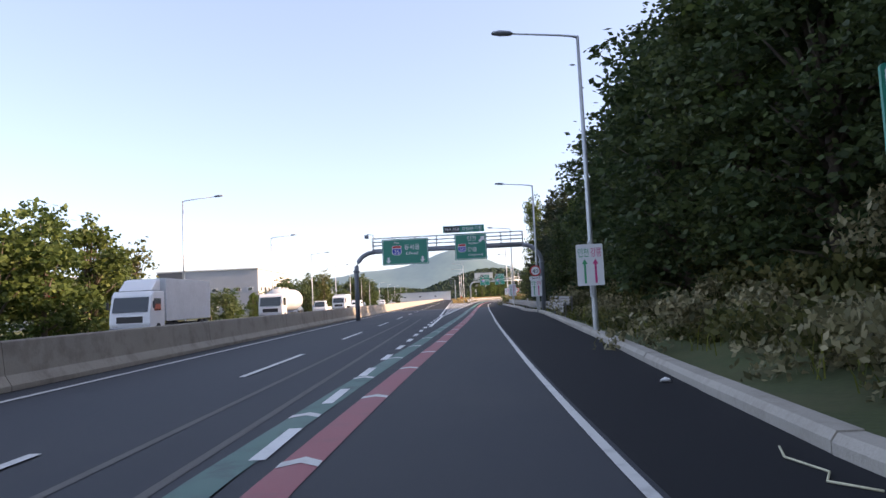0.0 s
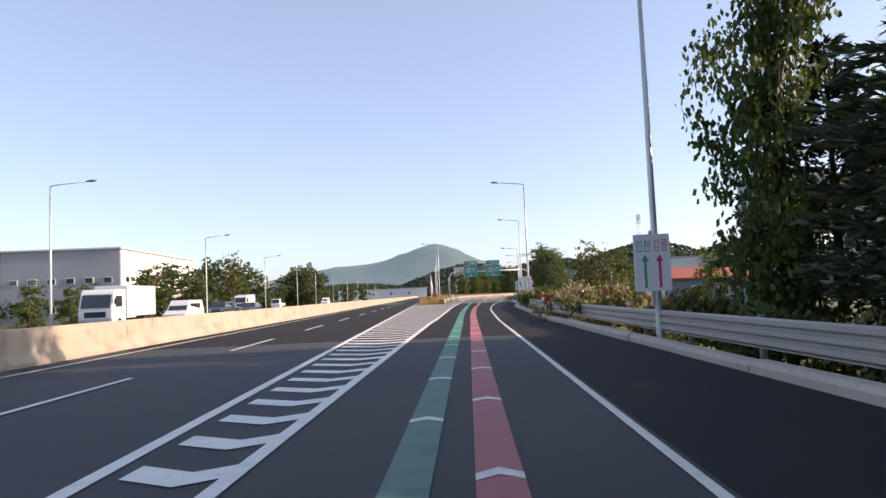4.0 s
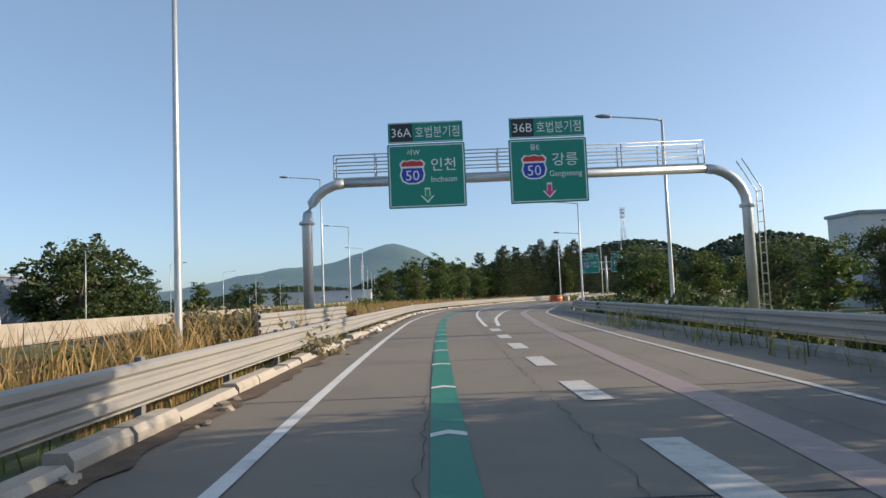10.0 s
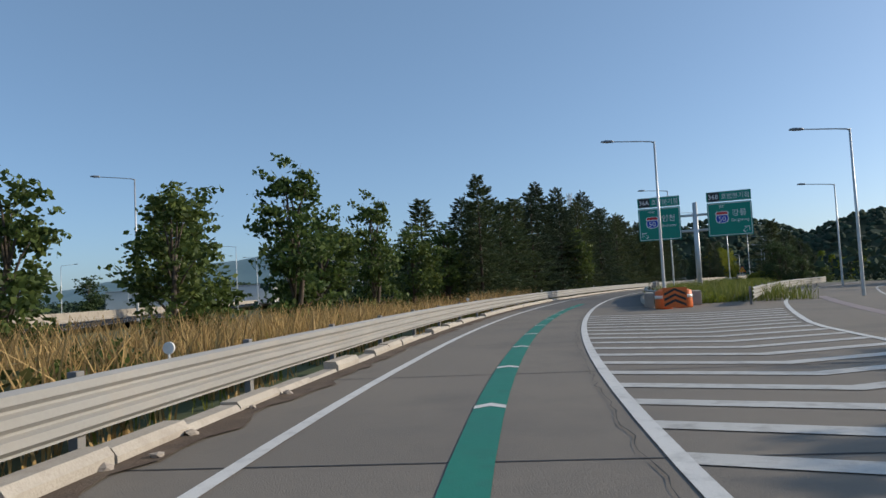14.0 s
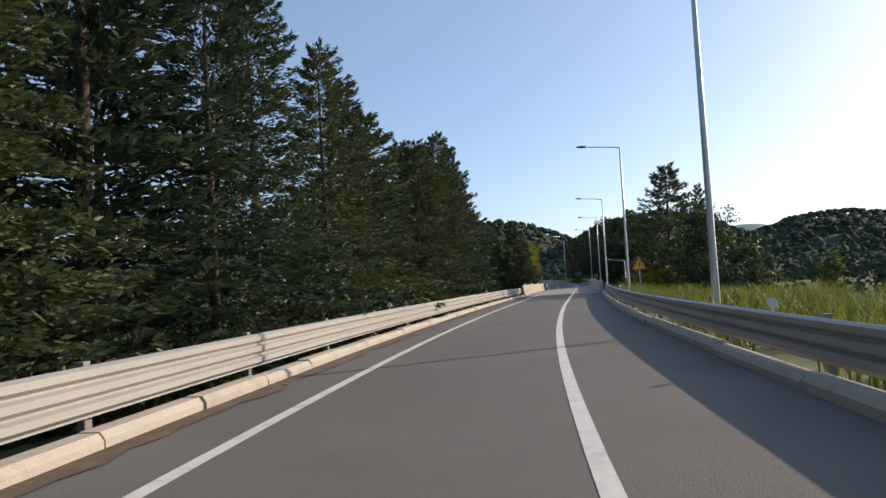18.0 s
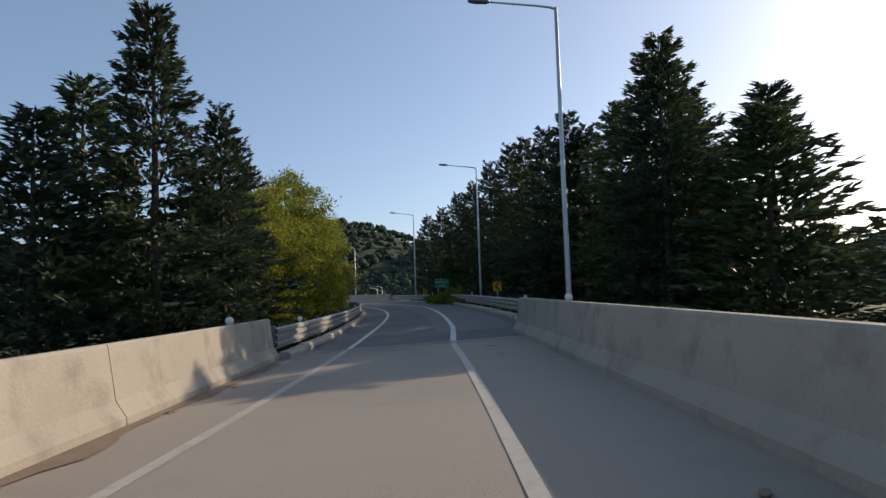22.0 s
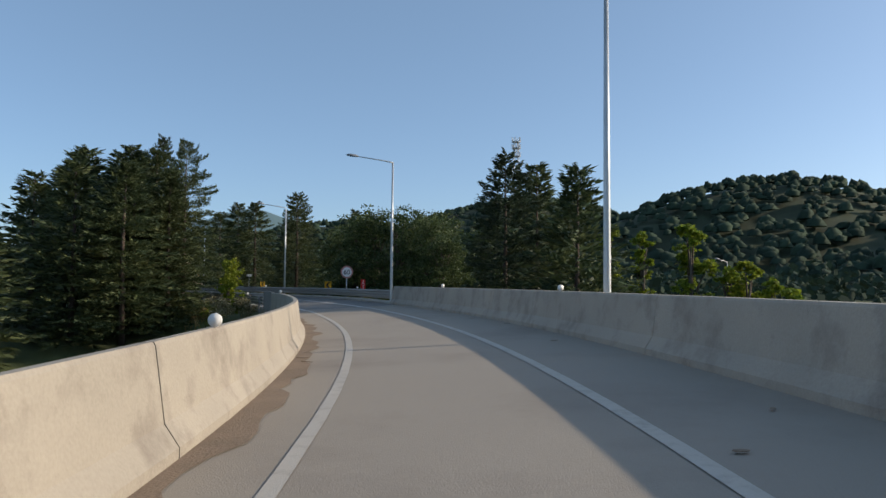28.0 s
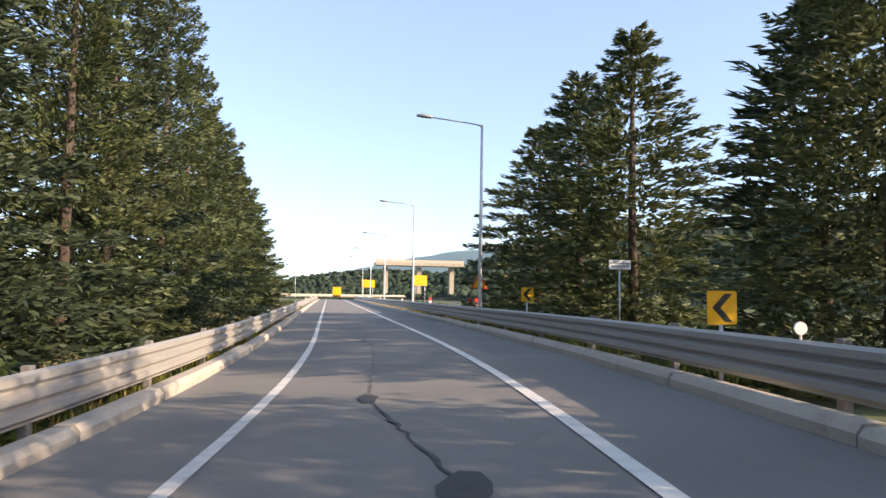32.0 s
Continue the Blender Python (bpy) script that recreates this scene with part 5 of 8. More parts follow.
mark("edge_line_end", 626, 812, shift(EDGE_LINE, -0.08), shift(EDGE_LINE, 0.08), WHITE_LINE, "white edge line after the bridge")
mark("right_line_slip", -66, 182, shift(RIGHT_LINE, -0.055), shift(RIGHT_LINE, 0.055), WHITE_LINE, "white edge line of the outer lane")
mark("right_line_branch", 182, 372, shift(RIGHT_LINE, -0.07), shift(RIGHT_LINE, 0.07), WHITE_WORN, "worn edge line of the branching road")
mark("gore_line_branch", 238, 372, shift(GORE_R, -0.09), shift(GORE_R, 0.09), WHITE_LINE, "white gore line of the branching road")
mark("right_line_ramp", 238, 443, shift(LINE_R, -0.09), shift(LINE_R, 0.09), WHITE_LINE, "white edge line of the ramp")
mark("right_line_deck_first", 443, 484, shift(LINE_R, -0.08), shift(LINE_R, 0.08), DECK_LINE, "worn white line on the bridge", 0.016)
mark("right_line_middle", 484, 561, shift(LINE_R, -0.09), shift(LINE_R, 0.09), WHITE_LINE, "white edge line between the bridges", 0.016)
mark("right_line_deck_second", 561, 626, shift(LINE_R, -0.09), shift(LINE_R, 0.09), DECK_LINE, "worn white line on the curved bridge", 0.016)
mark("right_line_end", 626, 812, shift(LINE_R, -0.09), shift(LINE_R, 0.09), WHITE_LINE, "white edge line on the outside of the bend")
for _x0 in (1.05, 2.0):
    mark("ghost_line", -40, 52, _x0, _x0 + 0.12, ASPHALT_OLD, "pale ghost of an old lane line", -0.006, 6, main_at)
mark("expressway_left_line", -66, 1200, -3.7, -3.55, WHITE_LINE, "white edge line beside the median barrier", 0.006, 20, main_at)
mark("expressway_gore_line", 56, 190, 3.32, 3.5, WHITE_FRESH, "fresh white gore line of the expressway", 0.010, 6, main_at)
mark("expressway_right_line", 190, 1200, 3.32, 3.48, WHITE_LINE, "white edge line of the expressway", 0.006, 20, main_at)
_g = mark_group("lane_dashes", "broken white lane line of the expressway")
_y = 14.7 - 13.3 * 6
while _y < 420:
    v, f = ribbon(_y, _y + 6.0, -0.075, 0.075, 0.006, 6, main_at)
    part("dash", mesh_from("dash", v, f, WHITE_LINE), None, _g)
    _y += 13.3
_g = mark_group("lane_blocks", "short thick white dashes beside the green band")
_s = 6.7 - 3.5 * 20
while _s < 56:
    v, f = ribbon(_s, _s + 1.6, shift(EDGE_LINE, -0.30), shift(EDGE_LINE, -0.13), 0.014, 1.6)
    part("dash", mesh_from("dash", v, f, WHITE_FRESH), None, _g)
    _s += 3.5
_g = mark_group("branch_blocks", "thick worn white dashes between the two branches")
_s = 187.6
while _s < 236:
    v, f = ribbon(_s, _s + 2.3, 1.85, 2.27, 0.012, 2.3)
    part("dash", mesh_from("dash", v, f, WHITE_WORN), None, _g)
    _s += 5.05

_g = mark_group("worn_nose_stripes", "cracked worn white stripes beside the crash cushion")
for s, la, s1, la1 in ((183.6, -3.46, 184.07, -1.95), (185.1, -3.66, 185.75, -1.97), (186.1, -3.7, 187.1, -1.97), (187.6, -3.45, 188.45, -2.1), (190.3, -2.55, 190.9, -2.1), (192.6, -2.5, 193.1, -2.1), (195.1, -2.54, 195.3, -2.1)):
    part("stripe", mesh_from("stripe", [at(s, la, 0.0125), at(s1, la1, 0.0125), at(s1 + 0.32, la1, 0.0125), at(s + 0.32, la, 0.0125)], [(0, 1, 2, 3)], WHITE_WORN), None, _g)

GREEN_C = [(-60, -2.9), (6, -2.2), (23, -1.5), (40, -1.05), (58, -0.63), (109, -0.1), (143, 0.04), (165, -0.07), (187, -0.15), (208, -0.02), (229, -0.19), (250, -0.38), (270, -0.14), (301, 0.08), (330, 0.1)]
RED_C = [(-60, -2.4), (5, -1.57), (23, -0.78), (40, -0.26), (58, 0.12), (109, 0.66), (143, 0.93), (165, 1.14), (182, 1.15)]
PINK_C = [(182, 1.15), (187, 1.5), (198, 2.3), (211, 3.4), (238, 4.4), (260, 5.4), (281, 7.5), (300, 9.6), (330, 14)]
mark("green_band_faded", -62, 90, shift(GREEN_C, -0.2), shift(GREEN_C, 0.2), GREEN_FADED, "worn green guide band on the asphalt", 0.008)
mark("green_band", 90, 334, shift(GREEN_C, -0.2), shift(GREEN_C, 0.2), GREEN_LINE, "green guide band towards the ramp", 0.009)
mark("red_band", -62, 181, shift(RED_C, -0.2), shift(RED_C, 0.2), RED_LINE, "red guide band towards the branching road", 0.008)
mark("red_band_worn", 182, 330, shift(PINK_C, -0.24), shift(PINK_C, 0.24), PINK_FADED, "almost worn off pink guide band", 0.008)
_g = mark_group("band_ticks", "small white arrow ticks across the guide bands")
for rows, first, last, wide in ((GREEN_C, -58, 330, 0.2), (RED_C, -56.5, 180, 0.2)):
    _s = float(first)
    while _s < last:
        c = table(rows, _s)
        v = [at(_s - 0.16, c - wide, 0.0135), at(_s + 0.02, c, 0.0135), at(_s - 0.16, c + wide, 0.0135), at(_s + 0.06, c + wide, 0.0135), at(_s + 0.26, c, 0.0135), at(_s + 0.06, c - wide, 0.0135)]
        part("tick", mesh_from("tick", v, [(0, 1, 4, 5), (1, 2, 3, 4)], WHITE_LINE), None, _g)
        _s += 4.2


def gore_stripes(name, label, s0, s1, pitch, width, left, right, apex, fall_l, fall_r, material):
    g = mark_group(name, label)
    s = s0
    while s < s1:
        l, r = table(left, s + fall_l * 0.5) + 0.08, table(right, s + fall_r * 0.5) - 0.08
        if r - l > 0.25:
            c = l + (r - l) * apex
            wl, wr = min(fall_l, (c - l) * 0.55), min(fall_r, (r - c) * 0.75)
            v = [at(s + wl, l, 0.011), at(s, c, 0.011), at(s + wr, r, 0.011), at(s + wr + width, r, 0.011), at(s + width, c, 0.011), at(s + wl + width, l, 0.011)]
            part("stripe", mesh_from("stripe", v, [(0, 1, 4, 5), (1, 2, 3, 4)], material), None, g)
        s += pitch
    return g


GORE_L1 = [(56, -2.6), (65, -2.54), (85, -3.3), (111, -4.62), (119, -4.95), (137, -5.75), (147, -6.3), (171, -7.75), (182, -8.3)]
gore_stripes("gore_chevrons_first", "fresh white chevron stripes between expressway and slip road", 58, 181, 1.42, 0.5, GORE_L1, EDGE_LINE, 0.64, 1.2, 1.5, WHITE_FRESH)
gore_stripes("gore_chevrons_second", "worn white chevron stripes where the ramp branches off", 243, 316, 1.45, 0.42, LINE_R, GORE_R, 0.52, 0.9, 1.2, WHITE_WORN)

# slab joints, cracks and bridge joints
_g = thing("slab_joints", "dark joints and cracks in the concrete slabs", "road surface", None, "", "structure")
for s in range(190, 330, 6):
    v, f = ribbon(s, s + 0.035, table(KERB_L, s), table(KERB_R1, s) - 0.1, 0.005, 1)
    part("joint", mesh_from("joint", v, f, TAR), None, _g)


def crack(group, s0, l0, s1, l1, wide, seed, material=None, z=0.0155):
    rng = random.Random(seed)
    n = max(4, int(abs(s1 - s0) * 3.5) + int(abs(l1 - l0) * 3))
    verts, faces = [], []
    for i in range(n + 1):
        u = i / n
        s, l = s0 + (s1 - s0) * u + rng.uniform(-0.05, 0.05), l0 + (l1 - l0) * u + rng.uniform(-0.05, 0.05)
        w = wide * rng.uniform(0.12, 0.6)
        verts += [at(s, l - w / 2, z), at(s, l + w / 2, z)]
        if i:
            faces.append((2 * i - 2, 2 * i - 1, 2 * i + 1, 2 * i))
    part("crack", mesh_from("crack", verts, faces, material or TAR), None, group)


crack(_g, 183, 1.2, 240, 1.62, 0.03, 1)
crack(_g, 240, 1.62, 320, 1.42, 0.03, 2)
crack(_g, 190, -0.35, 232, -0.3, 0.03, 3)
crack(_g, 205, 4.0, 250, 4.6, 0.03, 4)
for k in range(16):
    s = RNG.uniform(190, 320)
    l = RNG.uniform(-1.5, 1.2)
    crack(_g, s, l, s + RNG.uniform(-0.6, 0.6), l + RNG.uniform(0.4, 1.0), 0.03, 20 + k)
_g = thing("ramp_cracks", "dark cracks and small repaired patches in the asphalt", "road surface", None, "", "structure")
crack(_g, 340, -3.4, 341, 3.2, 0.04, 50)
crack(_g, 384, -3.4, 385, 3.2, 0.035, 51)
crack(_g, 408, -3.3, 408.5, 3.2, 0.035, 52)
crack(_g, 645, 0.4, 652, 0.3, 0.05, 53)
crack(_g, 659.5, -0.1, 664.2, -0.95, 0.12, 54)
crack(_g, 664.2, -0.95, 676, -0.7, 0.04, 55)
crack(_g, 672, -2.2, 672.6, 1.6, 0.04, 56)
for s, l, a, b in ((659.4, -0.05, 0.55, 0.26), (664.2, -0.95, 0.5, 0.16), (650, 1.0, 0.5, 0.15), (676, -0.9, 0.5, 0.15)):
    bm = bmesh.new()
    bm.faces.new([bm.verts.new(at(s + a * math.cos(k * 0.7) * RNG.uniform(0.6, 1.1), l + b * math.sin(k * 0.7) * RNG.uniform(0.6, 1.1), 0.014)) for k in range(9)])
    part("patch", bm, TAR, _g)
for s, w in ((443, 0.14), (483.6, 0.14), (561, 0.14), (625.3, 0.2)):
    _g2 = thing("expansion_joint", "steel expansion joint across the bridge end", "expansion joint", None, "expansion joints", "structure")
    lo = table(BAR_LA if s < 500 else BAR_LB, s) + 0.05
    hi = table(BAR_RA if s < 500 else BAR_RB, s) - 0.05
    for d, e, ma in ((0, 0.05, TAR), (0.06, 0.3, KERB), (0.37, 0.05, TAR)):
        v, f = ribbon(s + d, s + d + e, lo, hi, 0.019, 1)
        part("joint_strip", mesh_from("joint_strip", v, f, ma), None, _g2)


# ---- street lamps ----
for s, la, h in ((23.2, 4.5, 10.9), (54.5, 5.5, 10.7), (91.3, 5.3, 10.7), (139, 5.9, 11.7), (174.9, 7.1, 11.7), (206.9, 8.4, 9.6), (235.7, 10.1, 9.6), (263.5, 10.5, 9.2), (291, 12.5, 8.7), (328, 15.6, 9.6), (355, 20.0, 9.6)):
    street_lamp(stand(s, la, -0.5), cross=(s == 139), height=h)
for s, la in ((327.4, 5.4), (359.5, 5.5), (387, 5.1), (418.4, 5.2), (452.4, 4.3), (486.6, 4.5), (519.8, 6.0), (553.3, 5.8), (578.4, 5.2), (602, 5.0), (628.6, 4.65), (658, 4.7), (684, 4.6), (712, 5.0), (742, 5.0), (772, 5.0), (800, 5.0)):
    on_bridge = 444 < s < 484 or 562 < s < 628
    street_lamp(stand(s, la, -0.9 if on_bridge else -0.5), height=(9.9 if s < 330 else 11.0 if s < 420 else 11.3 if s < 560 else 9.5), label="galvanised steel street lamp beside the ramp", group="street lamps along the ramp")
for y, x in ((54, -16.8), (88, -18.6), (123, -20.3), (170, -23.5), (219, -27.0), (268, -30)):
    p = main_at(y, x, -1.2)
    street_lamp(pose(p.x, p.y, p.z, 0, 0, 180 + MAIN_BEARING), height=11.5, reach=2.6, label="steel street lamp beyond the opposite carriageway", group="street lamps of the expressway")
for p in [at(221.5, -6.75, -0.4), at(262, -10.5, -0.4)] + [main_at(y, 7.2 if y < 345 else 5.2, -0.4) for y in (299, 341, 381, 421, 461, 501, 545, 590, 640, 700, 770, 850)]:
    street_lamp(pose(p.x, p.y, p.z, 0, 0, MAIN_BEARING), height=11.9, reach=2.6, label="tall steel street lamp on the verge of the expressway", group="street lamps of the expressway")
for y in (310, 350, 395, 440, 490, 545):
    p = main_at(y, -32, -1.2)
    street_lamp(pose(p.x, p.y, p.z, 0, 0, 180 + MAIN_BEARING), height=11.5, reach=2.6, label="distant steel street lamp of the expressway", group="street lamps of the expressway")
# lamps of the lower roads under the bridges
for s, la, top in ((497, -28, 9.6), (520, -40, 9.0), (535, -62, 8), (464.1, 6.9, 3.55), (470, -60, 7), (548, -80, 7), (598, 22, 2.6), (612, 38, 3.0), (590, 48, 4.0), (650, 22, 3.8), (575, 60, 4.0), (640, 45, 4.2)):
    p = at(s, la)
    z = ground_z(p.x, p.y)
    street_lamp(pose(p.x, p.y, z - 0.2, 0, 0, bearing(s) + 20), height=round(top - z, 1), reach=2.0, label="street lamp of the road below the bridge", group="street lamps of the lower roads")

# ---- sign gantries ----
g = thing("sign_gantry", "grey arched pipe gantry with two green direction boards over the expressway", "sign gantry", stand(55.6, -0.3, 0.08))
gantry_frame(g, -8.9, 6.3, 5.45, 1.5, GREY_PAINT, 0.19, rail0=-7.5, rail1=4.9)
b = green_board("direction_board", 3.8, 2.12, -4.75, 5.36, -0.28, g)
letters("북N", 0.26, -5.45, 6.1, -0.285, WHITE_SIGN, b)
route_shield("35", -5.45, 5.5, 0.78, -0.285, b)
letters("동서울", 0.5, -4.2, 5.72, -0.285, WHITE_SIGN, b, "lettering", 1.25)
letters("E.Seoul", 0.34, -4.2, 5.22, -0.285, WHITE_SIGN, b, "lettering", 1.1)
arrow(-6.15, 4.68, 0.5, -0.285, WHITE_SIGN, b)
arrow(-3.35, 4.68, 0.5, -0.285, WHITE_SIGN, b)
b = green_board("direction_board", 2.6, 2.12, 0.62, 5.5, -0.28, g)
route_shield("50", -0.1, 5.42, 0.66, -0.285, b)
letters("인천", 0.44, 0.7, 6.18, -0.285, WHITE_SIGN, b)
letters("Incheon", 0.27, 0.88, 5.78, -0.285, WHITE_SIGN, b, "lettering", 1.0)
letters("강릉", 0.44, 0.72, 5.26, -0.285, WHITE_SIGN, b)
letters("Gangneung", 0.27, 0.98, 4.82, -0.285, WHITE_SIGN, b, "lettering", 1.3)
arrow(1.55, 6.1, 0.62, -0.285, WHITE_SIGN, b, 135)
exit_plate("호법분기점", ("36A", "36B"), 3.35, 0.58, 0.1, 6.98, -0.28, g)
part("camera_box", box(0.3, 0.5, 0.28, (-7.9, -0.2, 6.6), 0.03), GREY_PAINT, g, "small grey roadside camera")
part("camera_mast", tube_mesh("camera_mast", [(-7.4, 0.1, 5.5), (-7.4, 0.1, 6.9), (-7.9, 0.0, 6.95)], 0.04, GREY_PAINT, 6), None, g)

g = thing("sign_gantry", "light grey arched pipe gantry with two green exit boards", "sign gantry", stand(231.2, 0.25, -0.3))
gantry_frame(g, -5.5, 11.6, 6.35, 1.5, STEEL, 0.2, ladder=True, rail0=-4.4, rail1=10.1)
for x, tag, ko, en, d, ma in ((-0.75, "36A", "인천", "Incheon", "서W", LIME_SIGN), (3.95, "36B", "강릉", "Gangneung", "동E", PINK_SIGN)):
    b = green_board("direction_board", 3.0, 2.5, x, 6.5, -0.28, g)
    letters(d, 0.27, x - 0.5, 7.42, -0.285, WHITE_SIGN, b)
    route_shield("50", x - 0.55, 6.66, 0.92, -0.285, b)
    letters(ko, 0.56, x + 0.65, 6.92, -0.285, WHITE_SIGN, b, "lettering", 1.1)
    letters(en, 0.32, x + 0.66, 6.34, -0.285, WHITE_SIGN, b, "lettering", 1.25)
    arrow(x, 5.72, 0.6, -0.285, WHITE_SIGN, b)
    arrow(x, 5.72, 0.46, -0.29, ma, b)
    exit_plate("호법분기점", (tag,), 2.9, 0.8, x, 8.2, -0.28, g)

g = thing("branch_sign", "two green boards on one steel post at the fork", "sign post", stand(352.8, 8.2, -1.3) @ Matrix.Diagonal((1.3, 1.0, 1.3, 1.0)))
part("post", tube_mesh("post", [(0, 0, -0.3), (0, 0, 7.4)], 0.16, STEEL, 12), None, g)
for z in (5.4, 6.5):
    part("arm", tube_mesh("arm", [(-1.6, 0, z), (1.6, 0, z)], 0.09, STEEL, 10), None, g)
for x, tag, ko, en, d, turn in ((-2.45, "36A", "인천", "Incheon", "서W", -135), (2.25, "36B", "강릉", "Gangneung", "동E", 135)):
    b = green_board("direction_board", 2.9, 2.35, x, 6.05, -0.16, g)
    letters(d, 0.25, x - 0.5, 6.95, -0.165, WHITE_SIGN, b)
    route_shield("50", x - 0.5, 6.2, 0.82, -0.165, b)
    letters(ko, 0.52, x + 0.62, 6.45, -0.165, WHITE_SIGN, b, "lettering", 1.0)
    letters(en, 0.3, x + 0.65, 5.92, -0.165, WHITE_SIGN, b, "lettering", 1.15)
    a = arrow(x + (-1.05 if x < 0 else 1.05), 5.28, 0.55, -0.165, WHITE_SIGN, b, turn)
    arrow(x + (-1.05 if x < 0 else 1.05), 5.28, 0.42, -0.17, GREEN_SIGN, b, turn)
    exit_plate("호법분기점", (tag,), 2.9, 0.72, x, 7.65, -0.16, g)
# a further green board, far down the branching road
g = thing("branch_sign", "small green board on a post beside the branching road", "sign post", stand(345, 27, -0.4, -12))
part("post", tube_mesh("post", [(0, 0, -0.3), (0, 0, 5.2)], 0.12, STEEL, 10), None, g)
b = green_board("direction_board", 2.2, 1.7, 0, 4.6, -0.16, g)
route_shield("50", -0.4, 4.7, 0.6, -0.165, b)
# green board at the first bend of the cutting, its back half out of view
g = thing("direction_sign", "green direction board on two posts at the cut slope", "road sign", stand(8.6, 6.8, 0.6))
for x in (-0.8, 0.8):
    part("post", tube_mesh("post", [(x, 0.1, -0.5), (x, 0.1, 4.4)], 0.06, STEEL, 8), None, g)
b = green_board("direction_board", 2.4, 1.75, 0, 2.75, 0, g)
part("lettering", plate(1.4, 0.2, 0.02, 0.003, -0.005, 3.1, 0), WHITE_SIGN, b)
part("lettering", plate(1.1, 0.2, 0.02, 0.003, -0.005, 2.6, 0), WHITE_SIGN, b)

# ---- lane signs and speed signs of the slip road ----
route_board(stand(22.98, 4.4, 0), 0.9, 1.4, 2.38, False, "white board with green and red lane arrows on a lamp post")
route_board(stand(54.28, 5.36, 0), 0.85, 1.35, 1.95, False, "white board with green and red lane arrows under a speed sign")
speed_sign("40", stand(54.28, 5.34, 0), 3.3, 0.86, "round forty speed limit sign on a lamp post")
route_board(stand(91.08, 5.15, 0), 0.95, 1.5, 2.1, False, "white board with green and red lane arrows by the guardrail")
route_board(stand(138.78, 5.75, 0), 0.82, 1.25, 2.15, False, "white board with two arrows on a lamp post")
route_board(stand(174.68, 7.15, 0), 0.98, 1.6, 2.5, True, "white board with parting green and red arrows")
speed_sign("40", stand(174.68, 8.2, 0), 2.6, 1.12, "round forty speed limit sign beside a lane board")
route_board(stand(206.68, 8.25, 0), 1.05, 1.65, 2.5, True, "white board with parting arrows beside dark trees")
for s, la, z in ((54.28, 5.35, 2.72), (174.68, 8.2, 1.75)):
    t = thing("ramp_plate", "white plate with black lettering under a speed sign", "road sign", stand(s, la, 0))
    part("board", plate(1.0, 0.3, 0.02, 0.02, -0.01, z, 0), WHITE_SIGN, t)
    part("bracket", box(0.06, 0.06, 0.3, (0, 0.05, z - 0.15)), STEEL, t)
    letters("램프구간", 0.2, 0, z, -0.016, BLACK_SIGN, t, "lettering", 0.9)

# ---- the nose of the first gore ----
t = thing("crash_cushion", "long arched guardrail box with a yellow and black chevron front", "crash cushion", stand(183.8, -4.5, 0, -4))
_arch = [(0.36 * math.cos(radians(q)), 0.52 + 0.32 * math.sin(radians(q))) for q in range(0, 181, 18)]
v, f = [], []
for y in (0.06, 2.75):
    v += [(x, y, z) for x, z in _arch]
n = len(_arch)
f = [(k, k + 1, k + 1 + n, k + n) for k in range(n - 1)]
part("top_plate", mesh_from("top_plate", v, f, RAIL, True), None, t, "arched grey sheet cover")
part("nose", flat_shape([(-0.36, 0.06), (0.36, 0.06)] + _arch, 0.03, 0.05), BLACK_SIGN, t, "black arched front plate")
for k in range(3):
    z = 0.12 + 0.2 * k
    part("chevron", flat_shape([(-0.34, z), (0, z + 0.16), (0.34, z), (0.34, z + 0.1), (0, z + 0.26), (-0.34, z + 0.1)], -0.002, 0.012), YELLOW_SIGN, t)
for x in (-0.36, 0.36):
    for z in (0.14, 0.33):
        for d in (0.0, 0.07):
            part("side_beam", box(0.05 + d * 0.5, 2.66, 0.10, (x, 1.42, z + d), 0.02), RAIL, t)
    for y in (0.4, 1.4, 2.6):
        part("post", box(0.1, 0.1, 0.55, (x * 0.86, y, 0)), SHADED_POST_STEEL, t)
t = thing("hazard_board", "rusty diamond board with round orange reflectors on a post", "hazard board", stand(193.5, -6.2, 0))
part("post", tube_mesh("post", [(0, 0.06, -0.3), (0, 0.06, 1.3)], 0.035, STEEL, 8), None, t)
part("board", flat_shape([(0, 0.95), (0.45, 1.4), (0, 1.85), (-0.45, 1.4)], 0, 0.02), RUST, t, "rusty brown diamond plate")
for i in (-1, 0, 1):
    for j in (-1, 0, 1):
        part("reflector", flat_shape(disc_points(0.075, 14, (i + j) * 0.135, 1.4 + (i - j) * 0.135), -0.012, 0.012), ORANGE, t, "orange round reflector")
part("solar_panel", box(0.3, 0.22, 0.03, (0, -0.02, 0.78), 0.005), BLACK_SIGN, t, "small dark solar panel")
t = thing("rail_end", "grey guardrail end plate with faded diagonal stripes", "guardrail", stand(190.6, -4.75, -0.05, -108))
part("plate", box(0.08, 1.7, 0.5, (0, 0, 0.22), 0.03), CONCRETE_DARK, t)
for k in range(4):
    y = -0.78 + 0.42 * k
    part("stripe", mesh_from("stripe", [(0.046, y, 0.235), (0.046, y + 0.2, 0.235), (0.046, y + 0.02, 0.705), (0.046, y - 0.18 if k else y - 0.06, 0.705)], [(0, 1, 2, 3)], REFLECTOR), None, t)
t = thing("warning_plate", "small yellow plate on the verge", "road sign", stand(201.8, 9.0, 0))
part("post", tube_mesh("post", [(0, 0.03, -0.6), (0, 0.03, 0.8)], 0.02, STEEL, 6), None, t)
part("board", plate(0.5, 0.26, 0.02, 0.02, 0, 0.85, 0), LITTER, t)

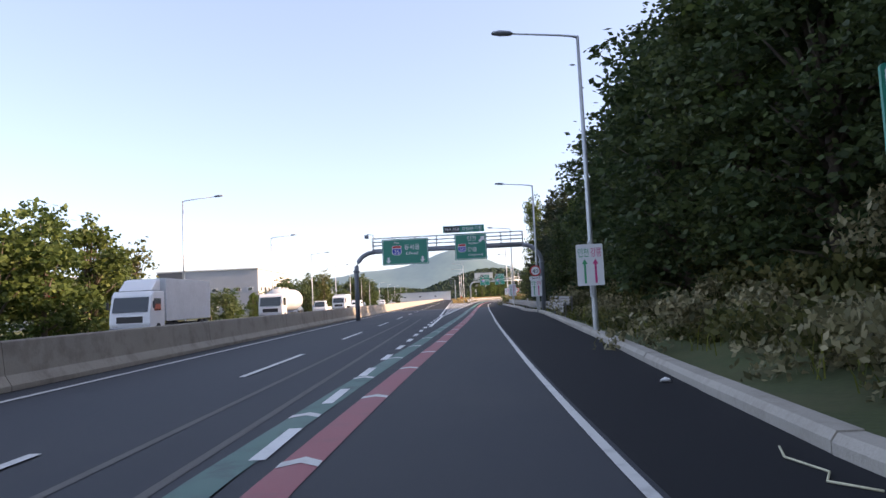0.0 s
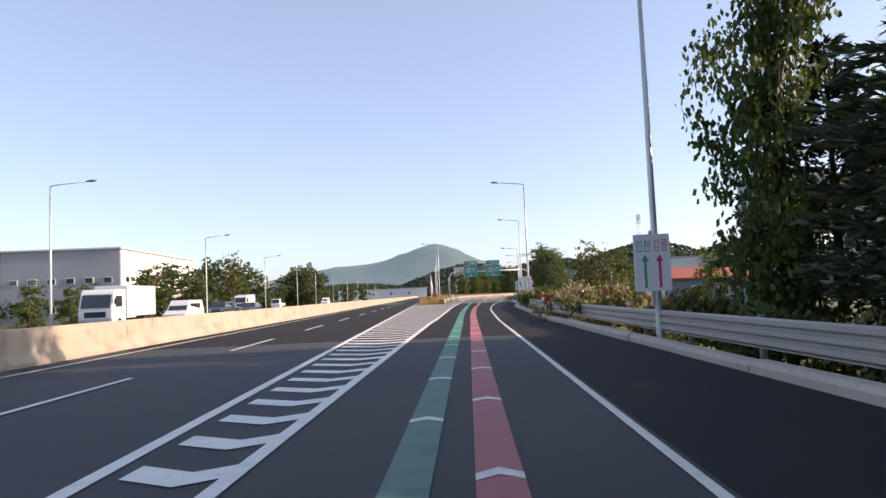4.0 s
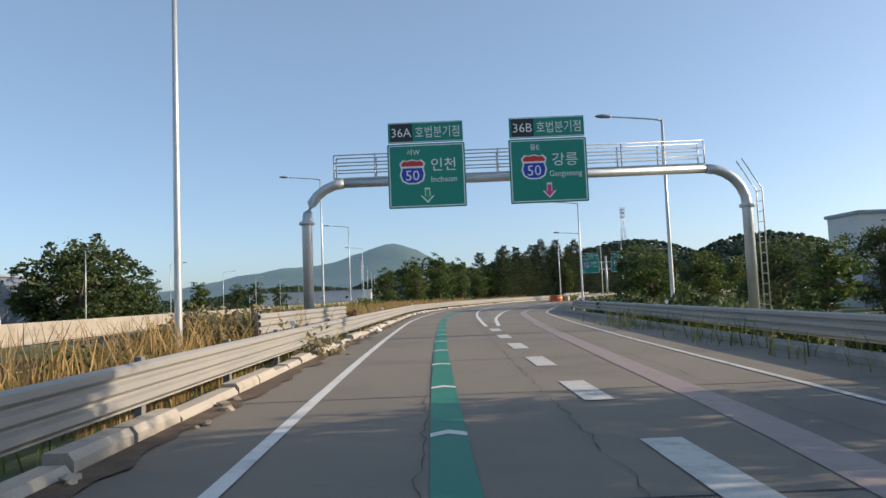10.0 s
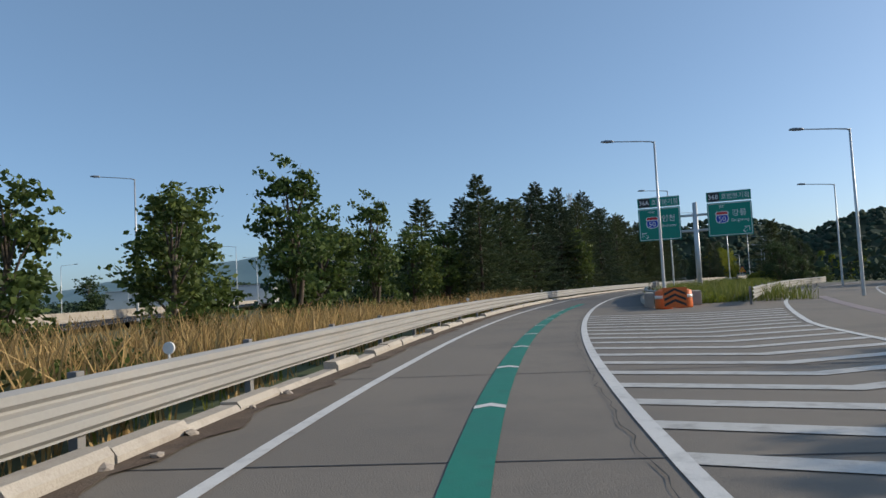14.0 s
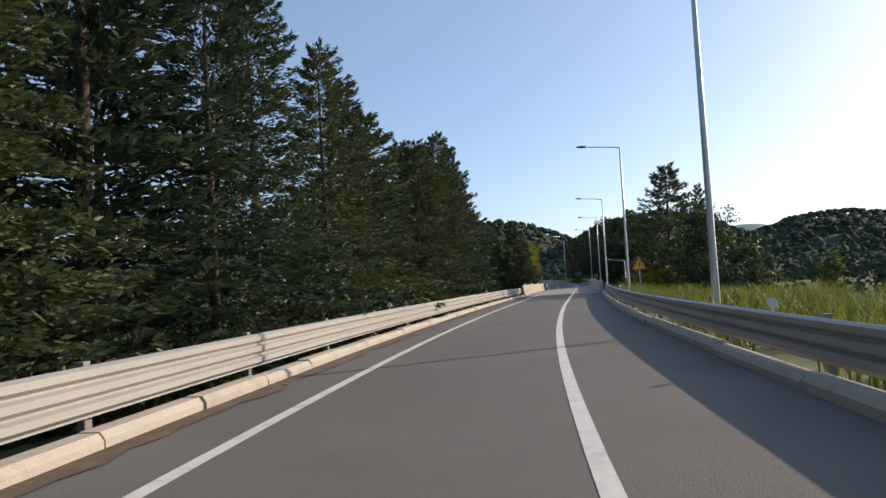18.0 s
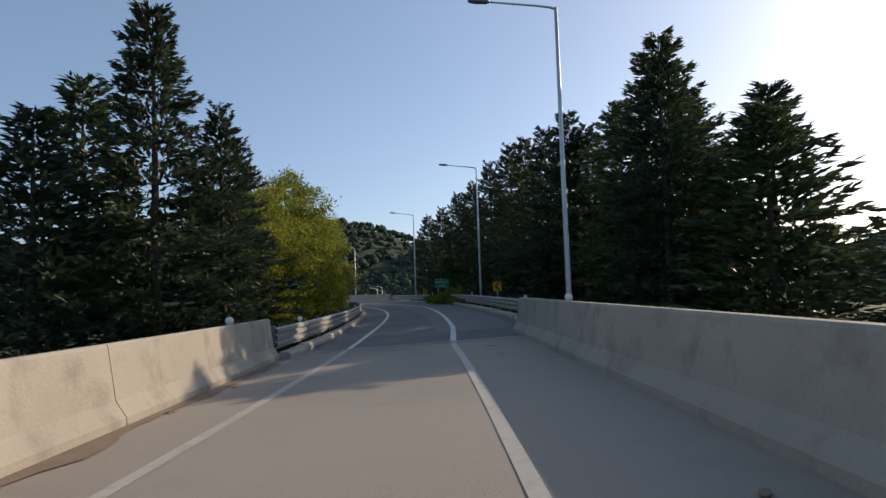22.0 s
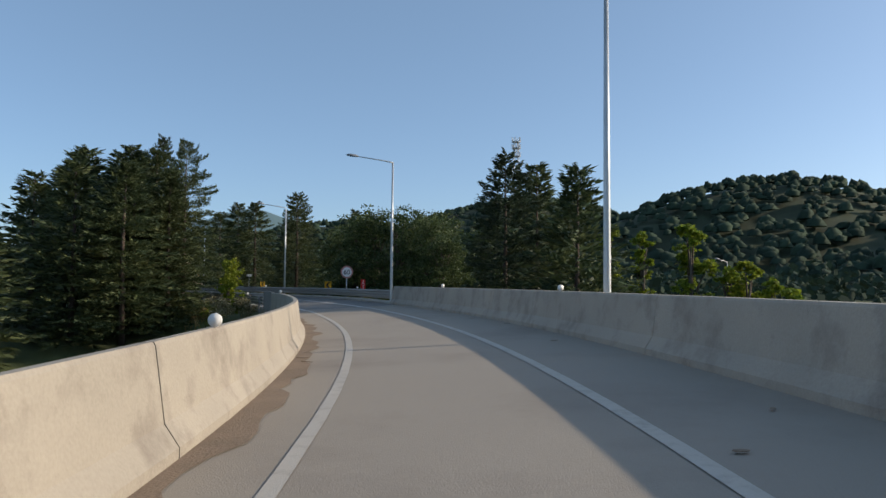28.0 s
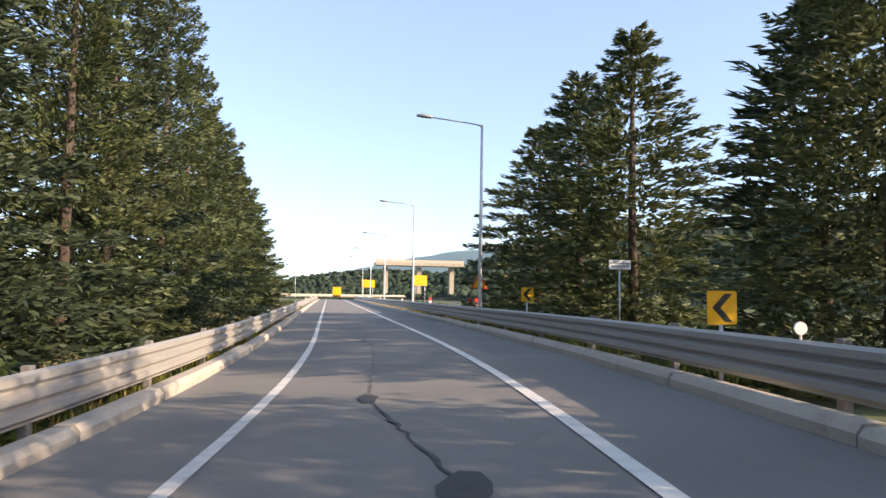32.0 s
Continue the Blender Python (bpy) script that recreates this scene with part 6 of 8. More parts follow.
# ---- the nose of the second gore ----
for s, la, r, h in ((321.5, 5.1, 0.42, 0.9), (322.3, 6.1, 0.42, 0.9), (323.2, 5.3, 0.42, 0.95), (323.4, 6.0, 0.42, 0.95)):
    t = thing("crash_drum", "faded orange plastic crash drum at the fork", "crash drum", stand(s, la, 0), "crash drums at the fork")
    part("drum", tube_mesh("drum", [(0, 0, 0), (0, 0, 0.08), (0, 0, h * 0.5), (0, 0, h * 0.94), (0, 0, h)], [r * 0.92, r, r * 0.96, r * 0.9, r * 0.6], ORANGE, 18), None, t)
    part("band", tube_mesh("band", [(0, 0, h * 0.55), (0, 0, h * 0.72)], r * 0.985, REFLECTOR, 18), None, t)
t = thing("chevron_board", "orange board with black chevrons before the crash drums", "road sign", stand(320.9, 5.6, 0))
part("board", plate(1.1, 0.95, 0.03, 0.03, 0, 0.55, 0), ORANGE, t)
for k in range(3):
    z = 0.12 + 0.26 * k
    part("chevron", flat_shape([(-0.5, z), (0, z + 0.24), (0.5, z), (0.5, z + 0.12), (0, z + 0.36), (-0.5, z + 0.12)], -0.006, 0.005), BLACK_SIGN, t)
for s, la in ((324.6, 4.5), (325.4, 6.9)):
    t = thing("concrete_block", "pale concrete block at the end of the island", "concrete block", stand(s, la, 0), "concrete blocks at the fork")
    part("block", box(0.5, 1.6, 0.75, (0, 0, 0), 0.06), KERB, t)

# ---- signs of the ramp ----
warning_triangle(stand(425.5, 6.4, 0.3))
chevron_sign(stand(512.2, 5.9, 0), 0.58, 1.35)
chevron_sign(stand(547.5, 5.6, 0), 0.5, 1.2)
chevron_sign(stand(646.4, 5.0, -0.15), 0.62, 1.2)
chevron_sign(stand(664.8, 4.75, -0.3), 0.5, 1.4)
chevron_sign(stand(680, 5.6, 0), 0.5, 1.3)
t = thing("brine_sign", "green roadside sign with white lettering on two posts", "road sign", stand(537.2, 5.5, 0))
for x in (-0.4, 0.4):
    part("post", tube_mesh("post", [(x, 0.05, -0.8), (x, 0.05, 2.2)], 0.03, STEEL, 8), None, t)
part("board", plate(1.55, 0.86, 0.05, 0.02, 0, 1.95, 0), GREEN_SIGN, t)
letters("염수분사구간", 0.26, 0, 2.06, -0.006, WHITE_SIGN, t, "lettering", 1.3)
letters("전방 500m", 0.16, 0, 1.72, -0.006, WHITE_SIGN, t, "lettering", 0.85)
for sz in (0.39, -0.39):
    part("border", plate(1.45, 0.02, 0.005, 0.003, -0.005, 1.95 + sz, 0), WHITE_SIGN, t)
speed_sign("60", stand(641.5, 5.05, -0.2), 2.35, 1.02, "round sixty speed limit sign with a faded ring", True)
t = thing("slow_sign", "narrow red board with white lettering on a post", "road sign", stand(638, 5.3, -0.15))
part("post", tube_mesh("post", [(0, 0.04, -0.8), (0, 0.04, 1.5)], 0.03, STEEL, 8), None, t)
part("board", plate(0.36, 0.74, 0.02, 0.02, 0, 1.3, 0), RED_SIGN, t)
for k, ch in enumerate("절대감속"):
    letters(ch, 0.17, 0, 1.57 - 0.18 * k, -0.006, WHITE_SIGN, t)
t = thing("name_plate", "small pale plate on a thin post among shrubs", "road sign", stand(672, 5.9, 0))
part("post", tube_mesh("post", [(0, 0.03, -0.8), (0, 0.03, 2.1)], 0.025, STEEL, 6), None, t)
part("board", plate(0.62, 0.26, 0.02, 0.02, 0, 2.1, 0), CAR_WHITE, t)
for z in (2.06, 2.14):
    part("lettering", plate(0.5, 0.03, 0.005, 0.003, -0.005, z, 0), CAR_GREY, t)
warning_triangle(stand(690, 5.9, 0), 1.0, 1.9)
for s, la in ((700, 7.5), (722, 8.0), (703, 8.6)):
    t = thing("marker_post", "red marker post with white bands", "marker post", stand(s, la, -0.3), "marker posts by the other road")
    part("post", box(0.28, 0.08, 1.3, (0, 0, 0), 0.02), RED_SIGN, t)
    part("band", box(0.285, 0.085, 0.2, (0, 0, 0.8)), WHITE_SIGN, t)

# ---- beyond the end: the other road, a flyover and an orange lorry ----
strip("other_carriageway", 688, 900, [(688, 9), (720, 7.6), (900, 9)], [(688, 13), (720, 16), (900, 18)], -0.08, ASPHALT_OLD, "pale grey road beside the ramp")
t = thing("flyover", "pale concrete flyover crossing far ahead", "bridge", stand(900, 30, 3.0))
part("deck", box(32, 9, 1.1, (0, 0, 8.7)), BARRIER, t)
part("parapet", box(32, 0.4, 1.0, (0, -4.3, 9.8)), KERB, t)
for x in (-12, 0, 12):
    part("pier", box(1.6, 3, 9.5, (x, 0, -1.2), 0.1), BARRIER, t)
truck(stand(846, 0.2, 0, 180) @ pose(0, -6.5, 0), "orange works lorry far ahead on the ramp", ORANGE, YELLOW_SIGN, 6.5, 3.2, 2.3)
for s, la, w in ((800, 6.2, 2.8), (760, 12.0, 2.2)):
    t = thing("works_board", "yellow roadworks board on two posts", "road sign", stand(s, la, 0))
    for x in (-w * 0.35, w * 0.35):
        part("post", tube_mesh("post", [(x, 0.05, -0.5), (x, 0.05, 4)], 0.05, STEEL, 6), None, t)
    part("board", plate(w, 1.6, 0.05, 0.04, 0, 3.6, 0), YELLOW_SIGN, t)

# ---- vehicles ----
def on_main(y, x, turn=0.0, z=-0.01):
    p = main_at(y, x, z)
    return pose(p.x, p.y, p.z, 0, 0, MAIN_BEARING + turn)


truck(on_main(38, -13.6), "white lorry with a silver tarpaulin box on the opposite carriageway", CAR_WHITE, TARP, 9.5, 3.5, 2.4, curtain=True)
truck(on_main(66, -13.2), "white tanker lorry on the opposite carriageway", CAR_WHITE, TARP, 9.5, 3.3, 2.4, tank=True)
van(on_main(128, -13.5), "white van on the opposite carriageway", CAR_WHITE)
van(on_main(96, -14.2), "white pickup lorry on the opposite carriageway", CAR_WHITE, 4.8, 1.95, 1.75, pickup=True)
truck(on_main(118, -15.0), "white box lorry on the opposite carriageway", CAR_WHITE, CAR_WHITE, 6.8, 3.0, 2.2)
van(on_main(92, -17.5), "dark saloon car on the opposite carriageway", CAR_DARK, 4.7, 1.45, 1.8, name="car")
van(on_main(160, -19.5), "dark people carrier on the opposite carriageway", CAR_DARK, 4.8, 1.75, 1.85)
van(on_main(166, -17.5), "dark car following on the opposite carriageway", CAR_DARK, 4.6, 1.5, 1.8, name="car")
truck(on_main(200, -27), "white box lorry seen over the median barrier", CAR_WHITE, CAR_WHITE, 6.0, 2.9, 2.1)
van(on_main(214, -24), "white pickup with a covered bed on the opposite carriageway", CAR_WHITE, 4.8, 1.95, 1.7, pickup=True)
van(on_main(262, -22), "white van far off on the opposite carriageway", CAR_WHITE)


# ---- buildings ----
def window_rows(parent, x0, x1, y, zs, n, w, h, name="window", flip=1):
    for z in zs:
        for i in range(n):
            x = x0 + (x1 - x0) * (i + 0.5) / n
            wd = part(name, box(w, 0.12, h, (x, y, z - h / 2)), CAR_WHITE, parent, "white framed window")
            part("pane", box(w * 0.86, 0.06, h * 0.82, (x, y - 0.06 * flip, z - h * 0.41)), GLASS, wd)


t = thing("warehouse", "grey clad warehouse with two rows of windows", "warehouse", pose(-61.4, 211, -1.5, 0, 0, -1))
part("wall", box(30, 49.5, 14.6, (0, 24.75, 0)), CLAD_GREY, t)
part("end_wall", box(7.5, 0.3, 14.4, (-11.3, -0.12, 0)), CLAD_DARK, t, "dark clad wall strip")
part("side_cladding", box(0.3, 49.2, 14.4, (15.06, 24.75, 0)), CLAD_LIGHT, t, "pale clad side wall")
part("roof", box(30.8, 50.2, 0.4, (0, 24.75, 14.6), 0.1), CLAD_LIGHT, t)
window_rows(t, -7, 14.5, -0.05, (3.0, 8.6), 6, 1.7, 1.2)
for i in range(9):
    for z in (3.0, 8.6):
        wd = part("window", box(0.12, 1.8, 1.3, (15.24, 3 + 5.4 * i, z - 0.65)), CAR_WHITE, t)
        part("pane", box(0.06, 1.5, 1.05, (15.29, 3 + 5.4 * i, z - 0.52)), GLASS, wd)
for x, y, w, d, h, ma, lab in ((-52, 326, 26, 30, 9.5, CLAD_BLUE, "dark blue-grey clad shed"), (-94, 296, 24, 30, 11, CLAD_DARK, "dark clad factory hall"), (1.5, 555, 60, 30, 8, CLAD_LIGHT, "long pale shed far off"), (67, 630, 16, 14, 24, CLAD_LIGHT, "distant white block")):
    t = thing("shed", lab + " behind trees", "building", pose(x, y, -1.5, 0, 0, -3))
    part("wall", box(w, d, h, (0, 0, 0)), ma, t)
    part("roof", box(w + 0.6, d + 0.6, 0.4, (0, 0, h), 0.08), CLAD_GREY, t)
    window_rows(t, -w * 0.4, w * 0.4, -d / 2 - 0.05, (h * 0.6,), 4, 1.6, 1.2)
t = thing("shop_building", "white building with a red sign panel behind the expressway", "building", pose(-78, 153, -1.2, 0, 0, -8))
part("wall", box(17, 14, 10.5, (0, 0, 0)), CLAD_LIGHT, t)
part("sign_panel", box(17.2, 0.3, 4.2, (0, -7.1, 6.5)), RED_SIGN, t, "red sign panel with a pale band")
part("sign_band", box(9, 0.1, 1.1, (0.5, -7.3, 8.1)), WHITE_SIGN, t)
window_rows(t, -7, 7, -7.05, (4.4,), 5, 1.8, 1.6)
part("roof", box(17.4, 14.4, 0.4, (0, 0, 10.5), 0.05), CLAD_GREY, t)

t = thing("logistics_centre", "tall grey logistics building with an overhanging upper block", "building", pose(103.5, 249, -5.4, 0, 0, -5))
part("upper_block", box(64, 7, 15.5, (32, 3.5, 19.5)), CLAD_GREY, t)
part("corner_panel", box(7.5, 0.3, 15.3, (3.7, -0.13, 19.6)), CLAD_DARK, t, "dark clad corner panel")
for x, ma in ((21, CLAD_BEIGE), (42, CLAD_BEIGE)):
    part("panel", box(6, 0.3, 15.3, (x, -0.13, 19.6)), ma, t, "beige clad panel")
for x in (8.5, 24.5):
    for k in range(8):
        wd = part("window", box(1.0, 0.2, 1.3, (x, -0.1, 20.2 + 1.8 * k)), CAR_WHITE, t)
        part("pane", box(0.8, 0.1, 1.05, (x, -0.2, 20.3 + 1.8 * k)), GLASS, wd)
part("banner", box(15, 0.15, 6.2, (33, -0.3, 28)), YELLOW_SIGN, t, "yellow banner with dark lettering")
letters("임대문의", 3.2, 33, 32.1, -0.4, BLACK_SIGN, t, "lettering", 13)
part("number_bar", box(12.5, 0.05, 1.5, (33, -0.4, 28.6)), RED_SIGN, t)
part("soffit", box(63, 6.6, 0.4, (32, 3.5, 19.1)), CLAD_DARK, t)
for i in range(9):
    part("column", box(0.8, 0.8, 4.6, (3 + 7.2 * i, 1, 14.6)), CLAD_LIGHT, t)
part("podium", box(72, 8, 14.6, (30, 5, 0)), CLAD_GREY, t)
part("podium_band", box(72.3, 0.3, 3.2, (30, 0.9, 5.5)), CLAD_DARK, t, "dark band above loading doors")
window_rows(t, 2, 60, 0.95, (11.5,), 6, 3.4, 1.1)
t = thing("low_hall", "blue-grey clad hall with a white upper wall", "building", pose(78, 262, -2, 0, 0, -5))
part("wall", box(38, 6, 11, (19, 3, 0)), CLAD_LIGHT, t)
part("lower_wall", box(38.3, 0.3, 4.5, (19, -0.1, 0)), CLAD_BLUE, t)
window_rows(t, 2, 34, -0.1, (7.5,), 5, 3.0, 1.1)
part("roof", box(38.5, 6.5, 0.4, (19, 3, 11), 0.05), CLAD_GREY, t)
t = thing("roadside_house", "small blue-grey site house with a red roof", "building", pose(39, 139, -2.2, 0, 0, -14))
part("wall", box(9, 6.5, 4.3, (0, 0, 0)), CLAD_BLUE, t)
part("roof", prism([(-3.7, 4.3), (0, 5.4), (3.7, 4.3), (3.7, 4.15), (-3.7, 4.15)], 4.9, ROOF_RED, "roof", 0.02), None, t)
window_rows(t, -3.6, 3.6, -3.3, (3.0,), 3, 1.0, 1.1)
t = thing("cctv_pole", "thin grey pole behind the guardrail", "pole", stand(140, 13.5, -1.6))
part("pole", tube_mesh("pole", [(0, 0, 0), (0, 0, 4.6)], 0.06, STEEL, 8), None, t)
truck(pose(50, 170, -1.9, 0, 0, 60), "white box lorry parked beyond the verge", CAR_WHITE, CAR_WHITE, 6.0, 2.8, 2.2)

# ---- radio mast on the hill ----
t = thing("radio_mast", "steel lattice radio mast on the wooded hill", "mast", pose(320.4, 911, 50))
for sx in (-1, 1):
    for sy in (-1, 1):
        part("leg", tube_mesh("leg", [(sx * 2.4, sy * 2.4, 0), (sx * 1.0, sy * 1.0, 40)], 0.22, STEEL, 6), None, t)
for k in range(9):
    w = 2.4 - 1.4 * (k * 4.5) / 40
    for a, b in (((-w, -w), (w, -w)), ((w, -w), (w, w)), ((w, w), (-w, w)), ((-w, w), (-w, -w))):
        part("brace", tube_mesh("brace", [(a[0], a[1], k * 4.5), (b[0], b[1], k * 4.5 + (4.5 if k % 2 else 0))], 0.12, STEEL, 5), None, t)
for z in (30, 35, 39):
    part("platform", tube_mesh("platform", [(0, 0, z), (0, 0, z + 0.5)], 2.6, STEEL, 12), None, t)
    for k in range(6):
        a = k * math.pi / 3
        part("antenna", box(0.5, 0.5, 3.0, (2.6 * math.cos(a), 2.6 * math.sin(a), z), 0.05), CAR_WHITE, t)
# ---- far hills ----
HILLS = [(335, 925, 53, 130, 105), (395, 770, 45, 110, 85), (462, 667, 41, 105, 75), (553, 589, 34, 120, 80), (704, 501, 30, 170, 90), (896, 403, 30, 200, 110), (222, 950, 38, 120, 90), (130, 1090, 42, 120, 90), (711, 741, 26, 220, 130), (-55, 1150, 20, 150, 80)]


def hill_height(x, y):
    z = -8.0
    for cx, cy, h, rx, ry in HILLS:
        z = np.maximum(z, -8 + (h + 8) * np.exp(-(((x - cx) / rx) ** 2 + ((y - cy) / ry) ** 2)))
    return z


_hx, _hy = np.meshgrid(np.arange(-250, 1150, 14.0), np.arange(300, 1330, 14.0))
_hz = hill_height(_hx, _hy)
_hz = _hz + np.array([2.5 * noise.noise(Vector((a * 0.03, b * 0.03, 3))) for a, b in zip(_hx.ravel(), _hy.ravel())]).reshape(_hx.shape)
_n = _hx.shape[1]
_keep = [(j * _n + i, j * _n + i + 1, (j + 1) * _n + i + 1, (j + 1) * _n + i) for j in range(_hx.shape[0] - 1) for i in range(_n - 1) if max(_hz[j, i], _hz[j + 1, i + 1]) > -5]
tagged(part("hill", mesh_from("hill", np.stack([_hx.ravel(), _hy.ravel(), _hz.ravel()], 1), _keep, WOODS_FLOOR, True), None, None), "wooded hill beyond the junction", "hill", "", "structure")
_rng = np.random.default_rng(11)
_cx, _cy = _rng.uniform(-240, 1000, 140000), _rng.uniform(330, 1250, 140000)
_cz = hill_height(_cx, _cy)
_ok = _cz > -2
_cx, _cy, _cz = _cx[_ok][:20000], _cy[_ok][:20000], _cz[_ok][:20000]
# each crown is a lumpy, uneven dome
_rings = [(1.0, -0.2), (0.86, 0.55), (0.35, 1.0)]
_k = 6
_v = np.empty((len(_cx), 3 * _k, 3))
_r, _h = _rng.uniform(1.2, 3.0, len(_cx)), _rng.uniform(0.6, 1.05, len(_cx))
for _j, (_w, _z) in enumerate(_rings):
    for _i in range(_k):
        _t = 2 * math.pi * (_i + 0.5 * _j) / _k
        _q = _rng.uniform(0.72, 1.28, len(_cx)) * _r
        _v[:, _j * _k + _i] = np.stack([_cx + _w * _q * math.cos(_t), _cy + _w * _q * math.sin(_t), _cz + 2.2 + _z * _h * _q], 1)
_o = (np.arange(len(_cx)) * 3 * _k)[:, None, None]
_f = np.array([(_j * _k + _i, _j * _k + (_i + 1) % _k, (_j + 1) * _k + (_i + 1) % _k, (_j + 1) * _k + _i) for _j in range(2) for _i in range(_k)] + [(2 * _k, 2 * _k + 1, 2 * _k + 2, 2 * _k + 3), (2 * _k + 3, 2 * _k + 4, 2 * _k + 5, 2 * _k)])
_f = (_o + _f[None]).reshape(-1, 4)
_v = _v.reshape(-1, 3)
_me = quads_mesh("woods", _v, _f, WOODS)
_me.polygons.foreach_set("use_smooth", np.ones(len(_me.polygons), bool))
tagged(part("woods", _me, None, None), "dense green woods on the hill", "woods", "", "stuff")

# low woods that fill the ground below the ramp and beyond the expressway
_cx, _cy = _rng.uniform(-330, 520, 26000), _rng.uniform(60, 820, 26000)
_s2, _l2 = along(_cx, _cy)
_a = radians(MAIN_BEARING)
_m2 = (_cx - MAIN_X) * math.cos(_a) + _cy * math.sin(_a)
_ok = ((_s2 > 352) & (_l2 > 24) | (_s2 > 352) & (_l2 < -22) & (_m2 > 16) | (_m2 < -56) | (_m2 > 16) & (_l2 < -20) & (_s2 > 352)) & (np.abs(_l2) < 330) & (_s2 < 815)
_ok &= ~((_s2 > 660) & (np.abs(_l2) < 40))
_cx, _cy = _cx[_ok][:6000], _cy[_ok][:6000]
_c = np.stack([_cx, _cy, ground_height(_cx, _cy) + 1.2], 1)
_d = _rng.normal(size=(len(_cx), 34, 3))
_d /= np.linalg.norm(_d, axis=2, keepdims=True)
_d[:, :, 2] = np.abs(_d[:, :, 2])
_c = _c[:, None, :] + _d * _rng.uniform(1.6, 4.4, (len(_cx), 1, 1)) * np.array([1, 1, 1.1])
_v, _f = leaf_quads(_c.reshape(-1, 3), 0.7, 0.75, _rng, 1.3)
tagged(part("low_woods", quads_mesh("low_woods", _v, _f, WOODS), None, None), "dense low green trees below the ramp", "woods", "", "stuff")

# the mountain on the horizon
MOUNTAIN = [(110, 1570, 59, 100, 150), (-60, 1580, 78, 260, 190), (230, 1580, 30, 110, 150), (-380, 1620, 22, 200, 150), (430, 1640, 40, 190, 150)]
_mx, _my = np.meshgrid(np.arange(-900, 900, 16.0), np.arange(1250, 1960, 16.0))
_mz = np.full(_mx.shape, -12.0)
for cx, cy, h, rx, ry in MOUNTAIN:
    _mz += h * np.exp(-(((_mx - cx) / rx) ** 2 + ((_my - cy) / ry) ** 2))
_mz += np.array([5.5 * noise.fractal(Vector((a * 0.014, b * 0.014, 1)), 0.9, 2.0, 5) for a, b in zip(_mx.ravel(), _my.ravel())]).reshape(_mx.shape)
_n = _mx.shape[1]
tagged(part("mountain", mesh_from("mountain", np.stack([_mx.ravel(), _my.ravel(), _mz.ravel()], 1), [(j * _n + i, j * _n + i + 1, (j + 1) * _n + i + 1, (j + 1) * _n + i) for j in range(_mx.shape[0] - 1) for i in range(_n - 1)], HAZED_MOUNTAIN_WOODS, True), None, None), "wooded mountain on the horizon, blue with emissive haze", "mountain", "", "structure")

# a far ridge across the valley
RIDGE = [(1331, 1164, 96, 190, 150), (1441, 965, 84, 170, 150), (1500, 760, 66, 200, 140), (1180, 1330, 80, 190, 150), (1560, 560, 52, 200, 150)]
_mx, _my = np.meshgrid(np.arange(960, 1820, 18.0), np.arange(380, 1560, 18.0))
_mz = np.full(_mx.shape, -12.0)
for cx, cy, h, rx, ry in RIDGE:
    _mz = np.maximum(_mz, -12 + (h + 4) * np.exp(-(((_mx - cx) / rx) ** 2 + ((_my - cy) / ry) ** 2)))
_mz += np.array([5.0 * noise.fractal(Vector((a * 0.014, b * 0.014, 4)), 0.9, 2.0, 5) for a, b in zip(_mx.ravel(), _my.ravel())]).reshape(_mx.shape)
_n = _mx.shape[1]
tagged(part("mountain", mesh_from("mountain", np.stack([_mx.ravel(), _my.ravel(), _mz.ravel()], 1), [(j * _n + i, j * _n + i + 1, (j + 1) * _n + i + 1, (j + 1) * _n + i) for j in range(_mx.shape[0] - 1) for i in range(_n - 1)], HAZED_MOUNTAIN_WOODS, True), None, None), "wooded ridge across the valley, blue with emissive haze", "mountain", "", "structure")

# ---- kinds of trees ----
CONIFERS = [conifer_meshes(14, 5.4, 1, SPRUCE, fine=1.5), conifer_meshes(14, 5.2, 2, FIR_DARK, fine=1.5), conifer_meshes(14, 5.8, 3, SPRUCE, fine=1.5, bare=0.1), conifer_meshes(14, 5.6, 4, FIR_DARK, fine=1.5, bare=0.03), conifer_meshes(14, 6.0, 5, SPRUCE, fine=1.5, bare=0.14, density=0.8)]
FINE = [conifer_meshes(14, 5.4, 6, SPRUCE, fine=2.3), conifer_meshes(14, 5.3, 7, FIR_DARK, fine=2.3), conifer_meshes(14, 5.8, 8, SPRUCE, bare=0.1, fine=2.3)]
COARSE = [conifer_meshes(14, 5.4, 9, FIR_DARK, density=0.6, fine=0.9), conifer_meshes(14, 5.8, 10, SPRUCE, density=0.6, fine=0.9)]
BROADS = [broad_meshes(9, 3.2, 11, LEAF, leaf=0.25, count=3300, bare=0.1), broad_meshes(9, 3.6, 12, LEAF_DARK, leaf=0.3, count=2700, bare=0.12), broad_meshes(9, 2.6, 13, LEAF, leaf=0.22, count=3600, bare=0.05, twigs=8, blobs=20), broad_meshes(9, 3.4, 14, LEAF_DARK, leaf=0.3, count=2700, bare=0.1)]
DENSE = [broad_meshes(9, 3.5, 15, LEAF_DARK, leaf=0.14, count=12000, bare=0.06, blobs=28), broad_meshes(9, 3.3, 16, LEAF_DARK, leaf=0.14, count=12000, bare=0.08, blobs=24, twigs=8)]
VINE = broad_meshes(4, 1.5, 17, LEAF_BRIGHT, leaf=0.13, count=3600, bare=0.05, blobs=14)
